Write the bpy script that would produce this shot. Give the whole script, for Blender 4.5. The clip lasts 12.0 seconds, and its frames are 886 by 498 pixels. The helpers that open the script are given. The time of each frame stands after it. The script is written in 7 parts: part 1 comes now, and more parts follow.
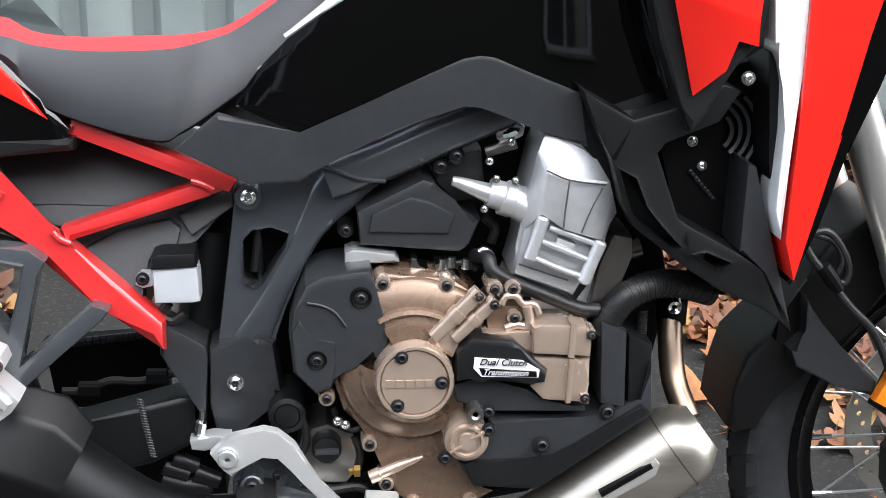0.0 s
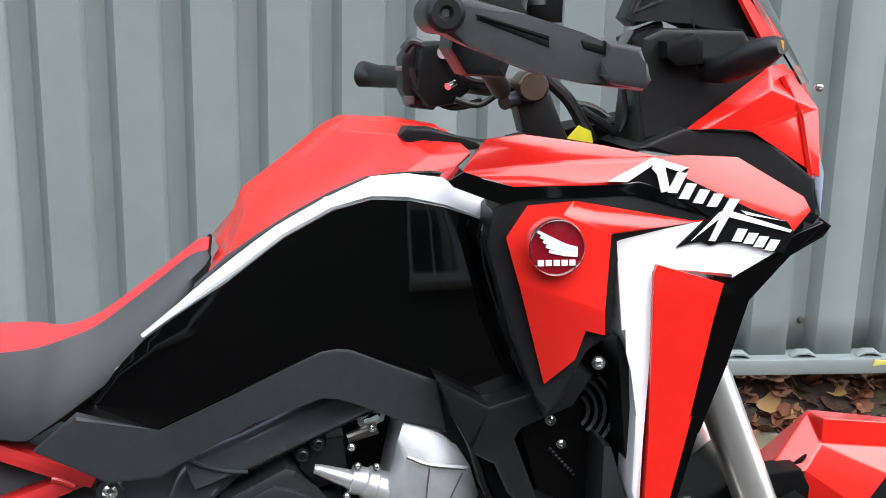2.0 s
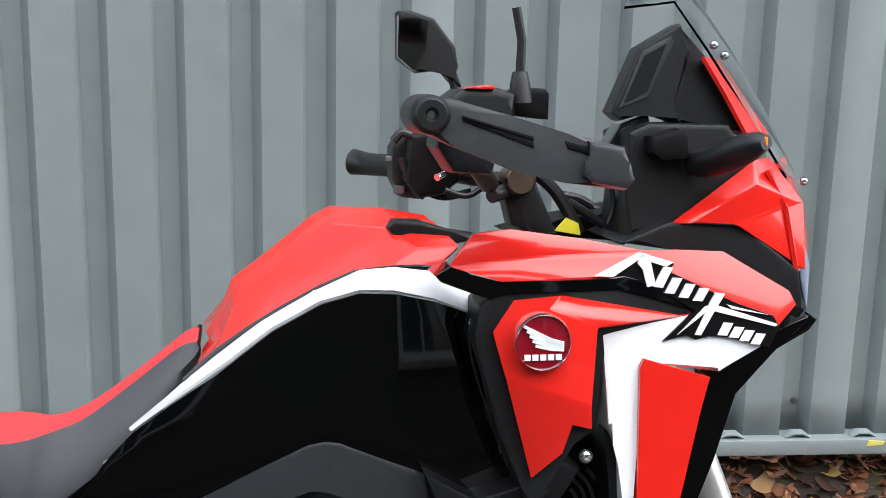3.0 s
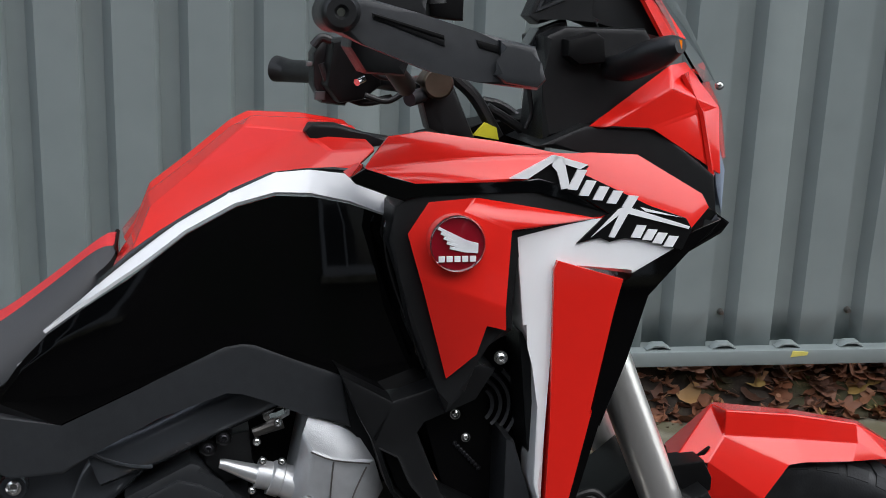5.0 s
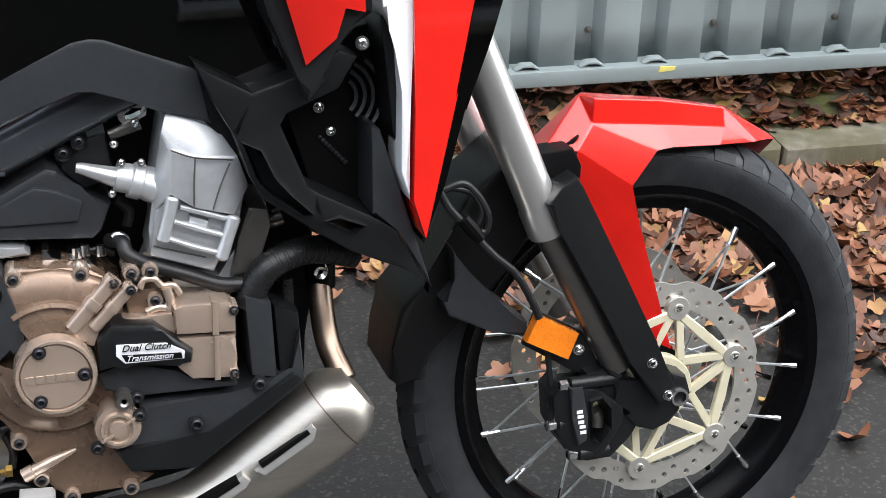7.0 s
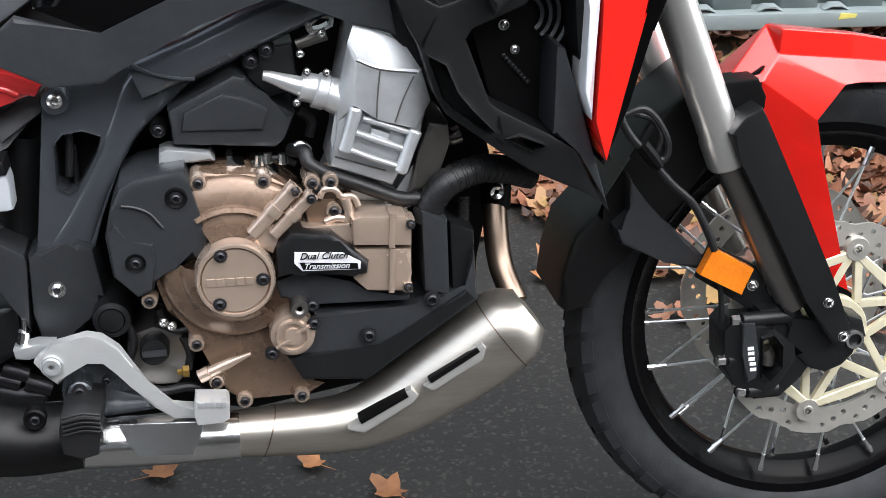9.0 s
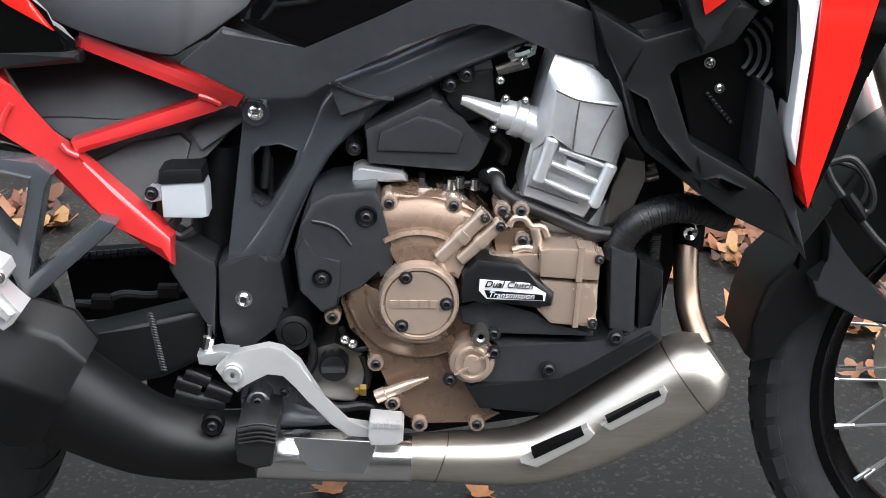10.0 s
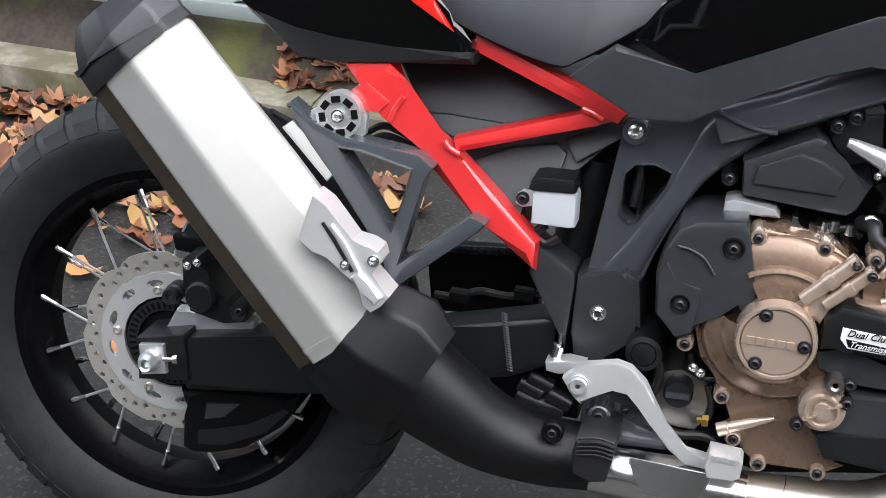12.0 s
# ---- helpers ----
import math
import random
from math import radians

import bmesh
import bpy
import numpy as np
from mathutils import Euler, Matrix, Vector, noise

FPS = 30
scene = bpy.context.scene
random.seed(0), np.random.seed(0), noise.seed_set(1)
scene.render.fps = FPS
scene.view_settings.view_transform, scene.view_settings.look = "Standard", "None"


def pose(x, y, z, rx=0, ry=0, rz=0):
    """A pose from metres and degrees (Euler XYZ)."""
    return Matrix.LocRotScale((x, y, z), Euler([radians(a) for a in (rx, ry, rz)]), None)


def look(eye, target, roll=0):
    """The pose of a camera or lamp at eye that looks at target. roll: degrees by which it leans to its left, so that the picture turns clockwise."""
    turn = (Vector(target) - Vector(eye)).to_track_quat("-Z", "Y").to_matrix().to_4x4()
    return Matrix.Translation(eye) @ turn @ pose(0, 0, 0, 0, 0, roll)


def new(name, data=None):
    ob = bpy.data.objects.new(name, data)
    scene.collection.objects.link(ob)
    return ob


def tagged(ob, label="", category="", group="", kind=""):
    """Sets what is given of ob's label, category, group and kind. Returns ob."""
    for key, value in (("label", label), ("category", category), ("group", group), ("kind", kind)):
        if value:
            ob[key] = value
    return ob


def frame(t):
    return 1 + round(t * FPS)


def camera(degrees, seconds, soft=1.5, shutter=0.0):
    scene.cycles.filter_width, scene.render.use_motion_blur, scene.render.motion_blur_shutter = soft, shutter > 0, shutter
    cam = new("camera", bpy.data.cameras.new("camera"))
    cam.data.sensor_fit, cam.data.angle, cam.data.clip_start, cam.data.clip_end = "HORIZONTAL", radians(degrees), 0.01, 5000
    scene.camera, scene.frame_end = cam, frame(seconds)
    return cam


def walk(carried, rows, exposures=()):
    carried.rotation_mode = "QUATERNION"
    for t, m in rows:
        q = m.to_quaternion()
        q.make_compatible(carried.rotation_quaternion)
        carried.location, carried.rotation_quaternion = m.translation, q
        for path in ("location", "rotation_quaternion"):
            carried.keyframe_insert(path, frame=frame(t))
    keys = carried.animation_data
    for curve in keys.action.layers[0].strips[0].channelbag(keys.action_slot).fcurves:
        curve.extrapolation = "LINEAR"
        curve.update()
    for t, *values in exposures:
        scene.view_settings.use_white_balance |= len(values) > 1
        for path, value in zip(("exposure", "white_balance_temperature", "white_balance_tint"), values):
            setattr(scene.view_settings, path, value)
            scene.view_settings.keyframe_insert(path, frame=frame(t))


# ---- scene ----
# ---------------------------------------------------------------- camera
cam = camera(33.61, 12.0, soft=0.8)
PATH = [
    (0, (0.6755, -1.5801, 1.4065), (0.8482, 0.2217, 0.5558), 2.01),
    (0.5, (0.6984, -1.5762, 1.4371), (0.9053, 0.2444, 0.6355), 1.62),
    (1, (0.7199, -1.5719, 1.4712), (0.9568, 0.2684, 0.7247), 1.58),
    (1.5, (0.7391, -1.5679, 1.5079), (1.0014, 0.2952, 0.8296), 1.61),
    (2, (0.7542, -1.5656, 1.5395), (1.0256, 0.3133, 0.9102), 1.32),
    (2.5, (0.7648, -1.5663, 1.5601), (1.0379, 0.3280, 0.9795), 1.29),
    (2.7, (0.7650, -1.5667, 1.5649), (1.0379, 0.3338, 1.0049), 1.35),
    (4.3, (0.7844, -1.5869, 1.5878), (1.0843, 0.3210, 1.0684), 1.64),
    (4.5, (0.7901, -1.5860, 1.5785), (1.1052, 0.3088, 1.0213), 1.83),
    (5, (0.7964, -1.5835, 1.5519), (1.1440, 0.2791, 0.9114), 2.10),
    (5.5, (0.8025, -1.5764, 1.5181), (1.1840, 0.2504, 0.7990), 1.53),
    (6, (0.8092, -1.5672, 1.4892), (1.2411, 0.2184, 0.6985), 1.66),
    (6.5, (0.8115, -1.5662, 1.4651), (1.2946, 0.1707, 0.5992), 1.47),
    (6.7, (0.8139, -1.5707, 1.4595), (1.3110, 0.1484, 0.5664), 1.45),
    (8.3, (0.7806, -1.5959, 1.4252), (1.2375, 0.0787, 0.4318), 1.66),
    (8.5, (0.7796, -1.5941, 1.4224), (1.1947, 0.0912, 0.4287), 1.43),
    (9, (0.7771, -1.5876, 1.4106), (1.0700, 0.1298, 0.4284), 1.14),
    (9.5, (0.7753, -1.5743, 1.4008), (0.9489, 0.1696, 0.4370), 1.11),
    (10, (0.7719, -1.5678, 1.3986), (0.8210, 0.1920, 0.4495), 1.44),
    (10.5, (0.7641, -1.5668, 1.4006), (0.6942, 0.1935, 0.4538), 1.97),
    (11, (0.7496, -1.5660, 1.4040), (0.5930, 0.1816, 0.4443), 2.91),
    (11.5, (0.7335, -1.5691, 1.4093), (0.4572, 0.1547, 0.4335), 2.88),
    (12, (0.7197, -1.5750, 1.4145), (0.3422, 0.1408, 0.4587), 2.36),
]
walk(cam, [(t, look(eye, target, roll)) for t, eye, target, roll in PATH],
     exposures=[(0, 1.9), (1.5, 1.6), (2.7, 1.55), (4.4, 0.60), (5.5, 0.62), (6.0, 1.2), (6.5, 1.45), (8.3, 1.95), (9.0, 1.68), (9.5, 1.62), (10.0, 1.83), (10.5, 1.98), (11.0, 2.05), (11.5, 1.83), (12, 1.74)])

# ---------------------------------------------------------------- daylight: bright overcast sky
world = bpy.data.worlds.new("overcast_sky")
scene.world = world
world.use_nodes = True
wn = world.node_tree.nodes
sky = wn.new("ShaderNodeTexSky")
sky.sky_type, sky.sun_disc = "NISHITA", False
sky.sun_elevation, sky.sun_rotation = radians(58), radians(135)
sky.air_density, sky.dust_density, sky.ozone_density = 1.0, 1.0, 1.5
hsv = wn.new("ShaderNodeHueSaturation")
hsv.inputs["Saturation"].default_value = 0.4
world.node_tree.links.new(sky.outputs[0], hsv.inputs["Color"])
world.node_tree.links.new(hsv.outputs[0], wn["Background"].inputs[0])
wn["Background"].inputs[1].default_value = 0.20
sun = new("sun", bpy.data.lights.new("sun", "SUN"))
sun.data.energy, sun.data.angle, sun.data.color = 1.9, radians(100), (1.0, 0.985, 0.965)
sun.matrix_world = look((4.2, -3.4, 8), (0.8, 0, 0.6))


# ---------------------------------------------------------------- materials
def material(name, color, rough=0.5, metal=0.0, coat=0.0, spread=0.12, scale=60.0, bump=0.0, bump_scale=400.0,
             rough_spread=0.08, stretch=(1, 1, 1), by_object=0.0, transmission=0.0, spec=0.5):
    """A surface with stains at a large scale, grain at a small one, and fine relief."""
    m = bpy.data.materials.new(name)
    m.use_nodes = True
    nodes, links = m.node_tree.nodes, m.node_tree.links
    b = nodes["Principled BSDF"]
    b.inputs["Metallic"].default_value = metal
    b.inputs["Coat Weight"].default_value = coat
    b.inputs["Coat Roughness"].default_value = 0.03
    b.inputs["Specular IOR Level"].default_value = spec
    b.inputs["Transmission Weight"].default_value = transmission
    coord = nodes.new("ShaderNodeTexCoord")
    mapping = nodes.new("ShaderNodeMapping")
    mapping.inputs["Scale"].default_value = stretch
    links.new(coord.outputs["Object"], mapping.inputs["Vector"])
    big, fine = nodes.new("ShaderNodeTexNoise"), nodes.new("ShaderNodeTexNoise")
    big.inputs["Scale"].default_value, big.inputs["Detail"].default_value = scale / 8, 4
    fine.inputs["Scale"].default_value, fine.inputs["Detail"].default_value = scale, 6
    for n in (big, fine):
        links.new(mapping.outputs[0], n.inputs["Vector"])
    both = nodes.new("ShaderNodeMix")
    both.data_type = "FLOAT"
    both.inputs[0].default_value = 0.5
    links.new(big.outputs[0], both.inputs[2])
    links.new(fine.outputs[0], both.inputs[3])
    ramp = nodes.new("ShaderNodeValToRGB")
    ramp.color_ramp.elements[0].position, ramp.color_ramp.elements[1].position = 0.3, 0.7
    ramp.color_ramp.elements[0].color = (*[max(0, c * (1 - spread)) for c in color], 1)
    ramp.color_ramp.elements[1].color = (*[min(1, c * (1 + spread)) for c in color], 1)
    links.new(both.outputs[0], ramp.inputs[0])
    out = ramp.outputs[0]
    if by_object:
        info, hue = nodes.new("ShaderNodeObjectInfo"), nodes.new("ShaderNodeHueSaturation")
        span = nodes.new("ShaderNodeMapRange")
        span.inputs[3].default_value, span.inputs[4].default_value = 1 - by_object, 1 + by_object
        links.new(info.outputs["Random"], span.inputs[0])
        links.new(span.outputs[0], hue.inputs["Value"])
        links.new(out, hue.inputs["Color"])
        out = hue.outputs[0]
    links.new(out, b.inputs["Base Color"])
    rr = nodes.new("ShaderNodeMapRange")
    rr.inputs[3].default_value, rr.inputs[4].default_value = max(0.02, rough - rough_spread), min(1, rough + rough_spread)
    links.new(both.outputs[0], rr.inputs[0])
    links.new(rr.outputs[0], b.inputs["Roughness"])
    if bump:
        grain, bn = nodes.new("ShaderNodeTexNoise"), nodes.new("ShaderNodeBump")
        grain.inputs["Scale"].default_value, grain.inputs["Detail"].default_value = bump_scale, 3
        links.new(mapping.outputs[0], grain.inputs["Vector"])
        links.new(grain.outputs[0], bn.inputs["Height"])
        bn.inputs["Strength"].default_value, bn.inputs["Distance"].default_value = bump, 0.001
        links.new(bn.outputs[0], b.inputs["Normal"])
    return m


def two_tone(m, second, scale, cut):
    """Patches of a second colour over a material."""
    nodes, links = m.node_tree.nodes, m.node_tree.links
    b = nodes["Principled BSDF"]
    old = b.inputs["Base Color"].links[0].from_socket
    coord, tex, ramp, mix = nodes.new("ShaderNodeTexCoord"), nodes.new("ShaderNodeTexNoise"), nodes.new("ShaderNodeValToRGB"), nodes.new("ShaderNodeMix")
    tex.inputs["Scale"].default_value, tex.inputs["Detail"].default_value = scale, 8
    links.new(coord.outputs["Object"], tex.inputs["Vector"])
    links.new(tex.outputs[0], ramp.inputs[0])
    ramp.color_ramp.elements[0].position, ramp.color_ramp.elements[1].position = cut - 0.02, cut + 0.16
    ramp.color_ramp.elements[1].color = (0.8, 0.8, 0.8, 1)
    mix.data_type = "RGBA"
    links.new(ramp.outputs[0], mix.inputs[0])
    links.new(old, mix.inputs[6])
    mix.inputs[7].default_value = (*second, 1)
    links.new(mix.outputs[2], b.inputs["Base Color"])
    return m


RED = material("red_paint", (0.68, 0.016, 0.010), 0.24, 0, 0.6, 0.05, 20, rough_spread=0.03, spec=0.35)
RED_FRAME = material("red_frame_enamel", (0.57, 0.026, 0.027), 0.3, 0, 0.8, 0.08, 30, 0.08, 200)
WHITE = material("white_paint", (0.82, 0.83, 0.84), 0.25, 0, 0.8, 0.02, 20)
RIM = material("black_anodised_rim", (0.0022, 0.0022, 0.0026), 0.26, 0, 0, 0.1, 20, spec=0.09)
POLISHED = material("polished_steel", (0.74, 0.74, 0.73), 0.2, 1.0, 0, 0.04, 30, 0.15, 40)
GLOSS = material("gloss_black_paint", (0.0008, 0.0008, 0.001), 0.05, 0, 1.0, 0.1, 20, rough_spread=0.02, spec=0.2)
PLASTIC = material("matte_black_plastic", (0.0062, 0.0066, 0.0072), 0.38, 0, 0, 0.25, 90, 0.22, 1500, spec=0.38)
PLASTIC2 = material("dark_grey_plastic", (0.0225, 0.0245, 0.027), 0.37, 0, 0, 0.2, 90, 0.25, 1800, spec=0.5)
FRAME = material("satin_frame_enamel", (0.064, 0.071, 0.080), 0.25, 0.35, 0.4, 0.05, 40, 0.05, 500)
# Black plastic parts, and fills behind gaps with recess shade put into the colour.
DARK = material("black_plastic_and_shade", (0.0016, 0.0016, 0.0018), 0.5, 0, 0, 0.2, 60, spec=0.16)
RUBBER = material("tyre_rubber", (0.0135, 0.0142, 0.0152), 0.5, 0, 0, 0.45, 50, 0.3, 300, spec=0.3)
# Paler, more mottled rubber for the front tyre.
RUBBER_PALE = material("paler_tyre_rubber", (0.020, 0.0215, 0.0235), 0.5, 0, 0, 0.5, 40, 0.35, 300, spec=0.4)
HOSE = material("black_hose_rubber", (0.007, 0.007, 0.0075), 0.45, 0, 0, 0.2, 80, 0.3, 900)
SEAT = material("grey_black_seat_vinyl", (0.0215, 0.024, 0.028), 0.5, 0, 0, 0.1, 80, 0.35, 2500)
SEAT_RED = material("red_seat_vinyl", (0.62, 0.03, 0.035), 0.5, 0, 0, 0.08, 60, 0.3, 2500)
STEEL = material("brushed_stainless_steel", (0.50, 0.465, 0.41), 0.36, 0.95, 0, 0.1, 40, 0.06, 300, stretch=(1, 1, 8))
STEEL_TAN = material("heat_tinted_steel", (0.27, 0.20, 0.15), 0.33, 1.0, 0, 0.3, 30)
CAST = material("cast_aluminium", (0.56, 0.575, 0.585), 0.37, 0.62, 0, 0.10, 80, 0.35, 900)
SHIELD = material("satin_black_heat_paint", (0.0026, 0.0027, 0.003), 0.42, 0, 0, 0.25, 90, 0.2, 1500, spec=0.3)
PRESSED = material("bright_pressed_steel", (0.64, 0.645, 0.64), 0.32, 0.6, 0, 0.05, 60)
ALU = material("satin_aluminium", (0.64, 0.66, 0.665), 0.33, 0.75, 0, 0.06, 60, 0.08, 400)
BRONZE = material("bronze_engine_paint", (0.20, 0.133, 0.092), 0.28, 0.5, 0.2, 0.05, 70)
BRONZE_LIGHT = material("pale_bronze_engine_paint", (0.47, 0.365, 0.29), 0.25, 0.58, 0.2, 0.05, 70)
FORK = material("satin_fork_alloy", (0.78, 0.77, 0.74), 0.30, 0.85, 0, 0.02, 40, rough_spread=0.02)
FORK_DARK = material("dark_fork_alloy", (0.24, 0.225, 0.21), 0.3, 0.9, 0, 0.1, 40)
CHROME = material("bright_steel", (0.75, 0.75, 0.74), 0.18, 1.0, 0, 0.05, 60)
BOLT = material("black_oxide_bolt", (0.05, 0.05, 0.055), 0.35, 0.8, 0, 0.15, 90)
DISC = material("brake_disc_steel", (0.56, 0.54, 0.49), 0.34, 0.7, 0, 0.10, 60)
GOLD = material("pale_gold_anodised", (0.80, 0.735, 0.53), 0.36, 0.4, 0, 0.06, 60)
MILKY = material("milky_reservoir_plastic", (0.44, 0.465, 0.49), 0.35, 0, 0.1, 0.10, 20, transmission=0.1)
ORANGE = material("orange_reflector_plastic", (0.85, 0.22, 0.01), 0.15, 0, 0.6, 0.15, 300, 0.5, 900)
YELLOW = material("yellow_tag", (0.75, 0.68, 0.03), 0.5)
BRASS = material("brass", (0.65, 0.42, 0.12), 0.3, 1.0)
SCREEN = material("dark_display_glass", (0.012, 0.013, 0.015), 0.08, 0, 1.0)
LENS_BLUE = material("headlight_lens", (0.25, 0.30, 0.38), 0.08, 0, 1.0)
SILVER = material("silver_label", (0.75, 0.75, 0.77), 0.35, 0.15)
BADGE_RED = material("dark_red_badge", (0.22, 0.004, 0.012), 0.15, 0, 1.0)
FENCE = material("grey_green_sheet_paint", (0.205, 0.24, 0.238), 0.42, 0, 0, 0.08, 12, 0.05, 60, by_object=0.02)
CONCRETE = two_tone(material("mossy_kerb_concrete", (0.19, 0.175, 0.135), 0.85, 0, 0, 0.45, 45, 0.8, 220), (0.075, 0.068, 0.030), 7.0, 0.40)
SOIL = two_tone(material("dark_leafy_soil", (0.040, 0.030, 0.022), 0.9, 0, 0, 0.6, 60, 1.0, 120), (0.085, 0.095, 0.022), 5.0, 0.52)
YELLOW_PAINT = material("old_yellow_paint", (0.60, 0.52, 0.12), 0.7)
CAN = material("bead_blasted_steel", (0.40, 0.395, 0.375), 0.46, 0.55, 0, 0.05, 40, 0.06, 500)
# Dark brown steel: the ground's reflection on the silencer is put into this colour.
UNDER_STEEL = material("ground_reflection_steel", (0.13, 0.11, 0.085), 0.36, 0.9, 0, 0.25, 30, 0.06, 300)
MIRROR = material("mirror_glass", (0.36, 0.37, 0.38), 0.02, 1.0, 0, 0.01, 10)
BRICK = two_tone(material("dark_brick", (0.045, 0.038, 0.034), 0.9, 0, 0, 0.4, 6, 0.5, 30), (0.03, 0.035, 0.02), 0.8, 0.5)
PALE_PAINT = material("pale_window_paint", (0.30, 0.31, 0.32), 0.6)


def clear_material(name, tint):
    m = bpy.data.materials.new(name)
    m.use_nodes = True
    b = m.node_tree.nodes["Principled BSDF"]
    b.inputs["Base Color"].default_value = (*tint, 1)
    b.inputs["Transmission Weight"].default_value, b.inputs["Roughness"].default_value, b.inputs["IOR"].default_value = 1.0, 0.02, 1.15
    return m


CLEAR = clear_material("clear_screen", (0.92, 0.94, 0.95))


def asphalt_material():
    m = material("worn_asphalt", (0.0112, 0.0102, 0.0088), 0.6, 0, 0, 0.35, 40, 1.0, 160, rough_spread=0.2)
    nodes, links = m.node_tree.nodes, m.node_tree.links
    b = nodes["Principled BSDF"]
    old = b.inputs["Base Color"].links[0].from_socket
    vor, ramp, mix = nodes.new("ShaderNodeTexVoronoi"), nodes.new("ShaderNodeValToRGB"), nodes.new("ShaderNodeMix")
    coord = nodes.new("ShaderNodeTexCoord")
    vor.inputs["Scale"].default_value = 170
    links.new(coord.outputs["Object"], vor.inputs["Vector"])
    bw = nodes.new("ShaderNodeSeparateColor")
    links.new(vor.outputs["Color"], bw.inputs[0])
    links.new(bw.outputs[0], ramp.inputs[0])
    ramp.color_ramp.elements[0].position, ramp.color_ramp.elements[1].position = 0.80, 1.0
    ramp.color_ramp.elements[0].color, ramp.color_ramp.elements[1].color = (0, 0, 0, 1), (0.5, 0.5, 0.5, 1)
    mix.data_type = "RGBA"
    links.new(ramp.outputs[0], mix.inputs[0])
    links.new(old, mix.inputs[6])
    mix.inputs[7].default_value = (0.085, 0.079, 0.068, 1)
    links.new(mix.outputs[2], b.inputs["Base Color"])
    return m


ASPHALT = asphalt_material()


def leaf_material():
    m = material("fallen_leaf", (0.42, 0.17, 0.055), 0.6, 0, 0, 0.35, 80, 0.4, 200)
    nodes, links = m.node_tree.nodes, m.node_tree.links
    b = nodes["Principled BSDF"]
    old = b.inputs["Base Color"].links[0].from_socket
    geo, ramp, mix = nodes.new("ShaderNodeNewGeometry"), nodes.new("ShaderNodeValToRGB"), nodes.new("ShaderNodeMix")
    for pos, c in ((0.0, (0.05, 0.026, 0.016)), (0.3, (0.14, 0.062, 0.034)), (0.6, (0.28, 0.115, 0.055)), (0.88, (0.36, 0.19, 0.11)), (0.985, (0.42, 0.30, 0.09))):
        e = ramp.color_ramp.elements.new(pos) if pos not in (0.0,) else ramp.color_ramp.elements[0]
        e.position, e.color = pos, (*c, 1)
    ramp.color_ramp.elements[-1].color = (0.40, 0.29, 0.10, 1)
    links.new(geo.outputs["Random Per Island"], ramp.inputs[0])
    mix.data_type, mix.blend_type = "RGBA", "MULTIPLY"
    mix.inputs[0].default_value = 0.35
    links.new(ramp.outputs[0], mix.inputs[6])
    links.new(old, mix.inputs[7])
    links.new(mix.outputs[2], b.inputs["Base Color"])
    return m


LEAF = leaf_material()
LEAF_ONE = material("orange_brown_leaf", (0.36, 0.15, 0.055), 0.6, 0, 0, 0.4, 60, 0.4, 200, by_object=0.3)


# ---------------------------------------------------------------- modelling helpers
def link_mesh(name, bm, mat, angle=35):
    me = bpy.data.meshes.new(name)
    bmesh.ops.recalc_face_normals(bm, faces=bm.faces)
    bm.to_mesh(me)
    bm.free()
    me.materials.append(mat)
    for p in me.polygons:
        p.use_smooth = True
    me.set_sharp_from_angle(angle=radians(angle))
    return new(name, me)


def part(name, bm, mat, parent, label="", angle=35):
    ob = link_mesh(name, bm, mat, angle)
    ob.parent = parent
    if len(ob.data.polygons) < 2500:
        mod = ob.modifiers.new("flat_faces", "WEIGHTED_NORMAL")
        mod.keep_sharp = True
    if label:
        tagged(ob, label)
    return ob


def plate_bm(outline, y0, y1, bevel=0.004, holes=(), segs=2):
    """A flat piece: an outline in x and z (or x, y, z for a face that is not upright), from y0 nearest the viewer back to y1."""
    bm = bmesh.new()
    rims, front_edges = [], []
    for ring in (outline, *holes):
        front = [bm.verts.new((p[0], y0 if len(p) == 2 else p[1], p[-1])) for p in ring]
        back = [bm.verts.new((p[0], y1, p[-1])) for p in ring]
        n = len(ring)
        for i in range(n):
            bm.faces.new((front[i], front[(i + 1) % n], back[(i + 1) % n], back[i]))
        fe = [bm.edges.get((front[i], front[(i + 1) % n])) for i in range(n)]
        be = [bm.edges.get((back[i], back[(i + 1) % n])) for i in range(n)]
        rims.append((front, back, fe, be))
        front_edges += fe
    if holes:
        for k in (2, 3):
            bmesh.ops.triangle_fill(bm, use_beauty=True, edges=[e for r in rims for e in r[k]])
    else:
        bm.faces.new(rims[0][0])
        bm.faces.new(rims[0][1][::-1])
    if bevel:
        bmesh.ops.bevel(bm, geom=[e for e in front_edges if e.is_valid], offset=bevel, segments=segs, affect="EDGES", profile=0.6, clamp_overlap=True)
    return bm


def plate(name, outline, y0, y1, mat, parent, bevel=0.004, holes=(), label="", angle=35):
    return part(name, plate_bm(outline, y0, y1, bevel, holes), mat, parent, label, angle)


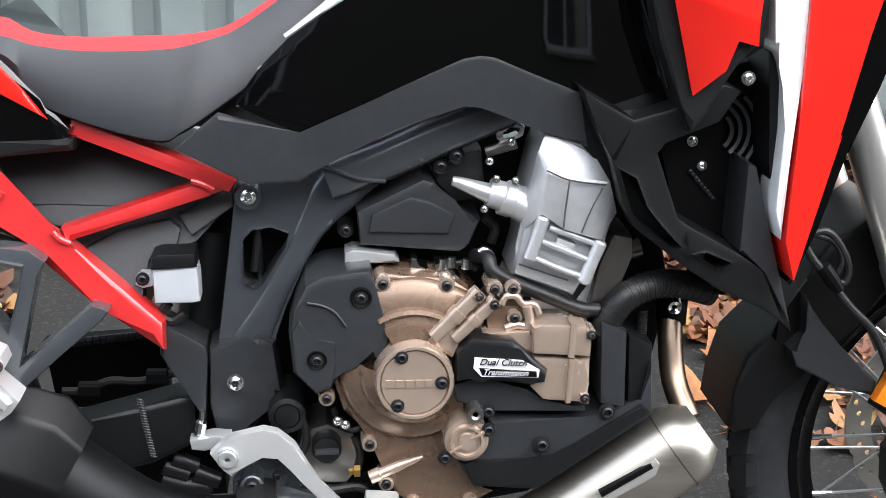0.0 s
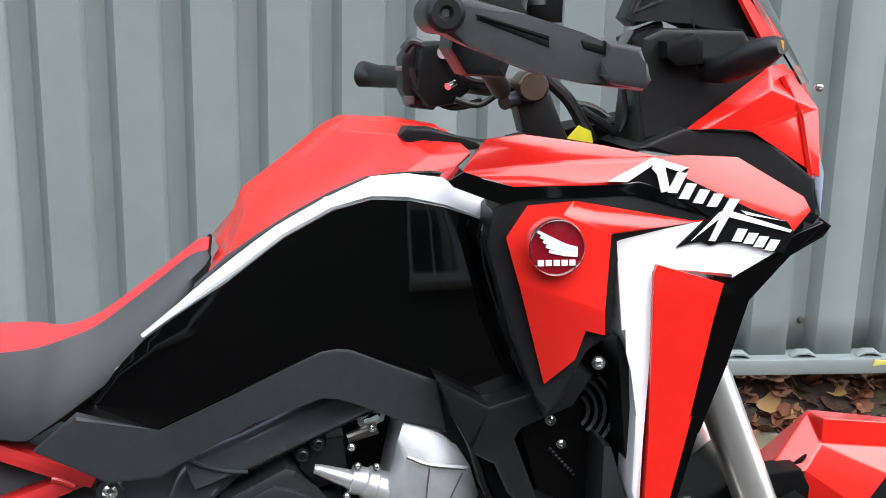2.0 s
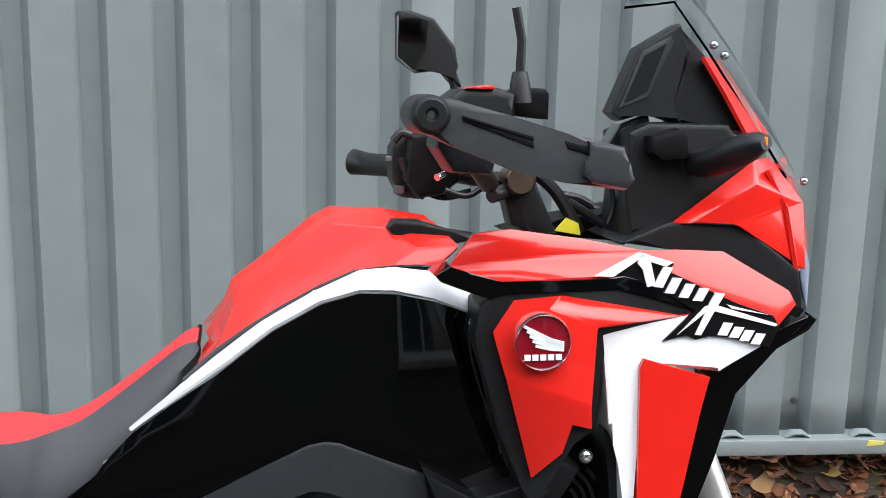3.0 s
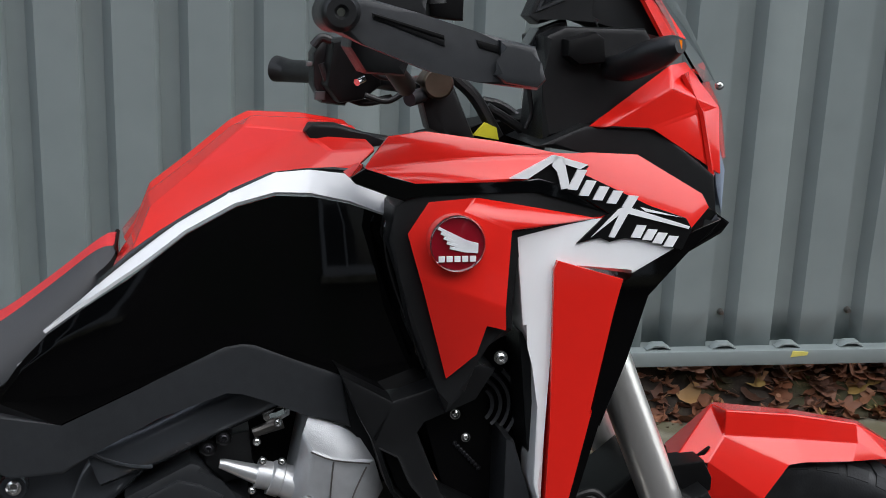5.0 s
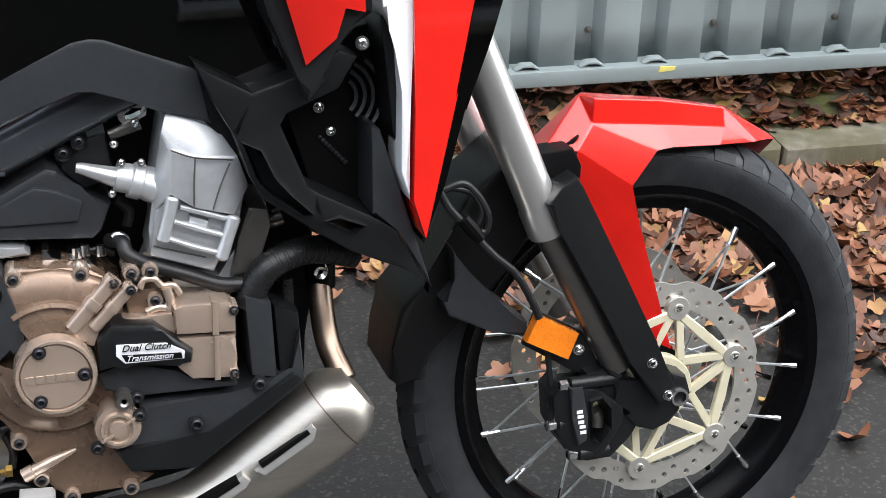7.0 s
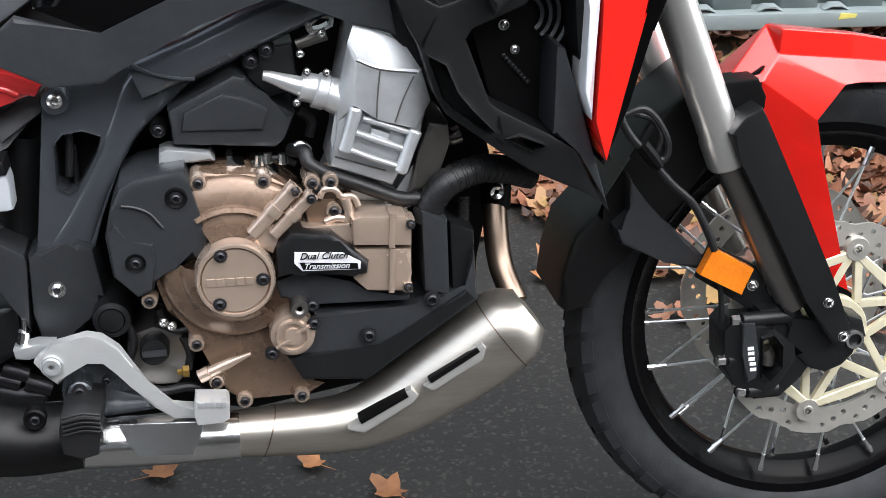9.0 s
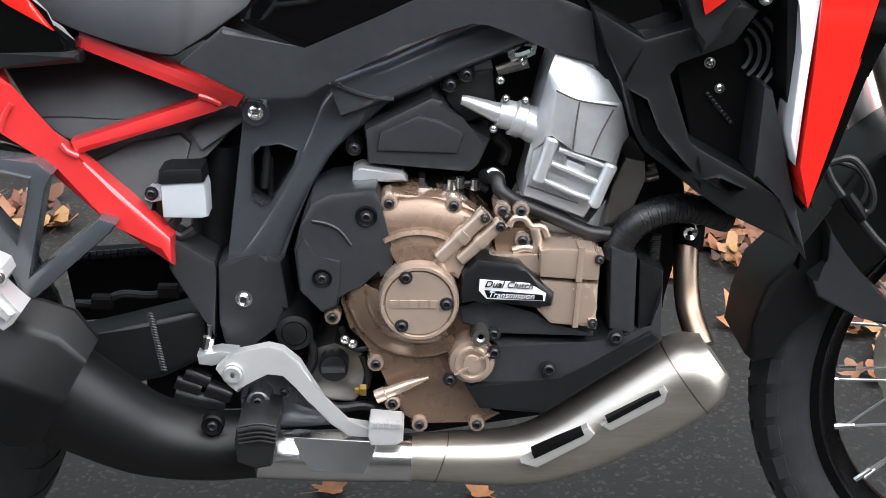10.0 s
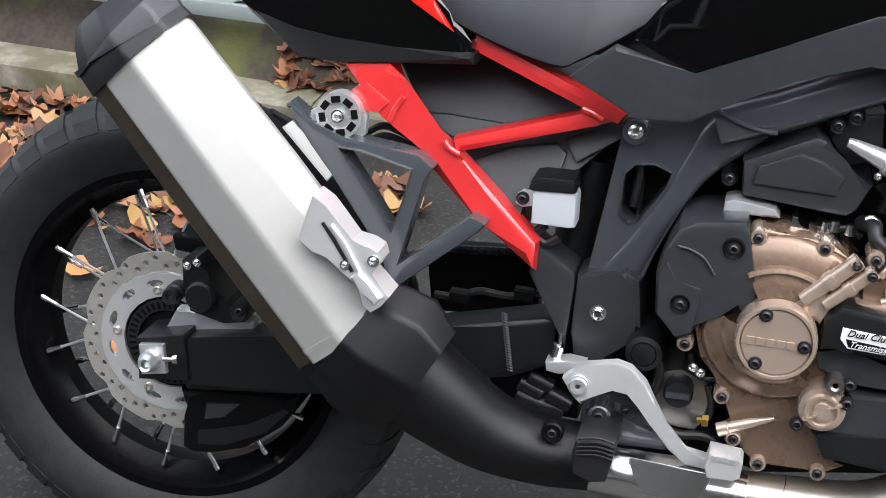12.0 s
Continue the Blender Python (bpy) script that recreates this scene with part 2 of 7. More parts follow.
def sheet(name, rows, mat, parent, thick=0.004, label="", angle=30):
    """A skin across rows of points, given solid thickness."""
    bm = bmesh.new()
    grid = [[bm.verts.new(p) for p in row] for row in rows]
    for a, b in zip(grid, grid[1:]):
        for i in range(len(a) - 1):
            bm.faces.new((a[i], a[i + 1], b[i + 1], b[i]))
    bm.normal_update()
    back = [[bm.verts.new(v.co - v.normal * thick) for v in row] for row in grid]
    for a, b in zip(back, back[1:]):
        for i in range(len(a) - 1):
            bm.faces.new((a[i], b[i], b[i + 1], a[i + 1]))
    loop = lambda g: g[0] + [r[-1] for r in g[1:]] + g[-1][-2::-1] + [r[0] for r in g[-2:0:-1]]
    rim, rim_back = loop(grid), loop(back)
    for i in range(len(rim)):
        n = (i + 1) % len(rim)
        bm.faces.new((rim[n], rim[i], rim_back[i], rim_back[n]))
    return part(name, bm, mat, parent, label, angle)


def facets(name, verts, faces, mat, parent, thick=0.004, label="", soft=0.003, mirror=False):
    """Flat facets between named corners (x, y, z), with thickness and softened creases; mirror builds the far half too."""
    bm = bmesh.new()
    for side in ((1, -1) if mirror else (1,)):
        v = {k: bm.verts.new((p[0], p[1] * side, p[2])) for k, p in verts.items()}
        for f in faces:
            bm.faces.new([v[k] for k in (f if side > 0 else f[::-1])])
    bmesh.ops.remove_doubles(bm, verts=bm.verts, dist=1e-4)
    bmesh.ops.recalc_face_normals(bm, faces=bm.faces)
    if sum(f.normal.y for f in bm.faces if f.calc_center_median().y < 0) > 0:
        bmesh.ops.reverse_faces(bm, faces=bm.faces)
    inner = [e for e in bm.edges if len(e.link_faces) == 2]
    if soft:
        bmesh.ops.bevel(bm, geom=inner, offset=soft, segments=2, affect="EDGES", profile=0.5, clamp_overlap=True)
    ob = part(name, bm, mat, parent, label, 4)
    mod = ob.modifiers.new("thickness", "SOLIDIFY")
    mod.thickness, mod.offset = thick, -1
    ob.modifiers.move(1, 0) if len(ob.modifiers) > 1 else None
    return ob


def spline(pts, steps=6):
    """A smooth line through points (Catmull-Rom)."""
    v = [Vector(p) for p in pts]
    v = [2 * v[0] - v[1]] + v + [2 * v[-1] - v[-2]]
    out = []
    for a, b, c, d in zip(v, v[1:], v[2:], v[3:]):
        for k in range(steps):
            t = k / steps
            out.append(0.5 * (2 * b + (c - a) * t + (2 * a - 5 * b + 4 * c - d) * t * t + (3 * b - a - 3 * c + d) * t ** 3))
    return out + [v[-2]]


def loft_bm(centres, sizes, n=20, power=2.0, up=(0, 1, 0), cap=True):
    """A body along a line: at each centre a ring, sizes (half depth along `up`, half width across). power above 2 squares it off."""
    bm = bmesh.new()
    c = [Vector(p) for p in centres]
    rings = []
    for i, p in enumerate(c):
        ahead = (c[min(i + 1, len(c) - 1)] - c[max(i - 1, 0)]).normalized()
        u = Vector(up)
        u = (u - u.dot(ahead) * ahead).normalized()
        w = ahead.cross(u)
        a, b = sizes[i] if isinstance(sizes[i], (tuple, list)) else (sizes[i], sizes[i])
        ring = []
        for k in range(n):
            t = 2 * math.pi * (k + 0.5) / n
            x, y = math.cos(t), math.sin(t)
            x, y = math.copysign(abs(x) ** (2 / power), x), math.copysign(abs(y) ** (2 / power), y)
            ring.append(bm.verts.new(p + u * (a * x) + w * (b * y)))
        rings.append(ring)
    for r, s in zip(rings, rings[1:]):
        for k in range(n):
            bm.faces.new((r[k], r[(k + 1) % n], s[(k + 1) % n], s[k]))
    if cap:
        bm.faces.new(rings[0][::-1])
        bm.faces.new(rings[-1])
    return bm


def facet_bm(centres, sizes, section):
    """A body along a line with one flat-sided section: points (across, outward), both from -1 to 1, corners cut twice."""
    pts = []
    for i, p in enumerate(section):
        p, q, r = Vector(p), Vector(section[i - 1]), Vector(section[(i + 1) % len(section)])
        a, b = p.lerp(q, 0.10), p.lerp(r, 0.10)
        pts += [a, (a + b) * 0.2 + p * 0.6, b]
    bm, rings = bmesh.new(), []
    c = [Vector(p) for p in centres]
    for i, p in enumerate(c):
        ahead = (c[min(i + 1, len(c) - 1)] - c[max(i - 1, 0)]).normalized()
        out = Vector((0, -1, 0))
        out = (out - out.dot(ahead) * ahead).normalized()
        across = out.cross(ahead)
        if across.z < 0:
            across = -across
        rings.append([bm.verts.new(p + across * (v.x * sizes[i][1]) + out * (v.y * sizes[i][0])) for v in pts])
    n = len(pts)
    for r, q in zip(rings, rings[1:]):
        for k in range(n):
            bm.faces.new((r[k], r[(k + 1) % n], q[(k + 1) % n], q[k]))
    bm.faces.new(rings[0][::-1])
    bm.faces.new(rings[-1])
    return bm


def tube(name, pts, radius, mat, parent, steps=6, n=12, label="", power=2.0, up=(0, 1, 0)):
    line = spline(pts, steps) if steps > 1 else [Vector(p) for p in pts]
    return part(name, loft_bm(line, [radius] * len(line), n, power, up), mat, parent, label)


def lathe_bm(profile, x, z, n=40, y_shift=0.0, start=0.0, sweep=360.0):
    """Turned about an axle along y through (x, z): profile of (radius, y)."""
    bm = bmesh.new()
    full = sweep >= 360
    cols = []
    for k in range(n if full else n + 1):
        t = radians(start + sweep * k / n)
        cols.append([bm.verts.new((x + r * math.cos(t), y + y_shift, z + r * math.sin(t))) for r, y in profile])
    for k in range(n):
        a, b = cols[k], cols[(k + 1) % len(cols)]
        for i in range(len(profile) - 1):
            bm.faces.new((a[i], a[i + 1], b[i + 1], b[i]))
    bmesh.ops.remove_doubles(bm, verts=bm.verts, dist=1e-5)
    return bm


def lathe(name, profile, x, z, mat, parent, n=40, label="", **kw):
    return part(name, lathe_bm(profile, x, z, n, **kw), mat, parent, label)


BOLT_MESHES = {}


def bolt(x, z, y, parent, r=0.008, mat=None, name="bolt"):
    """A button-head socket screw on a washer, facing the viewer."""
    mat = mat or BOLT
    if mat.name not in BOLT_MESHES:
        prof = [(0.0001, 0.30), (0.45, 0.30), (0.48, -0.35), (0.62, -0.55), (0.92, -0.40), (1.0, -0.1), (1.0, 0.15), (1.3, 0.16), (1.34, 0.35), (1.34, 0.6)]
        ob = link_mesh("bolt", lathe_bm(prof, 0, 0, 18), mat)
        BOLT_MESHES[mat.name] = ob.data
        bpy.data.objects.remove(ob)
    b = new(name, BOLT_MESHES[mat.name])
    b.parent, b.location, b.scale = parent, (x, y, z), (r, r, r)
    return b


def box_bm(x0, x1, y0, y1, z0, z1, bevel=0.004):
    return plate_bm([(x0, z0), (x1, z0), (x1, z1), (x0, z1)], y0, y1, bevel)


# ---------------------------------------------------------------- ground, kerb, fence
def grid_sheet(name, x0, x1, y0, y1, nx, ny, mat, height):
    bm = bmesh.new()
    g = [[bm.verts.new((x0 + (x1 - x0) * i / nx, y0 + (y1 - y0) * j / ny, height(x0 + (x1 - x0) * i / nx, y0 + (y1 - y0) * j / ny))) for i in range(nx + 1)] for j in range(ny + 1)]
    for a, b in zip(g, g[1:]):
        for i in range(nx):
            bm.faces.new((a[i], a[i + 1], b[i + 1], b[i]))
    return link_mesh(name, bm, mat, 180)


FENCE_Y, FENCE_TURN, RIB_X, RIB, FENCE_Z = 1.559, -2.59, 0.3494, 0.1561, 0.257
KERB_Y, KERB_H = -0.17, 0.072
ground = grid_sheet("ground", -600, 600, -600, 600, 2, 2, ASPHALT, lambda x, y: 0.0)
tagged(ground, "dark worn asphalt yard with embedded grit", "ground", kind="structure")
kerb_line = tagged(new("kerb"), "weathered mossy concrete kerb at the yard's edge", "kerb", kind="structure")
kerb_line.matrix_world = pose(0, FENCE_Y, 0, 0, 0, FENCE_TURN)
for i in range(-5, 8):
    k = part("kerb_stone", plate_bm([(i * 0.915 - 0.253, 0.0), (i * 0.915 + 0.656, 0.0), (i * 0.915 + 0.656, KERB_H), (i * 0.915 - 0.253, KERB_H)], KERB_Y, KERB_Y + 0.12, 0.014, segs=3), CONCRETE, kerb_line)
    k.location = (random.uniform(-0.002, 0.002), random.uniform(-0.004, 0.004), random.uniform(-0.003, 0.002))


def bank_height(x, y):
    return KERB_H - 0.012 + 0.125 * min(1, max(0, (y - KERB_Y - 0.12) / 0.12)) + 0.016 * noise.noise((x * 9, y * 9, 0)) + 0.008 * noise.noise((x * 37, y * 37, 3))


bank = grid_sheet("soil_bank", -5, 7, KERB_Y + 0.11, 1.2, 520, 56, SOIL, bank_height)
bank.matrix_world = pose(0, FENCE_Y, 0, 0, 0, FENCE_TURN)
tagged(bank, "bare dark soil strip with moss under the fence", "soil", kind="structure")


def fence_profile(first, last):
    """Plan line of the trapezoid sheet: wide pans set forward, ribs set back."""
    out = []
    for i in range(first, last + 1):
        x = RIB_X + RIB * i
        out += [(x - 0.070, -0.030), (x - 0.062, 0.0), (x - 0.021, 0.0), (x, -0.030)]
    return out


fence = tagged(new("fence"), "grey-green trapezoid sheet metal fence with a bottom rail", "fence", kind="structure")
fence.matrix_world = pose(0, FENCE_Y, 0, 0, 0, FENCE_TURN)
for first in range(-24, 36, 6):
    bm = bmesh.new()
    line = fence_profile(first, first + 5)
    line.append((RIB_X + RIB * (first + 6) - 0.070, -0.030))
    levels = [FENCE_Z - 0.01 + 0.1 * k for k in range(24)]

    def dent(x, z):
        d = (x - 2.42) ** 2 / 0.0035 + (z - 0.42) ** 2 / 0.02
        return 0.0018 * noise.noise((x * 3, z * 2, 5)) + 0.016 * math.exp(-d)

    g = [[bm.verts.new((x, y + dent(x, z), z)) for x, y in line] for z in levels]
    for a, b in zip(g, g[1:]):
        for i in range(len(line) - 1):
            bm.faces.new((a[i], a[i + 1], b[i + 1], b[i]))
    s = part("sheet_panel", bm, FENCE, fence, angle=20)
    mod = s.modifiers.new("thickness", "SOLIDIFY")
    mod.thickness = 0.002
part("bottom_rail", plate_bm([(-5, FENCE_Z - 0.040), (7, FENCE_Z - 0.040), (7, FENCE_Z), (-5, FENCE_Z)], -0.062, 0.01, 0.010), FENCE, fence)
for i in range(-10, 24):
    x = RIB_X + RIB * i - 0.031
    part("rib_foot", loft_bm([(x - 0.030, -0.040, FENCE_Z), (x - 0.012, -0.038, FENCE_Z + 0.010), (x + 0.012, -0.038, FENCE_Z + 0.010), (x + 0.030, -0.040, FENCE_Z)], [(0.012, 0.002), (0.016, 0.005), (0.016, 0.005), (0.012, 0.002)], 8), FENCE, fence)
    if i % 2:
        part("rivet", lathe_bm([(0.0001, -0.012), (0.006, -0.010), (0.008, -0.002), (0.008, 0.004)], x, FENCE_Z + 0.075, 10), FORK_DARK, fence)
part("paint_mark", plate_bm([(2.195, FENCE_Z - 0.018), (2.235, FENCE_Z - 0.014), (2.238, FENCE_Z - 0.006), (2.2, FENCE_Z - 0.003)], -0.0635, -0.06, 0.0004), YELLOW_PAINT, fence, "yellow paint splash")

# the far side of the yard, behind the viewer: unseen building added for reflections
yard = tagged(new("wall_south"), "unseen dark brick building with windows, added to shape reflections", "wall", kind="structure")
part("wall", plate_bm([(-16, 0), (18, 0), (18, 5.3), (-16, 5.3)], -6.8, -7.2, 0), BRICK, yard)
part("coping", plate_bm([(-16.1, 5.3), (18.1, 5.3), (18.1, 5.45), (-16.1, 5.45)], -6.72, -7.28, 0.02), CONCRETE, yard)
for x0 in (-7.6, -4.0, -0.7, 2.5, 6.1, 9.4):
    for z0 in (0.95, 3.35):
        w = part("window", plate_bm([(x0, z0), (x0 + 1.0, z0), (x0 + 1.0, z0 + 1.35), (x0, z0 + 1.35)], -6.74, -6.85, 0.01, holes=[[(x0 + 0.07, z0 + 0.07), (x0 + 0.93, z0 + 0.07), (x0 + 0.93, z0 + 1.28), (x0 + 0.07, z0 + 1.28)]]), PALE_PAINT, yard, "pale painted window frame")
        part("pane", plate_bm([(x0 + 0.06, z0 + 0.06), (x0 + 0.94, z0 + 0.06), (x0 + 0.94, z0 + 1.29), (x0 + 0.06, z0 + 1.29)], -6.79, -6.80, 0), SCREEN, w)
        part("glazing_bar", box_bm(x0 + 0.48, x0 + 0.52, -6.775, -6.79, z0 + 0.06, z0 + 1.29, 0.004), PALE_PAINT, w)
        part("window_sill", box_bm(x0 - 0.06, x0 + 1.06, -6.68, -6.84, z0 - 0.07, z0 - 0.01, 0.008), CONCRETE, w)


def leaf_bm(bm, place, size, turn, curl, lobes=5, tilt=(0, 0)):
    """One lobed leaf, curled at the edge, with a stalk."""
    m = Matrix.Translation(place) @ Euler((tilt[0], tilt[1], turn)).to_matrix().to_4x4()
    n = lobes * 4
    mid = bm.verts.new(m @ Vector((0, 0, 0.002)))
    rim = []
    for k in range(n):
        t = 2 * math.pi * k / n
        r = size * (1.0, 0.80, 0.60, 0.80)[k % 4] * random.uniform(0.85, 1.12) * (1 + 0.25 * math.cos(t))
        rim.append(bm.verts.new(m @ Vector((r * math.cos(t), r * math.sin(t) * 0.85, 0.003 + curl * r * r / size + 0.12 * size * math.sin(2 * t + turn)))))
    for k in range(n):
        bm.faces.new((mid, rim[k], rim[(k + 1) % n]))
    tip = m @ Vector((-size * 1.7, size * 0.2, 0.004))
    a, b = bm.verts.new(m @ Vector((-size * 0.4, 0.0012, 0.003))), bm.verts.new(m @ Vector((-size * 0.4, -0.0012, 0.003)))
    bm.faces.new((a, b, bm.verts.new(tip)))


litter = bmesh.new()
turn_m = pose(0, FENCE_Y, 0, 0, 0, FENCE_TURN)
for k in range(13000):
    x = random.uniform(-2.6, 4.2)
    u = random.random()
    if u < 0.45:
        y = random.uniform(KERB_Y + 0.10, KERB_Y + 0.40)
        if noise.noise((x * 1.7, y * 2, 9)) < (-0.7 if 1.5 < x else 0.40):
            continue
        p = turn_m @ Vector((x, y, bank_height(x, y) + 0.006))
    else:
        y = KERB_Y - 0.01 - abs(random.gauss(0, 0.42))
        if noise.noise((x * 1.3, y * 1.3, 4)) < -0.12 - (0.55 if x > 1.6 else 0) + max(0, -y - (0.95 if x > 1.6 else 0.5)) * 1.2:
            continue
        if x < 1.4 and random.random() < 0.45:
            continue
        p = turn_m @ Vector((x, y, 0.003 + random.uniform(0, 0.012)))
    leaf_bm(litter, p, random.uniform(0.015, 0.042), random.uniform(0, 6.28), random.uniform(0.1, 0.6), random.choice((3, 5, 5)), (random.uniform(-0.5, 0.5), random.uniform(-0.5, 0.5)))
litter_ob = link_mesh("leaf_litter", litter, LEAF, 180)
tagged(litter_ob, "drift of brown and orange fallen leaves along the kerb", "leaves", kind="stuff")
for x, y, size in ((1.002, 0.142, 0.034), (0.892, 0.227, 0.026), (0.655, 0.235, 0.032), (1.476, 0.88, 0.055), (1.499, 1.058, 0.05), (1.39, 0.732, 0.052), (-0.95, 1.30, 0.055), (-0.833, 1.234, 0.05), (-0.471, 0.655, 0.042), (0.033, 0.186, 0.03), (1.889, 0.09, 0.035), (1.43, 0.62, 0.04), (-0.30, 0.40, 0.03), (0.75, 0.10, 0.02)):
    one = bmesh.new()
    leaf_bm(one, Vector((0, 0, 0.003)), size, random.uniform(0, 6.28), 0.35)
    ob = link_mesh("fallen_leaf", one, LEAF_ONE, 180)
    ob.location = (x, y, 0.001)
    tagged(ob, "curled orange-brown maple leaf on the asphalt", "leaf", "fallen leaves")

# ---------------------------------------------------------------- the motorcycle
bike = tagged(new("motorcycle"), "red, white and black adventure motorcycle leaning on its side stand", "motorcycle")
bike.rotation_euler = (radians(-9.87), 0, 0)
def strut(name, pts, width, y0, y1, mat, parent, bevel=0.004, label=""):
    """A straight bar of rectangular section along points in x and z."""
    a = [Vector((p[0], 0, p[1])) for p in pts]
    left, right = [], []
    for i, p in enumerate(a):
        d = (a[min(i + 1, len(a) - 1)] - a[max(i - 1, 0)]).normalized()
        n = Vector((-d.z, 0, d.x)) * (width / 2)
        left.append(((p + n).x, (p + n).z))
        right.append(((p - n).x, (p - n).z))
    return plate(name, left + right[::-1], y0, y1, mat, parent, bevel, label=label)


# -- wheels
FX, FZ, RX, RZ = 1.575, 0.345, 0.0, 0.33


def wheel(name, x, z, outer, width, rim_r, label, n_spokes, tread, rubber):
    """Tyre with tread blocks, rim, hub and wire spokes."""
    h = width / 2
    hub_ob = lathe(name, [(0.0001, -0.075), (0.024, -0.075), (0.03, -0.062), (0.055, -0.058), (0.055, -0.05), (0.03, -0.045), (0.027, 0.045), (0.055, 0.05), (0.055, 0.058), (0.03, 0.062), (0.0001, 0.075)], x, z, DARK, bike, label=label)
    tw = outer - rim_r
    side = [(rim_r - 0.004, -h * 0.62), (rim_r + tw * 0.15, -h * 0.80), (rim_r + tw * 0.42, -h * 0.97), (rim_r + tw * 0.62, -h * 0.98), (rim_r + tw * 0.80, -h * 0.86), (rim_r + tw * 0.93, -h * 0.55), (outer - 0.002, -h * 0.2)]
    prof = side + [(r, -y) for r, y in side[::-1]]
    tyre = part("tyre", lathe_bm(prof, x, z, 96), rubber, hub_ob, "black road tyre with grooved shoulder blocks")
    ribs = bmesh.new()
    for k in range(tread):
        t0 = 2 * math.pi * k / tread
        for sgn in (-1, 1):
            quad = []
            for f, r, s in ((0.06, outer + 0.001, 0.0), (0.5, outer - tw * 0.05, 0.9), (0.86, outer - tw * 0.17, 1.5), (0.97, outer - tw * 0.36, 1.7)):
                quad.append((r, sgn * h * f, t0 + s * math.pi / tread * sgn * 0.55 + (0.5 if sgn > 0 else 0) * 2 * math.pi / tread))
            wd = 2 * math.pi / tread * 0.36
            top, low = [], []
            for r, y, t in quad:
                for dt in (-wd, wd):
                    top.append(ribs.verts.new((x + (r + 0.0016) * math.cos(t + dt), y * 1.002, z + (r + 0.0016) * math.sin(t + dt))))
                    low.append(ribs.verts.new((x + (r - 0.006) * math.cos(t + dt), y * 0.95, z + (r - 0.006) * math.sin(t + dt))))
            for i in range(3):
                a, b, c, d = 2 * i, 2 * i + 1, 2 * i + 3, 2 * i + 2
                ribs.faces.new([top[q] for q in (a, b, c, d)])
                ribs.faces.new((top[a], top[d], low[d], low[a]))
                ribs.faces.new((top[b], low[b], low[c], top[c]))
            ribs.faces.new((top[0], low[0], low[1], top[1]))
            ribs.faces.new((top[6], top[7], low[7], low[6]))
    tagged(part("tread", ribs, rubber, hub_ob), kind="stuff")
    rw = h * 0.62
    part("rim", lathe_bm([(rim_r + 0.006, -rw), (rim_r + 0.004, -rw - 0.006), (rim_r - 0.008, -rw - 0.004), (rim_r - 0.016, -rw * 0.7), (rim_r - 0.034, -rw * 0.35), (rim_r - 0.036, 0), (rim_r - 0.034, rw * 0.35), (rim_r - 0.016, rw * 0.7), (rim_r - 0.008, rw + 0.004), (rim_r + 0.006, rw)], x, z, 96), RIM, hub_ob, "gloss black wheel rim")
    for k in range(n_spokes):
        sgn = -1 if k % 2 else 1
        t = 2 * math.pi * (k + 0.5) / n_spokes
        lean = (0.62 if (k // 2) % 2 else -0.62)
        a = Vector((x + 0.052 * math.cos(t + lean), 0.054 * sgn, z + 0.052 * math.sin(t + lean)))
        b = Vector((x + (rim_r - 0.030) * math.cos(t), 0.012 * sgn + 0.018 * sgn, z + (rim_r - 0.030) * math.sin(t)))
        part("spoke", loft_bm([a, b], [0.0021, 0.0021], 6), ALU, hub_ob)
        d = (b - a).normalized()
        part("nipple", loft_bm([b - d * 0.022, b - d * 0.008, b - d * 0.006, b + d * 0.004], [0.0034, 0.0034, 0.0046, 0.0046], 8), CHROME, hub_ob)
    return hub_ob


def drilled_ring(x, z, y, thick, r_out, r_in, cells, shape, edge):
    """A flat ring of cells, each with one hole: shape(k) gives the hole's radius, its half sizes along and across, edge(t) the rim's radius."""
    bm = bmesh.new()
    for k in range(cells):
        t0, t1 = 2 * math.pi * k / cells, 2 * math.pi * (k + 1) / cells
        tm, rm = (t0 + t1) / 2, (r_out + r_in) / 2
        rh, ha, hb = shape(k)
        border = [(r_in, t0), (rm, t0), (edge(t0), t0), (edge(tm), tm), (edge(t1), t1), (rm, t1), (r_in, t1), (r_in, tm)]
        hole = []
        for q in range(8):
            a = math.radians(225 - 45 * q)
            hole.append((rh + hb * math.sin(a) * 1.0, tm + ha / rh * math.cos(a)))
        rings = []
        for yy in (y, y + thick):
            rings.append(([bm.verts.new((x + r * math.cos(t), yy, z + r * math.sin(t))) for r, t in border], [bm.verts.new((x + r * math.cos(t), yy, z + r * math.sin(t))) for r, t in hole]))
        (b0, h0), (b1, h1) = rings
        for q in range(8):
            n = (q + 1) % 8
            bm.faces.new((b0[q], b0[n], h0[n], h0[q]))
            bm.faces.new((b1[n], b1[q], h1[q], h1[n]))
            bm.faces.new((h0[q], h0[n], h1[n], h1[q]))
        for q in (2, 3, 6, 7):
            n = (q + 1) % 8
            bm.faces.new((b0[n], b0[q], b1[q], b1[n]))
    bmesh.ops.remove_doubles(bm, verts=bm.verts, dist=1e-6)
    return bm


def brake_disc(name, x, z, y, r_out, r_in, holes, waves, parent, rot=0.0):
    def edge(t):
        ph = (t * waves / (2 * math.pi) + rot) % 1.0
        return r_out - (0.006 if ph < 0.16 else 0.003 if ph < 0.28 or ph > 0.9 else 0)

    bm = drilled_ring(x, z, y, 0.005, r_out, r_in, holes, lambda k: (r_in + (r_out - r_in) * (0.30, 0.70, 0.5)[k % 3], 0.0042, 0.0042), edge)
    return part(name, bm, DISC, parent, "drilled wave brake disc", 30)


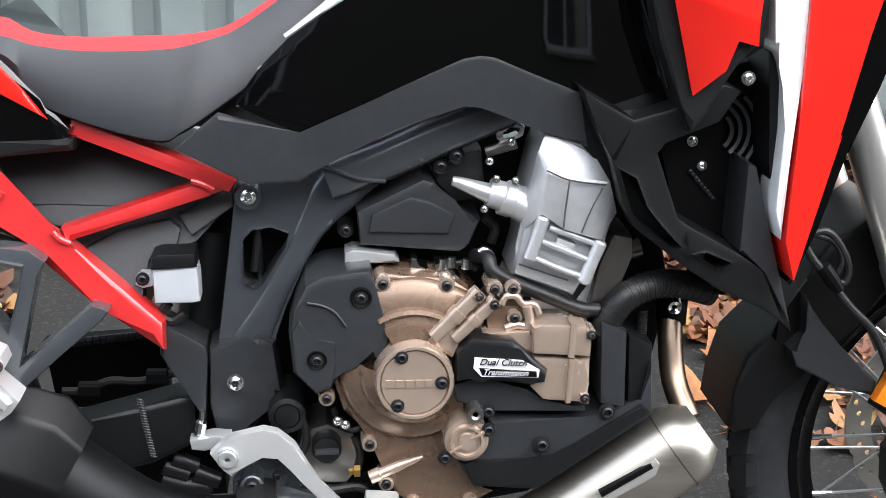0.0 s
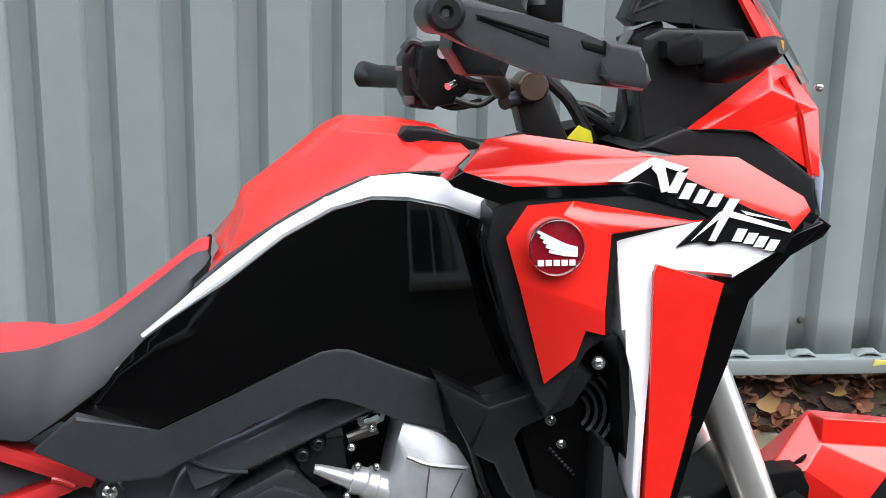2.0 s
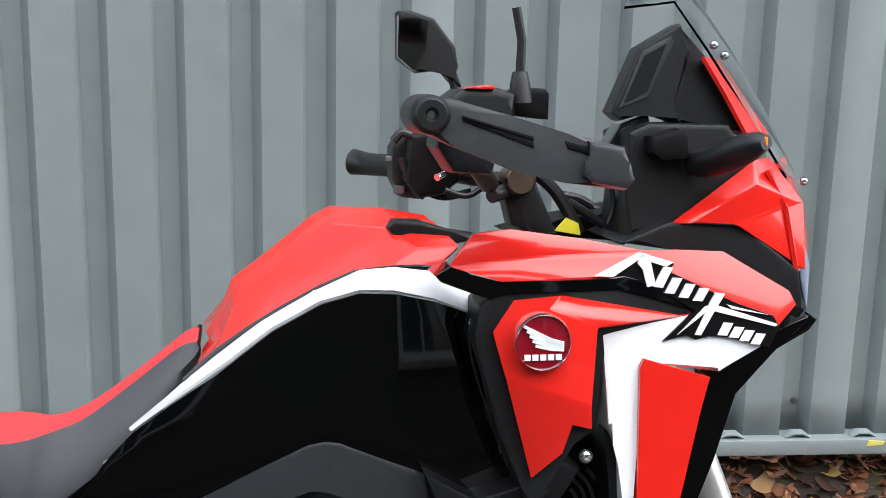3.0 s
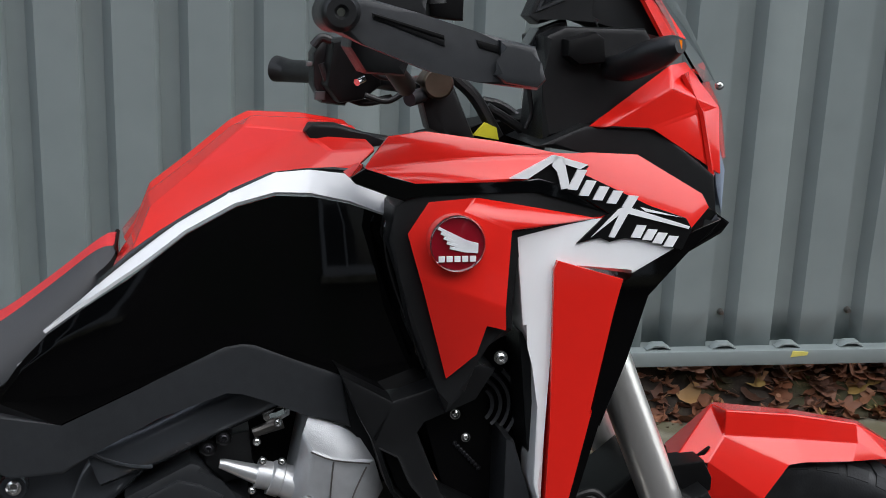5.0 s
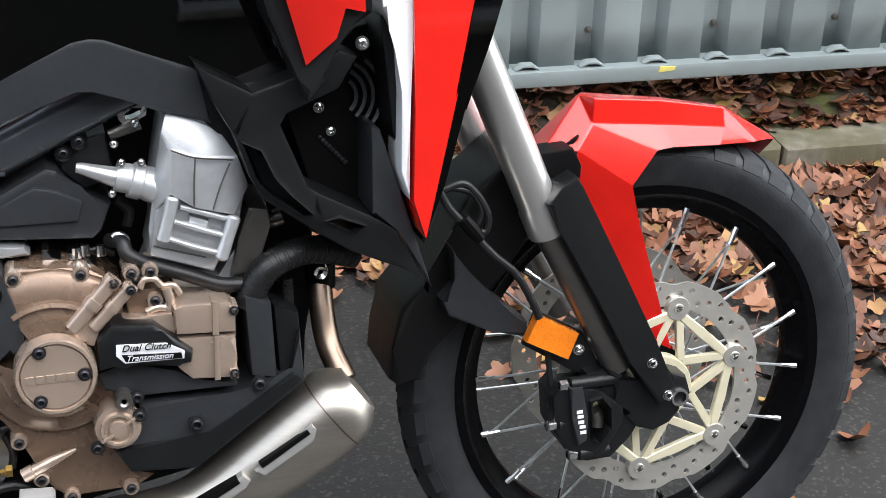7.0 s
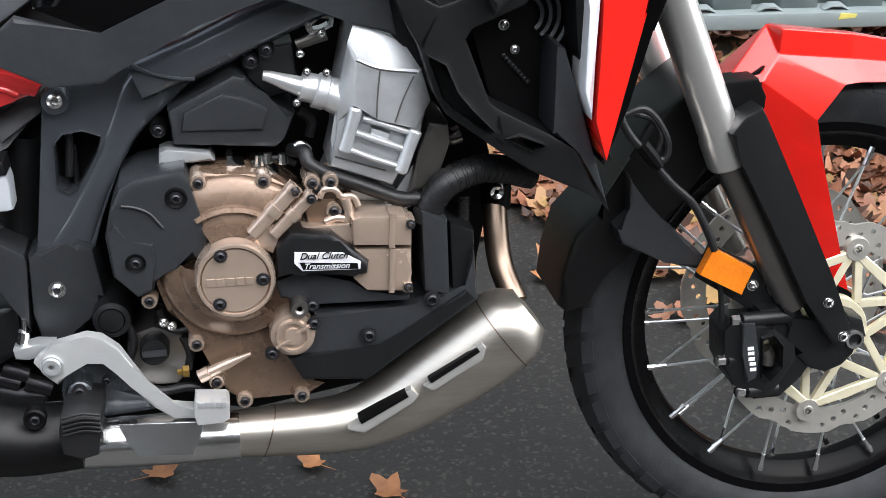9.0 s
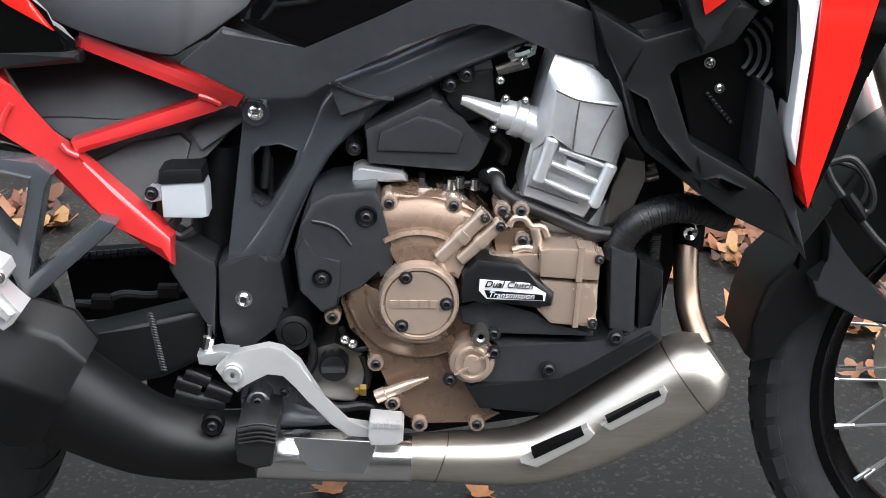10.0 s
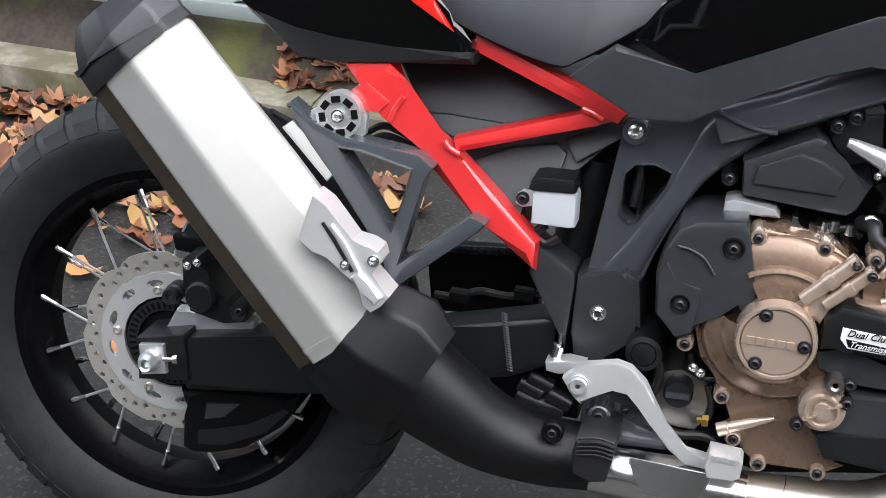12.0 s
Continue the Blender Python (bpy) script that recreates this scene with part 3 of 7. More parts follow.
front = wheel("front_wheel", FX, FZ, 0.345, 0.095, 0.270, "black spoked front wheel", 36, 44, RUBBER_PALE)
rear = wheel("rear_wheel", RX, RZ, 0.335, 0.150, 0.234, "black spoked rear wheel", 32, 40, RUBBER)
d1 = brake_disc("brake_disc", FX, FZ, -0.085, 0.155, 0.118, 54, 9, front)
brake_disc("brake_disc", FX, FZ, 0.08, 0.155, 0.118, 54, 9, front)
carrier = lathe("disc_carrier", [(0.03, -0.093), (0.048, -0.093), (0.050, -0.090), (0.050, -0.078), (0.03, -0.078)], FX, FZ, GOLD, front, 36, "pale gold brake disc carrier")
for k in range(12):
    t = 2 * math.pi * (k // 2) / 6 + 0.3
    rad, tan = Vector((math.cos(t), math.sin(t))), Vector((-math.sin(t), math.cos(t)))
    c, s0 = Vector((FX, FZ)), (-1 if k % 2 else 1)
    a, b = c + rad * 0.044 + tan * 0.024 * s0, c + rad * 0.113 + tan * 0.004 * s0
    n = Vector((-(b - a).y, (b - a).x)).normalized() * 0.0055
    part("carrier_arm", plate_bm([tuple(a + n), tuple(a - n), tuple(b - n), tuple(b + n)], -0.092, -0.084, 0.0012), GOLD, carrier)
for k in range(6):
    t = 2 * math.pi * k / 6 + 0.3
    bolt(FX + 0.118 * math.cos(t), FZ + 0.118 * math.sin(t), -0.089, front, 0.007, CHROME, "disc_bobbin")
for k in range(6):
    t0, t1 = [2 * math.pi * q / 6 + 0.3 for q in (k, k + 1)]
    strut("carrier_bar", [(FX + 0.112 * math.cos(t0), FZ + 0.112 * math.sin(t0)), (FX + 0.098 * math.cos((t0 + t1) / 2), FZ + 0.098 * math.sin((t0 + t1) / 2)), (FX + 0.112 * math.cos(t1), FZ + 0.112 * math.sin(t1))], 0.0135, -0.0925, -0.084, GOLD, carrier, 0.003)
    lathe("disc_lug", [(0.0045, -0.0955), (0.0065, -0.0955), (0.0075, -0.094), (0.0160, -0.094), (0.0170, -0.092), (0.0170, -0.083)], FX + 0.118 * math.cos(t0), FZ + 0.118 * math.sin(t0), DISC, front, 18)
brake_disc("brake_disc", RX, RZ, -0.064, 0.128, 0.100, 48, 8, rear, 0.2)
part("disc_inner", drilled_ring(RX, RZ, -0.067, 0.006, 0.100, 0.066, 12, lambda k: (0.085, 0.0125, 0.0055), lambda t: 0.100), PRESSED, rear, "silver slotted disc centre", 30)
lathe("disc_shade", [(0.068, -0.058), (0.068, -0.054), (0.02, -0.054), (0.02, -0.058)], RX, RZ, DARK, rear)
ring = lathe("sensor_ring", [(0.062, -0.066), (0.062, -0.060), (0.046, -0.060), (0.046, -0.066), (0.062, -0.066)], RX, RZ, BOLT, rear)
for k in range(40):
    t = 2 * math.pi * k / 40
    strut("sensor_tooth", [(RX + 0.049 * math.cos(t), RZ + 0.049 * math.sin(t)), (RX + 0.059 * math.cos(t), RZ + 0.059 * math.sin(t))], 0.0035, -0.0672, -0.062, DARK, ring, 0)
for k in range(5):
    t = 2 * math.pi * k / 5 + 0.55
    bolt(RX + 0.076 * math.cos(t), RZ + 0.076 * math.sin(t), -0.0665, rear, 0.0068, STEEL, "disc_bolt")

def rod(name, pts, radii, mat, parent, n=16, label="", power=2.0):
    return part(name, loft_bm([Vector(p) for p in pts], radii, n, power), mat, parent, label)


def smooth_body(name, pts, sizes, mat, parent, n=24, label="", power=2.0, steps=5):
    """A body along a smooth line whose section swells and shrinks."""
    line = spline(pts, steps)
    s = spline([(a, b, 0) for a, b in sizes], steps)
    return part(name, loft_bm(line, [(v.x, v.y) for v in s], n, power), mat, parent, label)


# -- fork and front end
for sgn in (-1, 1):
    top, knee, low = [Vector((x, 0.112 * sgn, z)) for x, z in [(1.2555, 0.990), (1.4095, 0.594), (1.507, 0.396)]]
    d = (knee - top).normalized()
    leg = rod("fork_tube", [top, knee - d * 0.045, knee - d * 0.040, knee - d * 0.004, knee], [0.0262, 0.0262, 0.0278, 0.0278, 0.0255], FORK, bike, 28, "brushed alloy fork tube")
    rod("fork_slider", [knee, low], [0.020, 0.020], FORK_DARK, leg, 20, "dark fork slider")
plate("fork_guard", [(1.395, 0.643), (1.412, 0.664), (1.434, 0.675), (1.44, 0.662), (1.482, 0.575), (1.544, 0.443), (1.573, 0.376), (1.567, 0.347), (1.549, 0.352), (1.509, 0.415), (1.466, 0.502), (1.409, 0.609)], -0.152, -0.10, PLASTIC, bike, 0.006, label="matte black fork guard")
plate("guard_collar", [(1.395, 0.697), (1.443, 0.701), (1.454, 0.678), (1.453, 0.662), (1.428, 0.651), (1.409, 0.67)], -0.11, -0.06, DARK, bike, 0.004)
plate("fork_foot", [(1.483, 0.402), (1.507, 0.393), (1.531, 0.371), (1.56, 0.357), (1.577, 0.385), (1.6, 0.376), (1.607, 0.351), (1.587, 0.328), (1.576, 0.311), (1.552, 0.302), (1.529, 0.31), (1.51, 0.33), (1.504, 0.359)], -0.132, -0.06, PLASTIC, bike, 0.010, label="black cast fork foot")
plate("caliper_bracket", [(1.457, 0.398), (1.504, 0.400), (1.528, 0.363), (1.537, 0.320), (1.523, 0.296), (1.494, 0.269), (1.457, 0.268), (1.452, 0.292), (1.481, 0.295), (1.496, 0.317), (1.495, 0.347), (1.476, 0.372), (1.457, 0.376)], -0.126, -0.075, PLASTIC, bike, 0.008)
bolt(1.539, 0.412, -0.153, bike, 0.0065, CHROME)
bolt(1.563, 0.363, -0.153, bike, 0.0065, CHROME)
axle_at = (1.588, 0.349)
lathe("axle_end", [(0.0085, -0.120), (0.0090, -0.136), (0.0125, -0.136), (0.0135, -0.132), (0.0135, -0.10)], *axle_at, CHROME, bike, 24)
lathe("axle_socket", [(0.0001, -0.124), (0.0086, -0.124), (0.0086, -0.11)], *axle_at, DARK, bike, 6)
cal = plate("front_caliper", [(1.407, 0.374), (1.419, 0.386), (1.454, 0.383), (1.48, 0.371), (1.508, 0.346), (1.509, 0.323), (1.494, 0.3), (1.476, 0.275), (1.454, 0.275), (1.425, 0.295), (1.41, 0.325)], -0.134, -0.075, PLASTIC, bike, 0.007, holes=[[(1.458, 0.363), (1.474, 0.366), (1.487, 0.35), (1.488, 0.319), (1.472, 0.301), (1.461, 0.307)]], label="black brake caliper with white marks")
plate("caliper_step", [(1.429, 0.386), (1.447, 0.385), (1.455, 0.34), (1.453, 0.308), (1.44, 0.301), (1.432, 0.342)], -0.141, -0.12, PLASTIC2, cal, 0.003)
for px_, pz_ in [(1.442, 0.351), (1.443, 0.344), (1.444, 0.336), (1.446, 0.329), (1.447, 0.321)]:
    part("mark", box_bm(px_ - 0.0042, px_ + 0.0042, -0.1424, -0.139, pz_ - 0.0022, pz_ + 0.0022, 0.0003), WHITE, cal)
for a, b in [((1.419, -0.13, 0.387), (1.512, -0.12, 0.384)), ((1.402, -0.13, 0.332), (1.445, -0.12, 0.329)), ((1.432, -0.13, 0.285), (1.488, -0.12, 0.282))]:
    q0, q1 = Vector(a), Vector(b)
    d = (q1 - q0).normalized()
    rod("caliper_pin", [q0 + d * 0.012, q0 + d * 0.013, q1], [0.008, 0.0095, 0.0105], PLASTIC, cal, 14)
    rod("pin_head", [q0 - d * 0.003, q0 - d * 0.002, q0 + d * 0.009, q0 + d * 0.010], [0.0055, 0.0075, 0.0075, 0.006], CHROME, cal, 6)
tube("pad_boot", [(1.47, -0.118, 0.339), (1.475, -0.118, 0.328), (1.474, -0.118, 0.317)], 0.010, FORK_DARK, cal, 4, 12)
plate("rear_fender_half", [(1.270, 0.537), (1.293, 0.596), (1.316, 0.639), (1.387, 0.694), (1.419, 0.647), (1.409, 0.585), (1.367, 0.536), (1.332, 0.488), (1.286, 0.473), (1.262, 0.435), (1.244, 0.395), (1.215, 0.387), (1.204, 0.397), (1.209, 0.441), (1.224, 0.494), (1.251, 0.523)], -0.07, 0.07, SHIELD, bike, 0.012, label="black inner mudguard")
plate("fender_bracket", [(1.284, 0.583), (1.302, 0.543), (1.334, 0.516), (1.385, 0.469), (1.383, 0.448), (1.335, 0.462), (1.277, 0.490), (1.269, 0.512), (1.288, 0.529)], -0.10, -0.06, PLASTIC2, bike, 0.006, label="black plastic reflector bracket")
refl = plate("side_reflector", [(1.392, 0.486), (1.448, 0.453), (1.433, 0.418), (1.375, 0.450)], -0.122, -0.105, ORANGE, bike, 0.003, label="orange side reflector")
plate("reflector_back", [(1.393, 0.487), (1.457, 0.451), (1.477, 0.405), (1.493, 0.387), (1.449, 0.392), (1.375, 0.441)], -0.106, -0.098, PLASTIC, bike, 0.002)
bolt(1.453, 0.425, -0.108, bike, 0.006, CHROME)
for line in ([(1.251, -0.13, 0.691), (1.269, -0.13, 0.650), (1.294, -0.13, 0.619), (1.328, -0.13, 0.579), (1.358, -0.13, 0.550), (1.378, -0.13, 0.514), (1.390, -0.13, 0.486)], [(1.396, -0.11, 0.483), (1.406, -0.11, 0.438), (1.412, -0.11, 0.382), (1.409, -0.11, 0.349)], [(1.268, -0.12, 0.666), (1.293, -0.12, 0.672), (1.312, -0.12, 0.655), (1.325, -0.12, 0.628), (1.323, -0.12, 0.609), (1.312, -0.12, 0.605)], [(1.279, -0.12, 0.668), (1.304, -0.12, 0.659), (1.316, -0.12, 0.637), (1.312, -0.12, 0.618)]):
    tube("brake_hose", line, 0.0052 if len(line) > 4 else 0.004, HOSE, bike, 5, 10)
rod("cable_joint", [(1.289, -0.132, 0.631), (1.301, -0.132, 0.615), (1.312, -0.132, 0.601)], [0.009, 0.010, 0.007], DARK, bike, 10)

MUDGUARD = {"a": (1.483, -0.02, 0.751), "b": (1.49, -0.057, 0.752), "c": (1.584, -0.056, 0.742), "d": (1.676, -0.05, 0.724), "e": (1.776, 0, 0.665), "f": (1.487, -0.06, 0.719), "g": (1.584, -0.059, 0.709), "h": (1.677, -0.054, 0.697), "i": (1.459, -0.08, 0.69), "j": (1.571, -0.08, 0.681), "k": (1.593, -0.079, 0.683), "l": (1.665, -0.07, 0.678), "m": (1.729, -0.04, 0.669), "n": (1.41, -0.074, 0.688), "o": (1.427, 0, 0.694), "q": (1.533, -0.088, 0.638), "x": (1.609, 0, 0.732), "y": (1.701, 0, 0.713), "z": (1.492, 0, 0.748)}
MUDGUARD.update({k.upper(): (MUDGUARD[k][0], 0.07, MUDGUARD[k][2] - 0.06) for k in "ozxye"})
mudguard = facets("front_mudguard", MUDGUARD, ["bcgf", "cdhg", "demh", "hml", "ghlk", "fgkj", "fjqi", "abf", "afin", "anoz", "zxcba", "xydc", "yed", "ozZO", "zxXZ", "xyYX", "yeEY"], RED, bike, 0.004, "glossy red front mudguard", 0.002)
LEG = {'i': (1.459, -0.08, 0.69), 'q': (1.533, -0.088, 0.638), 's': (1.537, -0.092, 0.592), 'r': (1.492, -0.095, 0.57), 'u': (1.563, -0.093, 0.418), 'v': (1.593, -0.09, 0.402), 'w': (1.456, -0.085, 0.648)}
facets("mudguard_leg", LEG, ["iqsw", "wsr", "rsvu"], RED, mudguard, 0.004, "", 0.002)
facets("mudguard_leg", LEG, ["iqsw", "wsr", "rsvu"], RED, mudguard, 0.004, "", 0.002)
plate("mudguard_slit", [(1.438, 0.694), (1.465, 0.707), (1.457, 0.697), (1.435, 0.686)], -0.072, -0.05, DARK, mudguard, 0.001)

# -- sub-frame
plate("subframe_tube", [(0.248, 0.768), (0.311, 0.774), (0.321, 0.749), (0.365, 0.697), (0.404, 0.668), (0.501, 0.58), (0.501, 0.543), (0.432, 0.595), (0.367, 0.652), (0.347, 0.68), (0.312, 0.717), (0.277, 0.742)], -0.172, -0.137, RED_FRAME, bike, 0.012, label="red enamelled sub-frame tube")
plate("subframe_tube", [(0.403, 0.818), (0.588, 0.745), (0.578, 0.729), (0.535, 0.746), (0.402, 0.795)], -0.158, -0.125, RED_FRAME, bike, 0.009)
plate("subframe_tube", [(0.386, 0.688), (0.558, 0.747), (0.58, 0.734), (0.556, 0.727), (0.392, 0.671)], -0.155, -0.126, RED_FRAME, bike, 0.008)
plate("mount_tab", [(0.265, 0.736), (0.284, 0.748), (0.314, 0.727), (0.3, 0.712), (0.284, 0.713)], -0.176, -0.13, RED_FRAME, bike, 0.006)
for a, b in (("a", [(0.381, -0.174, 0.690), (0.388, -0.174, 0.682), (0.400, -0.174, 0.676)]), ("b", [(0.535, -0.158, 0.744), (0.548, -0.158, 0.740), (0.560, -0.158, 0.734)]), ("c", [(0.329, -0.174, 0.736), (0.320, -0.174, 0.722), (0.314, -0.174, 0.705)])):
    tube("weld_bead", b, 0.0035, RED_FRAME, bike, 5, 8)
under = [(0.294, -0.0752, 0.759), (0.395, -0.0569, 0.807), (0.585, -0.0873, 0.727), (0.58, -0.098, 0.699), (0.531, -0.1105, 0.666), (0.521, -0.1166, 0.65), (0.477, -0.1185, 0.645), (0.477, -0.1443, 0.577), (0.404, -0.1196, 0.642), (0.337, -0.0976, 0.7)]
plate("side_panel", under, -0.118, 0.11, PLASTIC2, bike, 0.006, label="dark grey plastic side panel")
plate("panel_fold", [(0.339, -0.1045, 0.703), (0.37, -0.1041, 0.704), (0.45, -0.1052, 0.701), (0.502, -0.0984, 0.719), (0.393, -0.114, 0.678), (0.372, -0.1124, 0.682)], -0.136, -0.09, PLASTIC2, bike, 0.003)
plate("panel_fold", [(0.515, -0.1119, 0.694), (0.577, -0.1001, 0.725), (0.58, -0.1085, 0.703), (0.531, -0.121, 0.67)], -0.14, -0.09, PLASTIC2, bike, 0.003)
plate("panel_fold", [(0.403, -0.1247, 0.655), (0.452, -0.116, 0.678), (0.505, -0.1122, 0.688), (0.518, -0.116, 0.678), (0.512, -0.1258, 0.652), (0.479, -0.1274, 0.648), (0.474, -0.1505, 0.587)], -0.138, -0.09, PLASTIC2, bike, 0.003)

# -- exhaust hanger and rubber mount
plate("exhaust_hanger", [(0.193, 0.714), (0.199, 0.719), (0.23, 0.698), (0.264, 0.686), (0.323, 0.679), (0.358, 0.675), (0.375, 0.661), (0.366, 0.644), (0.342, 0.54), (0.424, 0.61), (0.443, 0.603), (0.435, 0.592), (0.342, 0.509), (0.331, 0.513), (0.321, 0.541), (0.31, 0.561), (0.252, 0.638), (0.226, 0.669)], -0.198, -0.166, FRAME, bike, 0.0065, holes=[[(0.262, 0.673), (0.289, 0.672), (0.351, 0.658), (0.344, 0.624), (0.331, 0.58), (0.297, 0.627)]], label="dark grey cast exhaust hanger")
plate("mount_lug", [(0.212, 0.702), (0.253, 0.727), (0.275, 0.727), (0.288, 0.709), (0.287, 0.686), (0.275, 0.676), (0.227, 0.689)], -0.178, -0.168, ALU, bike, 0.002, label="silver mounting lug")
r_m = 0.0274
m_x, m_z = 0.257, 0.708
mount = lathe("rubber_mount", [(0.0001, -0.196), (0.22 * r_m, -0.196), (0.24 * r_m, -0.190), (0.55 * r_m, -0.190), (0.6 * r_m, -0.193), (r_m, -0.193), (r_m, -0.17)], m_x, m_z, ALU, bike, 40, "silver damper disc with eight windows")
for k in range(8):
    t = math.pi * k / 4 + 0.2
    strut("window", [(m_x + 0.58 * r_m * math.cos(t), m_z + 0.58 * r_m * math.sin(t)), (m_x + 0.86 * r_m * math.cos(t), m_z + 0.86 * r_m * math.sin(t))], 0.4 * r_m, -0.1945, -0.18, DARK, mount, 0.0005)
bolt(m_x, m_z, -0.197, bike, 0.006, CHROME)
plate("can_bracket", [(0.186, 0.683), (0.2, 0.694), (0.257, 0.64), (0.245, 0.624)], -0.186, -0.165, PRESSED, bike, 0.003)
for line in ([(0.270, -0.13, 0.671), (0.297, -0.13, 0.687), (0.333, -0.13, 0.676), (0.342, -0.13, 0.667)], [(0.274, -0.13, 0.663), (0.301, -0.13, 0.675), (0.337, -0.13, 0.665)]):
    tube("cable", line, 0.0045, HOSE, bike, 6, 8)

# -- silencer, heat shield, collector
CAN_SECTION = ((-0.62, 0.5), (-0.47, 0.80), (0.24, 0.93), (1.0, 0.60), (1.28, 0.05), (0.9, -0.9), (-0.6, -0.8))
END_SECTION = ((-0.87, 0.60), (-0.47, 0.82), (0.24, 0.95), (1.02, 0.62), (1.30, 0.05), (0.9, -0.9), (-0.9, -0.6))
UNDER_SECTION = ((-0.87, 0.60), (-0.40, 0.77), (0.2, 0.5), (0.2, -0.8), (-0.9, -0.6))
# Separate lower body whose dark colour paints the reflected ground along the can.
part("silencer_underside", facet_bm([(0.032, -0.25, 0.764), (0.039, -0.25, 0.756), (0.163, -0.25, 0.616), (0.297, -0.25, 0.464)], [(0.058, 0.058), (0.064, 0.065), (0.066, 0.067), (0.066, 0.068)], UNDER_SECTION), UNDER_STEEL, bike, "dark brown steel silencer underside, ground reflection painted in", 40)
part("silencer", facet_bm([(0.029, -0.25, 0.766), (0.036, -0.25, 0.759), (0.163, -0.25, 0.616), (0.299, -0.25, 0.462)], [(0.056, 0.056), (0.062, 0.063), (0.066, 0.067), (0.066, 0.068)], CAN_SECTION), CAN, bike, "bead-blasted faceted steel silencer", 40)
part("silencer_seam", facet_bm([(0.287, -0.25, 0.475), (0.291, -0.25, 0.470)], [(0.0668, 0.0688)] * 2, CAN_SECTION), CAN, bike, "", 40)
part("end_cap", facet_bm([(-0.013, -0.25, 0.810), (-0.004, -0.25, 0.800), (0.017, -0.25, 0.777), (0.036, -0.25, 0.758)], [(0.030, 0.034), (0.042, 0.048), (0.062, 0.064), (0.065, 0.067)], END_SECTION), PLASTIC, bike, "satin black silencer end cap", 40)
part("cap_band", facet_bm([(0.012, -0.25, 0.781), (0.017, -0.25, 0.777), (0.019, -0.25, 0.774)], [(0.062, 0.064), (0.0645, 0.0665), (0.0645, 0.0665)], END_SECTION), PLASTIC2, bike, "", 40)
can_clamp = plate("silencer_clamp", [(0.257, 0.597), (0.264, 0.624), (0.271, 0.65), (0.286, 0.641), (0.302, 0.623), (0.318, 0.604), (0.336, 0.601), (0.348, 0.595), (0.352, 0.584), (0.347, 0.575), (0.339, 0.571), (0.365, 0.546), (0.355, 0.532), (0.344, 0.524), (0.334, 0.532), (0.329, 0.554), (0.306, 0.567), (0.292, 0.582), (0.274, 0.584)], -0.325, -0.285, PRESSED, bike, 0.0015, label="bright pressed steel silencer clamp")
strut("clamp_slot", [(0.284, 0.621), (0.298, 0.603), (0.321, 0.569)], 0.0042, -0.3265, -0.32, BOLT, can_clamp, 0.0005)
strut("clamp_rib", [(0.294, 0.62), (0.309, 0.602), (0.333, 0.565)], 0.0045, -0.3290, -0.32, PRESSED, can_clamp, 0.0015)
strut("clamp_strap", [(0.325, 0.568), (0.337, 0.554), (0.353, 0.54)], 0.013, -0.3310, -0.30, PRESSED, can_clamp, 0.003)
for px_, pz_, r_ in [(0.344, 0.585, 0.005), (0.312, 0.576, 0.0042)]:
    bolt(px_, pz_, -0.328, can_clamp, r_, CHROME)
part("shield_collar", facet_bm([(0.297, -0.25, 0.464), (0.324, -0.25, 0.447), (0.360, -0.25, 0.432), (0.388, -0.25, 0.416)], [(0.064, 0.066), (0.072, 0.076), (0.074, 0.078), (0.058, 0.064)], END_SECTION), SHIELD, bike, "satin black faceted exhaust shield", 40)
smooth_body("exhaust_shield", [(0.369, -0.245, 0.426), (0.414, -0.235, 0.393), (0.469, -0.22, 0.356), (0.535, -0.21, 0.337), (0.596, -0.205, 0.336)], [(0.058, 0.062), (0.055, 0.056), (0.050, 0.049), (0.045, 0.042), (0.042, 0.040)], SHIELD, bike, 28, "satin black exhaust heat shield")
lathe("bolt_seat", [(0.006, -0.253), (0.011, -0.2545), (0.013, -0.252), (0.013, -0.24)], 0.552, 0.381, DARK, bike, 24)
bolt(0.552, 0.381, -0.253, bike, 0.006)
smooth_body("exhaust_sleeve", [(0.587, -0.2, 0.318), (0.623, -0.2, 0.319), (0.696, -0.2, 0.317), (0.780, -0.2, 0.315)], [(0.027, 0.027), (0.028, 0.030), (0.028, 0.030), (0.026, 0.028)], POLISHED, bike, 28, "polished steel exhaust sleeve")
plate("sleeve_emboss", [(0.641, -0.2225, 0.353), (0.741, -0.2225, 0.348), (0.733, -0.2285, 0.327), (0.726, -0.2335, 0.311), (0.662, -0.2335, 0.314), (0.65, -0.2285, 0.329)], -0.2295, -0.20, POLISHED, bike, 0.0015)
smooth_body("exhaust_collector", [(0.770, -0.19, 0.313), (0.825, -0.19, 0.313), (0.907, -0.19, 0.316), (0.962, -0.19, 0.334), (1.030, -0.19, 0.374), (1.084, -0.19, 0.409), (1.116, -0.19, 0.433), (1.136, -0.19, 0.448)], [(0.028, 0.027), (0.032, 0.030), (0.037, 0.034), (0.043, 0.040), (0.048, 0.048), (0.050, 0.051), (0.050, 0.047), (0.034, 0.030)], STEEL, bike, 32, "brushed steel collector with two slots", 2.3)
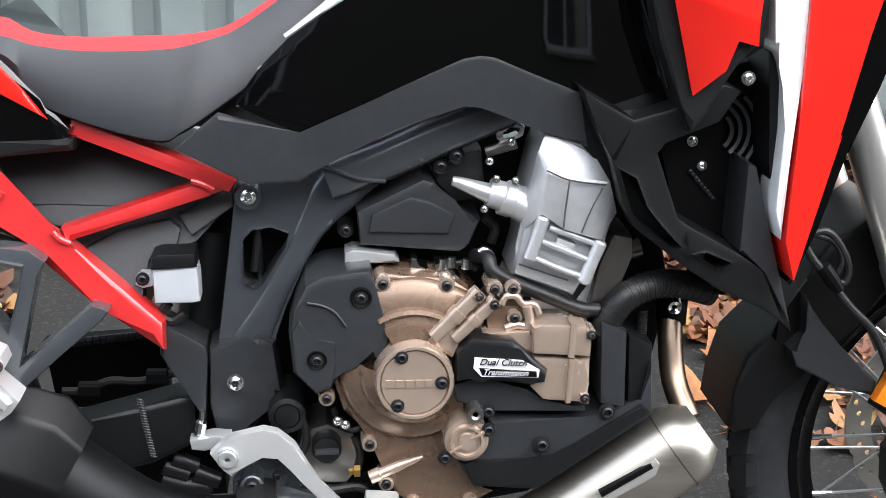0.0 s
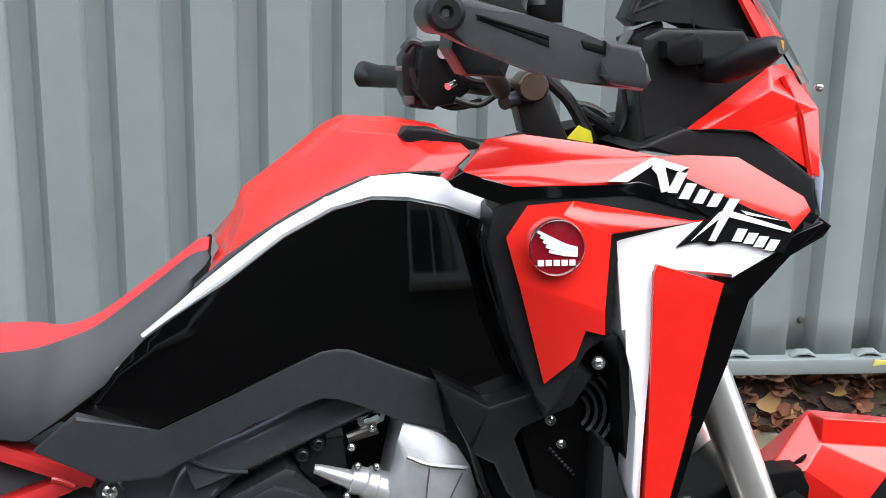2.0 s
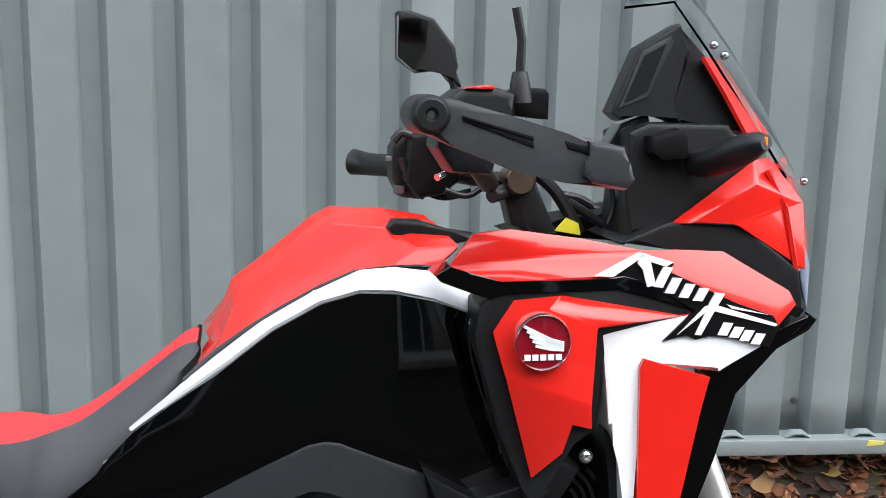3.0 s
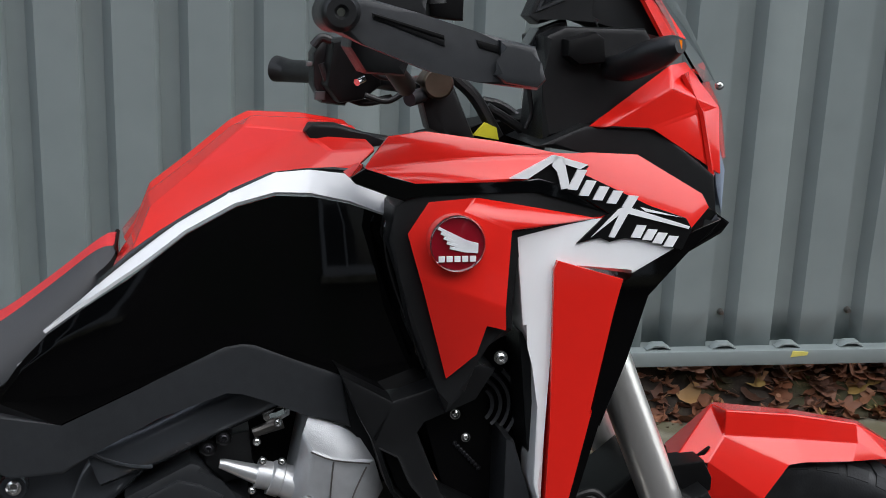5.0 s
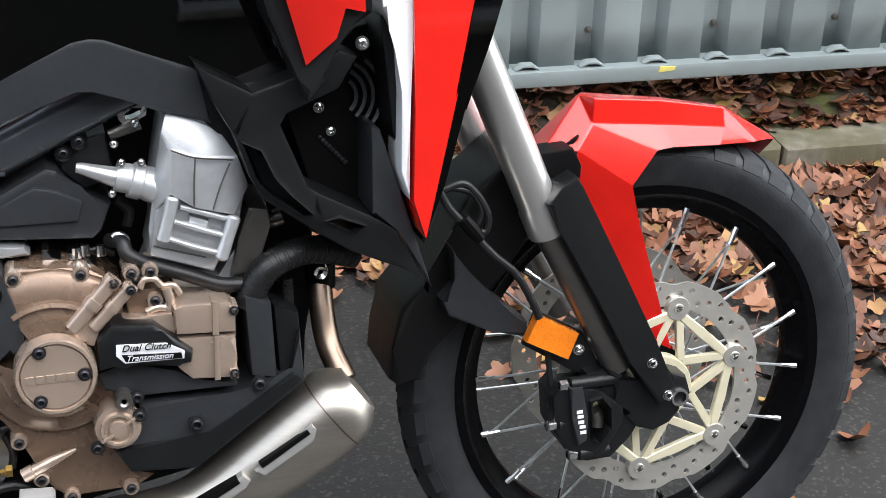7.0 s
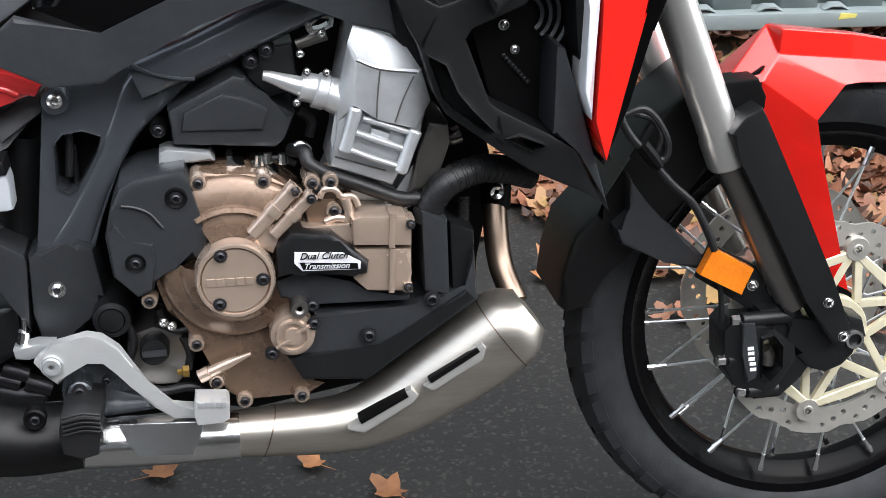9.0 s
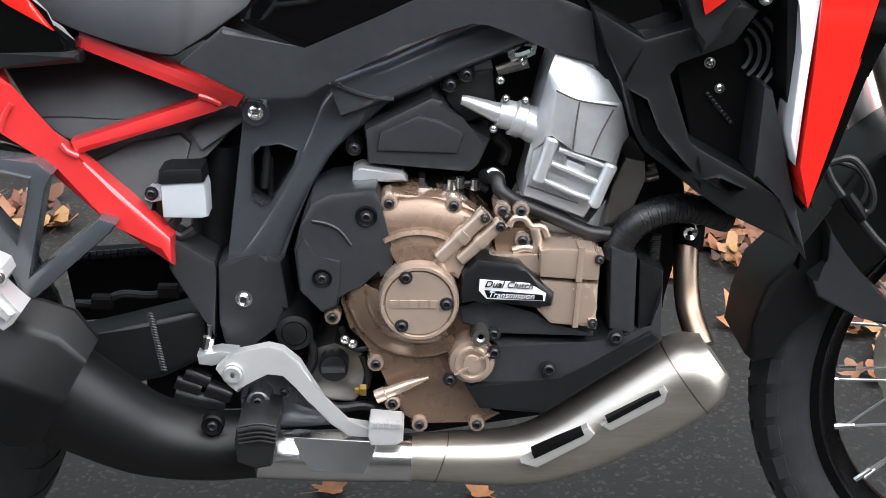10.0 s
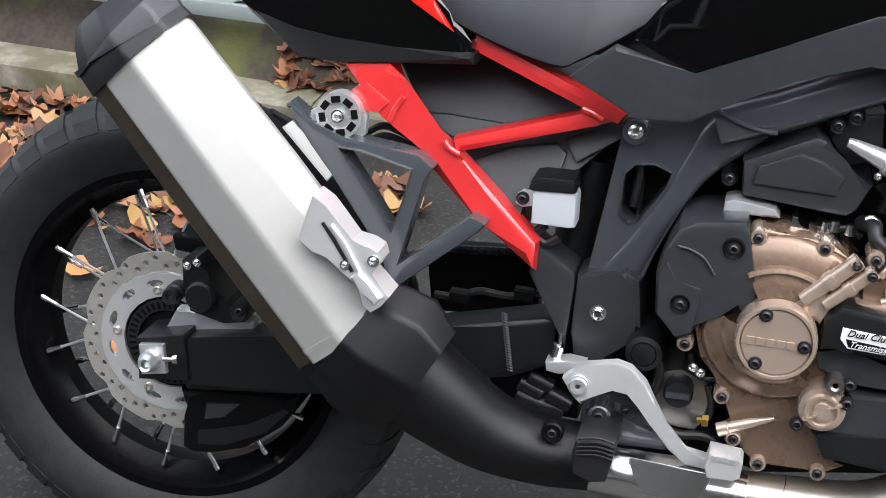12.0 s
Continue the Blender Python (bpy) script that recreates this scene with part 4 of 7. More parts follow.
for rim_line, slot_line in (([(0.908, 0.33), (0.984, 0.378), (0.993, 0.368), (0.987, 0.359), (0.927, 0.324)], [(0.922, 0.34), (0.979, 0.371)]), ([(0.999, 0.379), (1.069, 0.43), (1.075, 0.423), (1.071, 0.408), (1.011, 0.372)], [(1.006, 0.386), (1.065, 0.422)])):
    slot = plate("slot_frame", rim_line, -0.2405, -0.21, CAN, bike, 0.004)
    strut("slot", slot_line, 0.0065, -0.2425, -0.22, DARK, slot, 0.0015)
for px_, pz_, dx_, dz_, size in ((1.102, 0.422, 0.80, 0.60, 0.0500), (0.815, 0.3135, 0.95, -0.3, 0.0305)):
    q, d = Vector((px_, -0.19, pz_)), Vector((dx_, 0, dz_))
    part("collector_seam", loft_bm([q - d * 0.0009, q + d * 0.0009], [(size + 0.0012, size + 0.0006)] * 2, 32, 2.3), STEEL_TAN, bike)
part("header_pipe", loft_bm(spline([(1.112, -0.1, 0.594), (1.108, -0.12, 0.543), (1.111, -0.14, 0.491), (1.124, -0.17, 0.451)], 5), [0.0155] * 16, 20), STEEL_TAN, bike, "heat-tinted exhaust header pipe")
rod("header_flange", [(1.110, -0.11, 0.586), (1.111, -0.11, 0.554)], [0.020, 0.018], DARK, bike, 16)
lathe("flange_nut", [(0.003, -0.145), (0.008, -0.148), (0.011, -0.14), (0.011, -0.12)], 1.105, 0.585, CHROME, bike, 16)

# -- swing arm, axle, rear brake
plate("swingarm", [(0.036, 0.365), (0.058, 0.373), (0.162, 0.392), (0.398, 0.444), (0.513, 0.475), (0.531, 0.473), (0.533, 0.415), (0.479, 0.388), (0.404, 0.371), (0.257, 0.327), (0.054, 0.296), (0.041, 0.314)], -0.135, -0.08, PLASTIC, bike, 0.010, label="satin black swing arm with a weld bead")
for k in range(22):
    q = Vector([(0.465, -0.137, 0.473)][0]).lerp(Vector([(0.479, -0.137, 0.400)][0]), k / 21)
    part("weld_ripple", loft_bm([q + Vector((-0.004, 0, 0.0008)), q, q + Vector((0.004, 0, -0.0008))], [0.0008, 0.0022, 0.0008], 8), PLASTIC2, bike)
plate("axle_block", [(-0.015, 0.363), (0.052, 0.379), (0.059, 0.313), (-0.012, 0.304)], -0.142, -0.07, PLASTIC, bike, 0.006)
plate("axle_plate", [(-0.008, 0.358), (0.026, 0.363), (0.031, 0.323), (-0.004, 0.316)], -0.150, -0.13, ALU, bike, 0.002, label="square silver axle plate")
lathe("axle_nut", [(0.006, -0.170), (0.009, -0.172), (0.0125, -0.165), (0.0145, -0.160), (0.0145, -0.145)], 0.010, 0.340, ALU, bike, 12)
rod("chain_adjuster", [(0.026, -0.15, 0.343), (0.040, -0.15, 0.345), (0.041, -0.15, 0.345), (0.048, -0.15, 0.347)], [0.0035, 0.0035, 0.007, 0.007], CHROME, bike, 8)
cg = plate("chain_guard", [(0.025, 0.274), (0.069, 0.279), (0.198, 0.299), (0.190, 0.270), (0.168, 0.239), (0.122, 0.202), (0.074, 0.185), (0.045, 0.182), (0.030, 0.188), (0.044, 0.237)], -0.09, 0.0, DARK, bike, 0.01, label="black lower swing arm guard")
plate("guard_facet", [(0.065, 0.262), (0.115, 0.270), (0.091, 0.245), (0.062, 0.237)], -0.093, -0.08, PLASTIC2, cg, 0.003)
plate("guard_facet", [(0.053, 0.220), (0.125, 0.237), (0.172, 0.275), (0.184, 0.270), (0.150, 0.231), (0.094, 0.203), (0.053, 0.197)], -0.0925, -0.08, PLASTIC, cg, 0.004)
rc = lathe("rear_caliper", [(0.0001, -0.135), (0.018, -0.135), (0.021, -0.131), (0.022, -0.09)], 0.068, 0.429, PLASTIC, bike, 28, "black rear brake caliper")
plate("caliper_body", [(0.036, 0.471), (0.057, 0.478), (0.068, 0.458), (0.083, 0.445), (0.095, 0.420), (0.127, 0.411), (0.124, 0.398), (0.096, 0.392), (0.049, 0.402), (0.040, 0.438)], -0.12, -0.06, PLASTIC, rc, 0.006)
plate("caliper_bracket", [(0.007, 0.361), (0.025, 0.397), (0.076, 0.399), (0.134, 0.397), (0.132, 0.383)], -0.105, -0.085, ALU, rc, 0.004)
lathe("pin_boot", [(0.004, -0.125), (0.010, -0.126), (0.012, -0.118), (0.010, -0.112), (0.013, -0.108), (0.013, -0.09)], 0.023, 0.420, HOSE, rc, 18)
lathe("pin_boot", [(0.004, -0.125), (0.011, -0.126), (0.013, -0.118), (0.013, -0.09)], 0.118, 0.413, HOSE, rc, 18)
bolt(0.120, 0.416, -0.126, bike, 0.006)
for spot in [(0.045, 0.466), (0.058, 0.472)]:
    bolt(spot[0], spot[1], -0.122, bike, 0.0045, CHROME)
plate("rear_hugger", [(-0.002, 0.481), (0.068, 0.483), (0.109, 0.461), (0.077, 0.456), (0.003, 0.461)], -0.06, 0.06, DARK, bike, 0.004)
plate("chain_run", [(0.322, 0.486), (0.478, 0.497), (0.484, 0.400), (0.337, 0.393)], 0.04, 0.07, DARK, bike, 0.004, label="dark drive chain run")
for k in range(16):
    q = Vector([(0.337, 0.03, 0.486)][0]).lerp(Vector([(0.475, 0.03, 0.500)][0]), k / 15)
    part("chain_link", loft_bm([q + Vector((-0.004, 0, 0)), q + Vector((0.004, 0, 0))], [(0.006, 0.006)] * 2, 8), BOLT, bike)
tube("wiring", [(0.369, -0.1, 0.471), (0.398, -0.1, 0.472), (0.426, -0.1, 0.484), (0.463, -0.1, 0.483), (0.505, -0.1, 0.493)], 0.005, HOSE, bike, 6, 8)
for p_ in [(0.402, -0.1, 0.475), (0.483, -0.1, 0.490)]:
    part("connector", loft_bm([Vector(p_) + Vector((-0.012, -0.004, 0)), Vector(p_) + Vector((0.012, -0.004, 0))], [0.009, 0.009], 8, 4), DARK, bike)

# -- tail
tail = plate("tail_cowl", [(0.030, 0.919), (0.128, 0.824), (0.142, 0.812), (0.196, 0.766), (0.252, 0.768), (0.403, 0.781), (0.408, 0.807), (0.375, 0.839), (0.303, 0.920)], -0.172, 0.17, GLOSS, bike, 0.016, label="gloss black tail cowl")
plate("tail_red", [(0.267, 0.899), (0.325, 0.854), (0.334, 0.845), (0.382, 0.818), (0.357, 0.851), (0.299, 0.915)], -0.180, -0.14, RED, tail, 0.006)
plate("tail_lower", [(0.133, 0.823), (0.190, 0.795), (0.245, 0.788), (0.410, 0.797), (0.409, 0.782), (0.253, 0.767), (0.198, 0.766)], -0.174, -0.10, PLASTIC, tail, 0.008)

# -- seat
top = [(0.101, 0.1, 0.890), (0.200, 0.1, 0.926), (0.282, 0.1, 0.909), (0.322, 0.1, 0.881), (0.385, 0.1, 0.874), (0.485, 0.09, 0.878)] + [(0.529, 0.075, 0.876), (0.573, 0.065, 0.892), (0.638, 0.05, 0.938), (0.696, 0.035, 0.985), (0.715, 0.03, 0.992)]
mid = [(0.165, -0.12, 0.882), (0.255, -0.13, 0.909), (0.330, -0.145, 0.902), (0.367, -0.15, 0.894), (0.422, -0.15, 0.888), (0.508, -0.145, 0.890)] + [(0.553, -0.12, 0.897), (0.590, -0.105, 0.908), (0.647, -0.085, 0.946), (0.696, -0.065, 0.980), (0.714, -0.055, 0.982)]
low = [(0.172, -0.15, 0.870), (0.258, -0.15, 0.883), (0.331, -0.155, 0.877), (0.366, -0.16, 0.840), (0.421, -0.165, 0.815), (0.498, -0.165, 0.794)] + [(0.523, -0.16, 0.801), (0.560, -0.15, 0.823), (0.619, -0.13, 0.866), (0.680, -0.1, 0.927), (0.712, -0.06, 0.973)]
belly = [tuple(Vector(a).lerp(Vector(b), 0.5) + Vector((0, -0.012, 0))) for a, b in zip(mid, low)]
sheet("seat_side", [spline(r, 4) for r in (mid, belly, low)], SEAT, bike, 0.006, "grey-black vinyl seat side", 60)
ridge_line = [tuple(Vector(a).lerp(Vector(c), 0.4) + Vector((0, 0, 0.010))) for a, c in zip(mid, top)]
sheet("seat_top", [spline(r, 4) for r in (mid, ridge_line, top, [(x, y + 0.03, z - 0.05) for x, y, z in top])], SEAT_RED, bike, 0.006, "red vinyl seat top", 60)
tube("seat_piping", [(x, y - 0.003, z) for x, y, z in mid], 0.0018, SEAT, bike, 4, 6)
tube("seat_lip", [(x, y - 0.002, z) for x, y, z in low[2:]] + [mid[-1], top[-1]], 0.0032, DARK, bike, 5, 8)

# -- tank
PIN = material("grey_pinstripe", (0.30, 0.31, 0.32), 0.4)
TANK = {"A": (0.721, -0.06, 0.981), "B": (0.736, -0.05, 1.004), "C": (0.755, -0.05, 1.051), "D": (0.802, -0.05, 1.086), "E": (0.856, -0.05, 1.129), "F": (0.88, -0.05, 1.141), "G": (0.945, -0.05, 1.138), "H": (1.0, -0.05, 1.128), "I": (0.741, -0.085, 0.993), "K": (0.758, -0.085, 1.038), "L": (0.814, -0.088, 1.085), "M": (0.87, -0.085, 1.132), "N": (0.938, -0.1, 1.125), "P": (0.715, -0.17, 0.976), "Q": (0.738, -0.172, 0.996), "R": (0.792, -0.172, 1.033), "S": (0.849, -0.172, 1.065), "T": (0.887, -0.172, 1.081), "U": (0.938, -0.172, 1.087), "V": (0.986, -0.175, 1.086), "W": (0.965, -0.15, 1.105), "X": (1.014, -0.16, 1.109)}
TANK.update({k.lower(): (TANK[k][0] + 0.012, 0.0, TANK[k][2] - 0.012) for k in "ABCDEFGH"})
facets("tank_cover", TANK, ["ABIP", "BCKI", "CDLK", "DEML", "EFM", "FGNM", "GHXWN", "IKQP", "KLMNWUTSRQ", "WXVU", "abBA", "bcCB", "cdDC", "deED", "efFE", "fgGF", "ghHG"], RED, bike, 0.004, "glossy red tank cover", 0.003, True)
plate("knee_pad", [(0.937, 1.126), (0.946, 1.134), (0.976, 1.133), (1.013, 1.121), (1.044, 1.116), (1.034, 1.109), (0.988, 1.102), (0.961, 1.104), (0.949, 1.111)], -0.118, -0.07, PLASTIC, bike, 0.010, label="black rubber tank pad")
stripe_a = [(0.644, -0.175, 0.910), (0.684, -0.175, 0.942), (0.712, -0.175, 0.967), (0.747, -0.175, 0.994), (0.791, -0.175, 1.027), (0.849, -0.175, 1.060), (0.900, -0.175, 1.082), (0.938, -0.175, 1.085), (0.986, -0.175, 1.079), (1.041, -0.175, 1.047)]
stripe_b = [(0.644, -0.1945, 0.912), (0.684, -0.1945, 0.940), (0.716, -0.1945, 0.961), (0.753, -0.1945, 0.986), (0.800, -0.1945, 1.021), (0.854, -0.1945, 1.050), (0.898, -0.1945, 1.062), (0.936, -0.1945, 1.061), (0.980, -0.1945, 1.051), (1.027, -0.1945, 1.033)]
sheet("white_stripe", [stripe_a, stripe_b], WHITE, bike, 0.004, "white painted stripe")
sheet("stripe_lip", [[(0.703, -0.172, 0.963), (0.727, -0.172, 0.984), (0.741, -0.172, 0.996), (0.773, -0.172, 1.018), (0.811, -0.172, 1.041), (0.855, -0.172, 1.064), (0.894, -0.172, 1.080), (0.932, -0.172, 1.084), (0.964, -0.172, 1.085), (0.993, -0.172, 1.083)], [(0.703, -0.176, 0.960), (0.727, -0.176, 0.981), (0.741, -0.176, 0.993), (0.772, -0.176, 1.015), (0.810, -0.176, 1.038), (0.855, -0.176, 1.061), (0.893, -0.176, 1.078), (0.931, -0.176, 1.083), (0.964, -0.176, 1.083), (0.993, -0.176, 1.081)]], GLOSS, bike, 0.005)
panel_a = [(0.59, -0.1965, 0.842), (0.616, -0.1965, 0.88), (0.647, -0.1965, 0.912), (0.688, -0.1965, 0.941), (0.734, -0.1965, 0.97), (0.8, -0.1965, 1.02), (0.854, -0.1965, 1.049), (0.898, -0.1965, 1.061), (0.939, -0.1961, 1.059), (0.98, -0.192, 1.05), (1.03, -0.187, 1.032)]
panel_b = [(0.591, -0.1975, 0.84), (0.619, -0.1975, 0.872), (0.659, -0.1975, 0.902), (0.703, -0.1975, 0.928), (0.753, -0.1975, 0.957), (0.809, -0.1975, 0.994), (0.856, -0.1975, 1.018), (0.897, -0.1975, 1.03), (0.939, -0.1971, 1.029), (0.986, -0.1924, 1.015), (1.031, -0.1879, 0.982)]
panel_c = [(0.594, -0.198, 0.838), (0.633, -0.198, 0.838), (0.676, -0.198, 0.854), (0.72, -0.198, 0.875), (0.764, -0.198, 0.894), (0.811, -0.198, 0.91), (0.857, -0.198, 0.925), (0.9, -0.198, 0.924), (0.944, -0.1971, 0.909), (0.993, -0.1922, 0.895), (1.057, -0.1858, 0.873)]
panel_d = [(0.59, -0.196, 0.838), (0.659, -0.196, 0.807), (0.687, -0.196, 0.816), (0.731, -0.196, 0.835), (0.776, -0.196, 0.854), (0.82, -0.196, 0.874), (0.865, -0.196, 0.893), (0.916, -0.196, 0.872), (0.967, -0.1928, 0.848), (0.999, -0.1896, 0.831), (1.088, -0.1807, 0.838)]
sheet("tank_side", [panel_a, panel_b, panel_c, panel_d], GLOSS, bike, 0.005, "mirror-gloss black tank side", 12)
sheet("pinstripe", [[(0.613, -0.1995, 0.879), (0.678, -0.1995, 0.925), (0.747, -0.1995, 0.974), (0.797, -0.1995, 1.016), (0.834, -0.1995, 1.026), (0.880, -0.1995, 1.034)], [(0.615, -0.1995, 0.877), (0.680, -0.1995, 0.923), (0.748, -0.1995, 0.973), (0.798, -0.1995, 1.014), (0.834, -0.1995, 1.025), (0.880, -0.1995, 1.033)]], PIN, bike, 0.002)
tube("panel_seam", [(0.890, -0.1985, 1.037), (0.903, -0.1985, 0.992), (0.922, -0.1985, 0.946), (0.941, -0.1985, 0.891)], 0.0013, GLOSS, bike, 4, 6)
tube("panel_seam", [(0.897, -0.1985, 1.017), (0.913, -0.1985, 0.972), (0.931, -0.1985, 0.927)], 0.0011, GLOSS, bike, 4, 6)
tube("panel_edge", [(1.039, -0.222, 1.049), (1.020, -0.222, 1.031), (1.018, -0.222, 1.012), (1.027, -0.222, 0.967), (1.063, -0.222, 0.864)], 0.0035, GLOSS, bike, 6, 10, "gloss black raised edge")

# -- black lower cowl and radiator surround
cowl_a = [(0.569, 0.829), (0.659, 0.804), (0.758, 0.854), (0.838, 0.892), (0.857, 0.895), (0.873, 0.893), (0.97, 0.853), (0.981, 0.792), (0.929, 0.809), (0.884, 0.828), (0.859, 0.842), (0.839, 0.844), (0.764, 0.813), (0.686, 0.772), (0.658, 0.753), (0.601, 0.75), (0.522, 0.789)]
plate("cowl_joint", [(0.925, 0.868), (1.020, 0.828), (1.023, 0.77), (1.007, 0.751), (0.986, 0.781), (0.963, 0.809), (0.932, 0.835)], -0.198, -0.16, PLASTIC, bike, 0.003)
plate("frame_cover", [(0.53, 0.80), (0.545, 0.835), (0.585, 0.85), (0.635, 0.855), (0.69, 0.835), (0.65, 0.785)], -0.115, -0.03, PLASTIC2, bike, 0.003)
plate("side_cowl", cowl_a, -0.204, -0.188, PLASTIC2, bike, 0.005, label="matte black plastic side cowl")
cowl_b = [(0.965, 0.863), (1.024, 0.83), (1.078, 0.846), (1.123, 0.87), (1.143, 0.862), (1.12, 0.827), (1.061, 0.803), (1.053, 0.791), (1.08, 0.719), (1.092, 0.71), (1.151, 0.678), (1.181, 0.658), (1.21, 0.595), (1.183, 0.61), (1.127, 0.636), (1.092, 0.66), (1.03, 0.707), (1.016, 0.733), (1.001, 0.783), (0.984, 0.815)]
plate("radiator_surround", cowl_b, -0.235, -0.17, PLASTIC, bike, 0.006, holes=[[(1.098, 0.677), (1.113, 0.68), (1.143, 0.667), (1.13, 0.659)], [(1.009, 0.776), (1.029, 0.765), (1.043, 0.732), (1.059, 0.712), (1.084, 0.686), (1.074, 0.685), (1.039, 0.711), (1.026, 0.725)]], label="matte black radiator surround")
plate("radiator_blade", [(1.155, 0.781), (1.165, 0.777), (1.221, 0.582), (1.187, 0.657), (1.152, 0.679)], -0.236, -0.15, PLASTIC2, bike, 0.004)
# Backs the radiator recess; its near-black colour carries the shade in there.
plate("radiator_housing", [(1.068, 0.799), (1.156, 0.882), (1.215, 0.895), (1.238, 0.631), (1.130, 0.667), (1.094, 0.701)], -0.16, 0.16, DARK, bike, 0.006, label="black radiator housing, recess shade in its colour")
plate("shroud_inner", [(1.169, 0.905), (1.187, 0.906), (1.201, 0.877), (1.211, 0.713), (1.223, 0.640), (1.204, 0.687), (1.179, 0.773)], -0.235, -0.15, PLASTIC, bike, 0.004)
fan_x, fan_z = 1.130, 0.805
for r_, s_ in ((0.020, 100), (0.030, 110), (0.040, 110), (0.050, 100)):
    lathe("fan_guard", [(r_, -0.172), (r_ + 0.004, -0.174), (r_ + 0.0055, -0.170), (r_ + 0.004, -0.155), (r_, -0.155)], fan_x, fan_z, PLASTIC2, bike, 20, start=-50, sweep=s_)
bolt(1.148, 0.876, -0.238, bike, 0.006, CHROME)
bolt(1.122, 0.763, -0.165, bike, 0.0045, CHROME)
bolt(1.109, 0.792, -0.165, bike, 0.005, CHROME)
for k in range(9):
    q = Vector([(1.109, -0.165, 0.756)][0]).lerp(Vector([(1.138, -0.165, 0.724)][0]), k / 8)
    bolt(q.x, q.z, -0.164, bike, 0.0022, BOLT, "rivet")
plate("lower_bracket", [(1.015, 0.768), (1.032, 0.759), (1.040, 0.736), (1.070, 0.706), (1.092, 0.668), (1.047, 0.698), (1.032, 0.719)], -0.20, -0.12, PLASTIC, bike, 0.004)

# -- shrouds
plate("badge_panel_surround", [(1.022, 1.054), (1.040, 1.067), (1.059, 1.072), (1.166, 1.075), (1.211, 1.075), (1.266, 1.043), (1.256, 1.035), (1.157, 1.020), (1.156, 0.912), (1.123, 0.903), (1.103, 0.844), (1.080, 0.820), (1.070, 0.848), (1.041, 0.916), (1.029, 0.973), (1.015, 1.017)], -0.262, -0.17, PLASTIC, bike, 0.007, label="black shroud surround")
plate("shroud_trim", [(0.973, 1.087), (0.990, 1.097), (1.044, 1.077), (1.151, 1.080), (1.183, 1.084), (1.209, 1.076), (1.257, 1.045), (1.235, 1.053), (1.177, 1.072), (1.055, 1.069), (1.034, 1.060), (1.017, 1.066), (0.979, 1.080)], -0.266, -0.20, GLOSS, bike, 0.005)
BADGE_PANEL = {"a": (1.036, -0.27, 1.025), "b": (1.06, -0.264, 1.059), "d": (1.114, -0.263, 1.063), "e": (1.249, -0.263, 1.038), "f": (1.15, -0.277, 1.03), "n": (1.102, -0.272, 1.05), "g": (1.143, -0.281, 0.942), "k": (1.049, -0.276, 0.976), "h": (1.145, -0.275, 0.916), "o": (1.124, -0.272, 0.921), "p": (1.113, -0.27, 0.889), "j": (1.079, -0.268, 0.862)}
facets("shroud_panel", BADGE_PANEL, ["abdnfgk", "defn", "kghopj"], RED, bike, 0.012, "glossy red shroud panel", 0.003)
b_x, b_z = 1.087, 1.016
b_r = 0.0317
badge = lathe("badge", [(0.0001, -0.2905), (b_r * 0.9, -0.2895), (b_r * 0.9, -0.275)], b_x, b_z, BADGE_RED, bike, 48, "round dark red badge with a white wing")
lathe("badge_ring", [(b_r * 0.88, -0.289), (b_r * 0.94, -0.293), (b_r, -0.289), (b_r, -0.27), (b_r * 0.88, -0.27), (b_r * 0.88, -0.289)], b_x, b_z, CHROME, badge, 48)
for k in range(5):
    a = (b_x - b_r * (0.68 - 0.10 * k), b_z + b_r * (0.58 - 0.17 * k))
    strut("wing_feather", [a, (b_x + b_r * 0.25, b_z - b_r * (-0.10 + 0.08 * k)), (b_x + b_r * 0.70, b_z - b_r * (0.02 + 0.06 * k))], b_r * 0.105, -0.2925, -0.288, WHITE, badge, 0.0004)
for k in range(5):
    part("lettering_bar", box_bm(b_x + b_r * (-0.66 + 0.27 * k), b_x + b_r * (-0.45 + 0.27 * k), -0.2925, -0.288, b_z - b_r * 0.60, b_z - b_r * 0.40, 0.0004), WHITE, badge)
UPPER_SHROUD = {"A": (0.991, -0.243, 1.093), "B": (1.02, -0.243, 1.129), "C": (1.061, -0.242, 1.134), "D": (1.143, -0.241, 1.122), "E": (1.213, -0.241, 1.108), "P": (1.089, -0.243, 1.102), "Q": (1.204, -0.242, 1.105), "O": (1.039, -0.262, 1.079), "N": (1.151, -0.262, 1.083), "M": (1.184, -0.259, 1.082), "F": (1.247, -0.24, 1.109), "G": (1.302, -0.24, 1.106), "H": (1.375, -0.2535, 1.062), "I": (1.382, -0.258, 1.047), "J": (1.341, -0.2615, 1.001), "K": (1.251, -0.262, 1.036)}
st = facets("shroud_top", UPPER_SHROUD, ["ABCDEQP", "APQMNO", "QEFGHIJKM"], RED, bike, 0.02, "glossy red upper shroud", 0.003)
plate("decal_ground", [(1.172, 1.085), (1.205, 1.107), (1.239, 1.096), (1.229, 1.088), (1.276, 1.067), (1.312, 1.050), (1.353, 1.036), (1.361, 1.023), (1.347, 1.001), (1.326, 1.011), (1.264, 1.043), (1.209, 1.076)], -0.2655, -0.24, DARK, st, 0.001, label="dark grey decal")
plate("decal_ground", [(1.226, 1.010), (1.257, 1.039), (1.280, 1.053), (1.360, 1.024), (1.349, 1.000), (1.299, 1.013), (1.281, 1.016), (1.264, 1.011), (1.253, 1.017)], -0.2665, -0.25, DARK, st, 0.001)
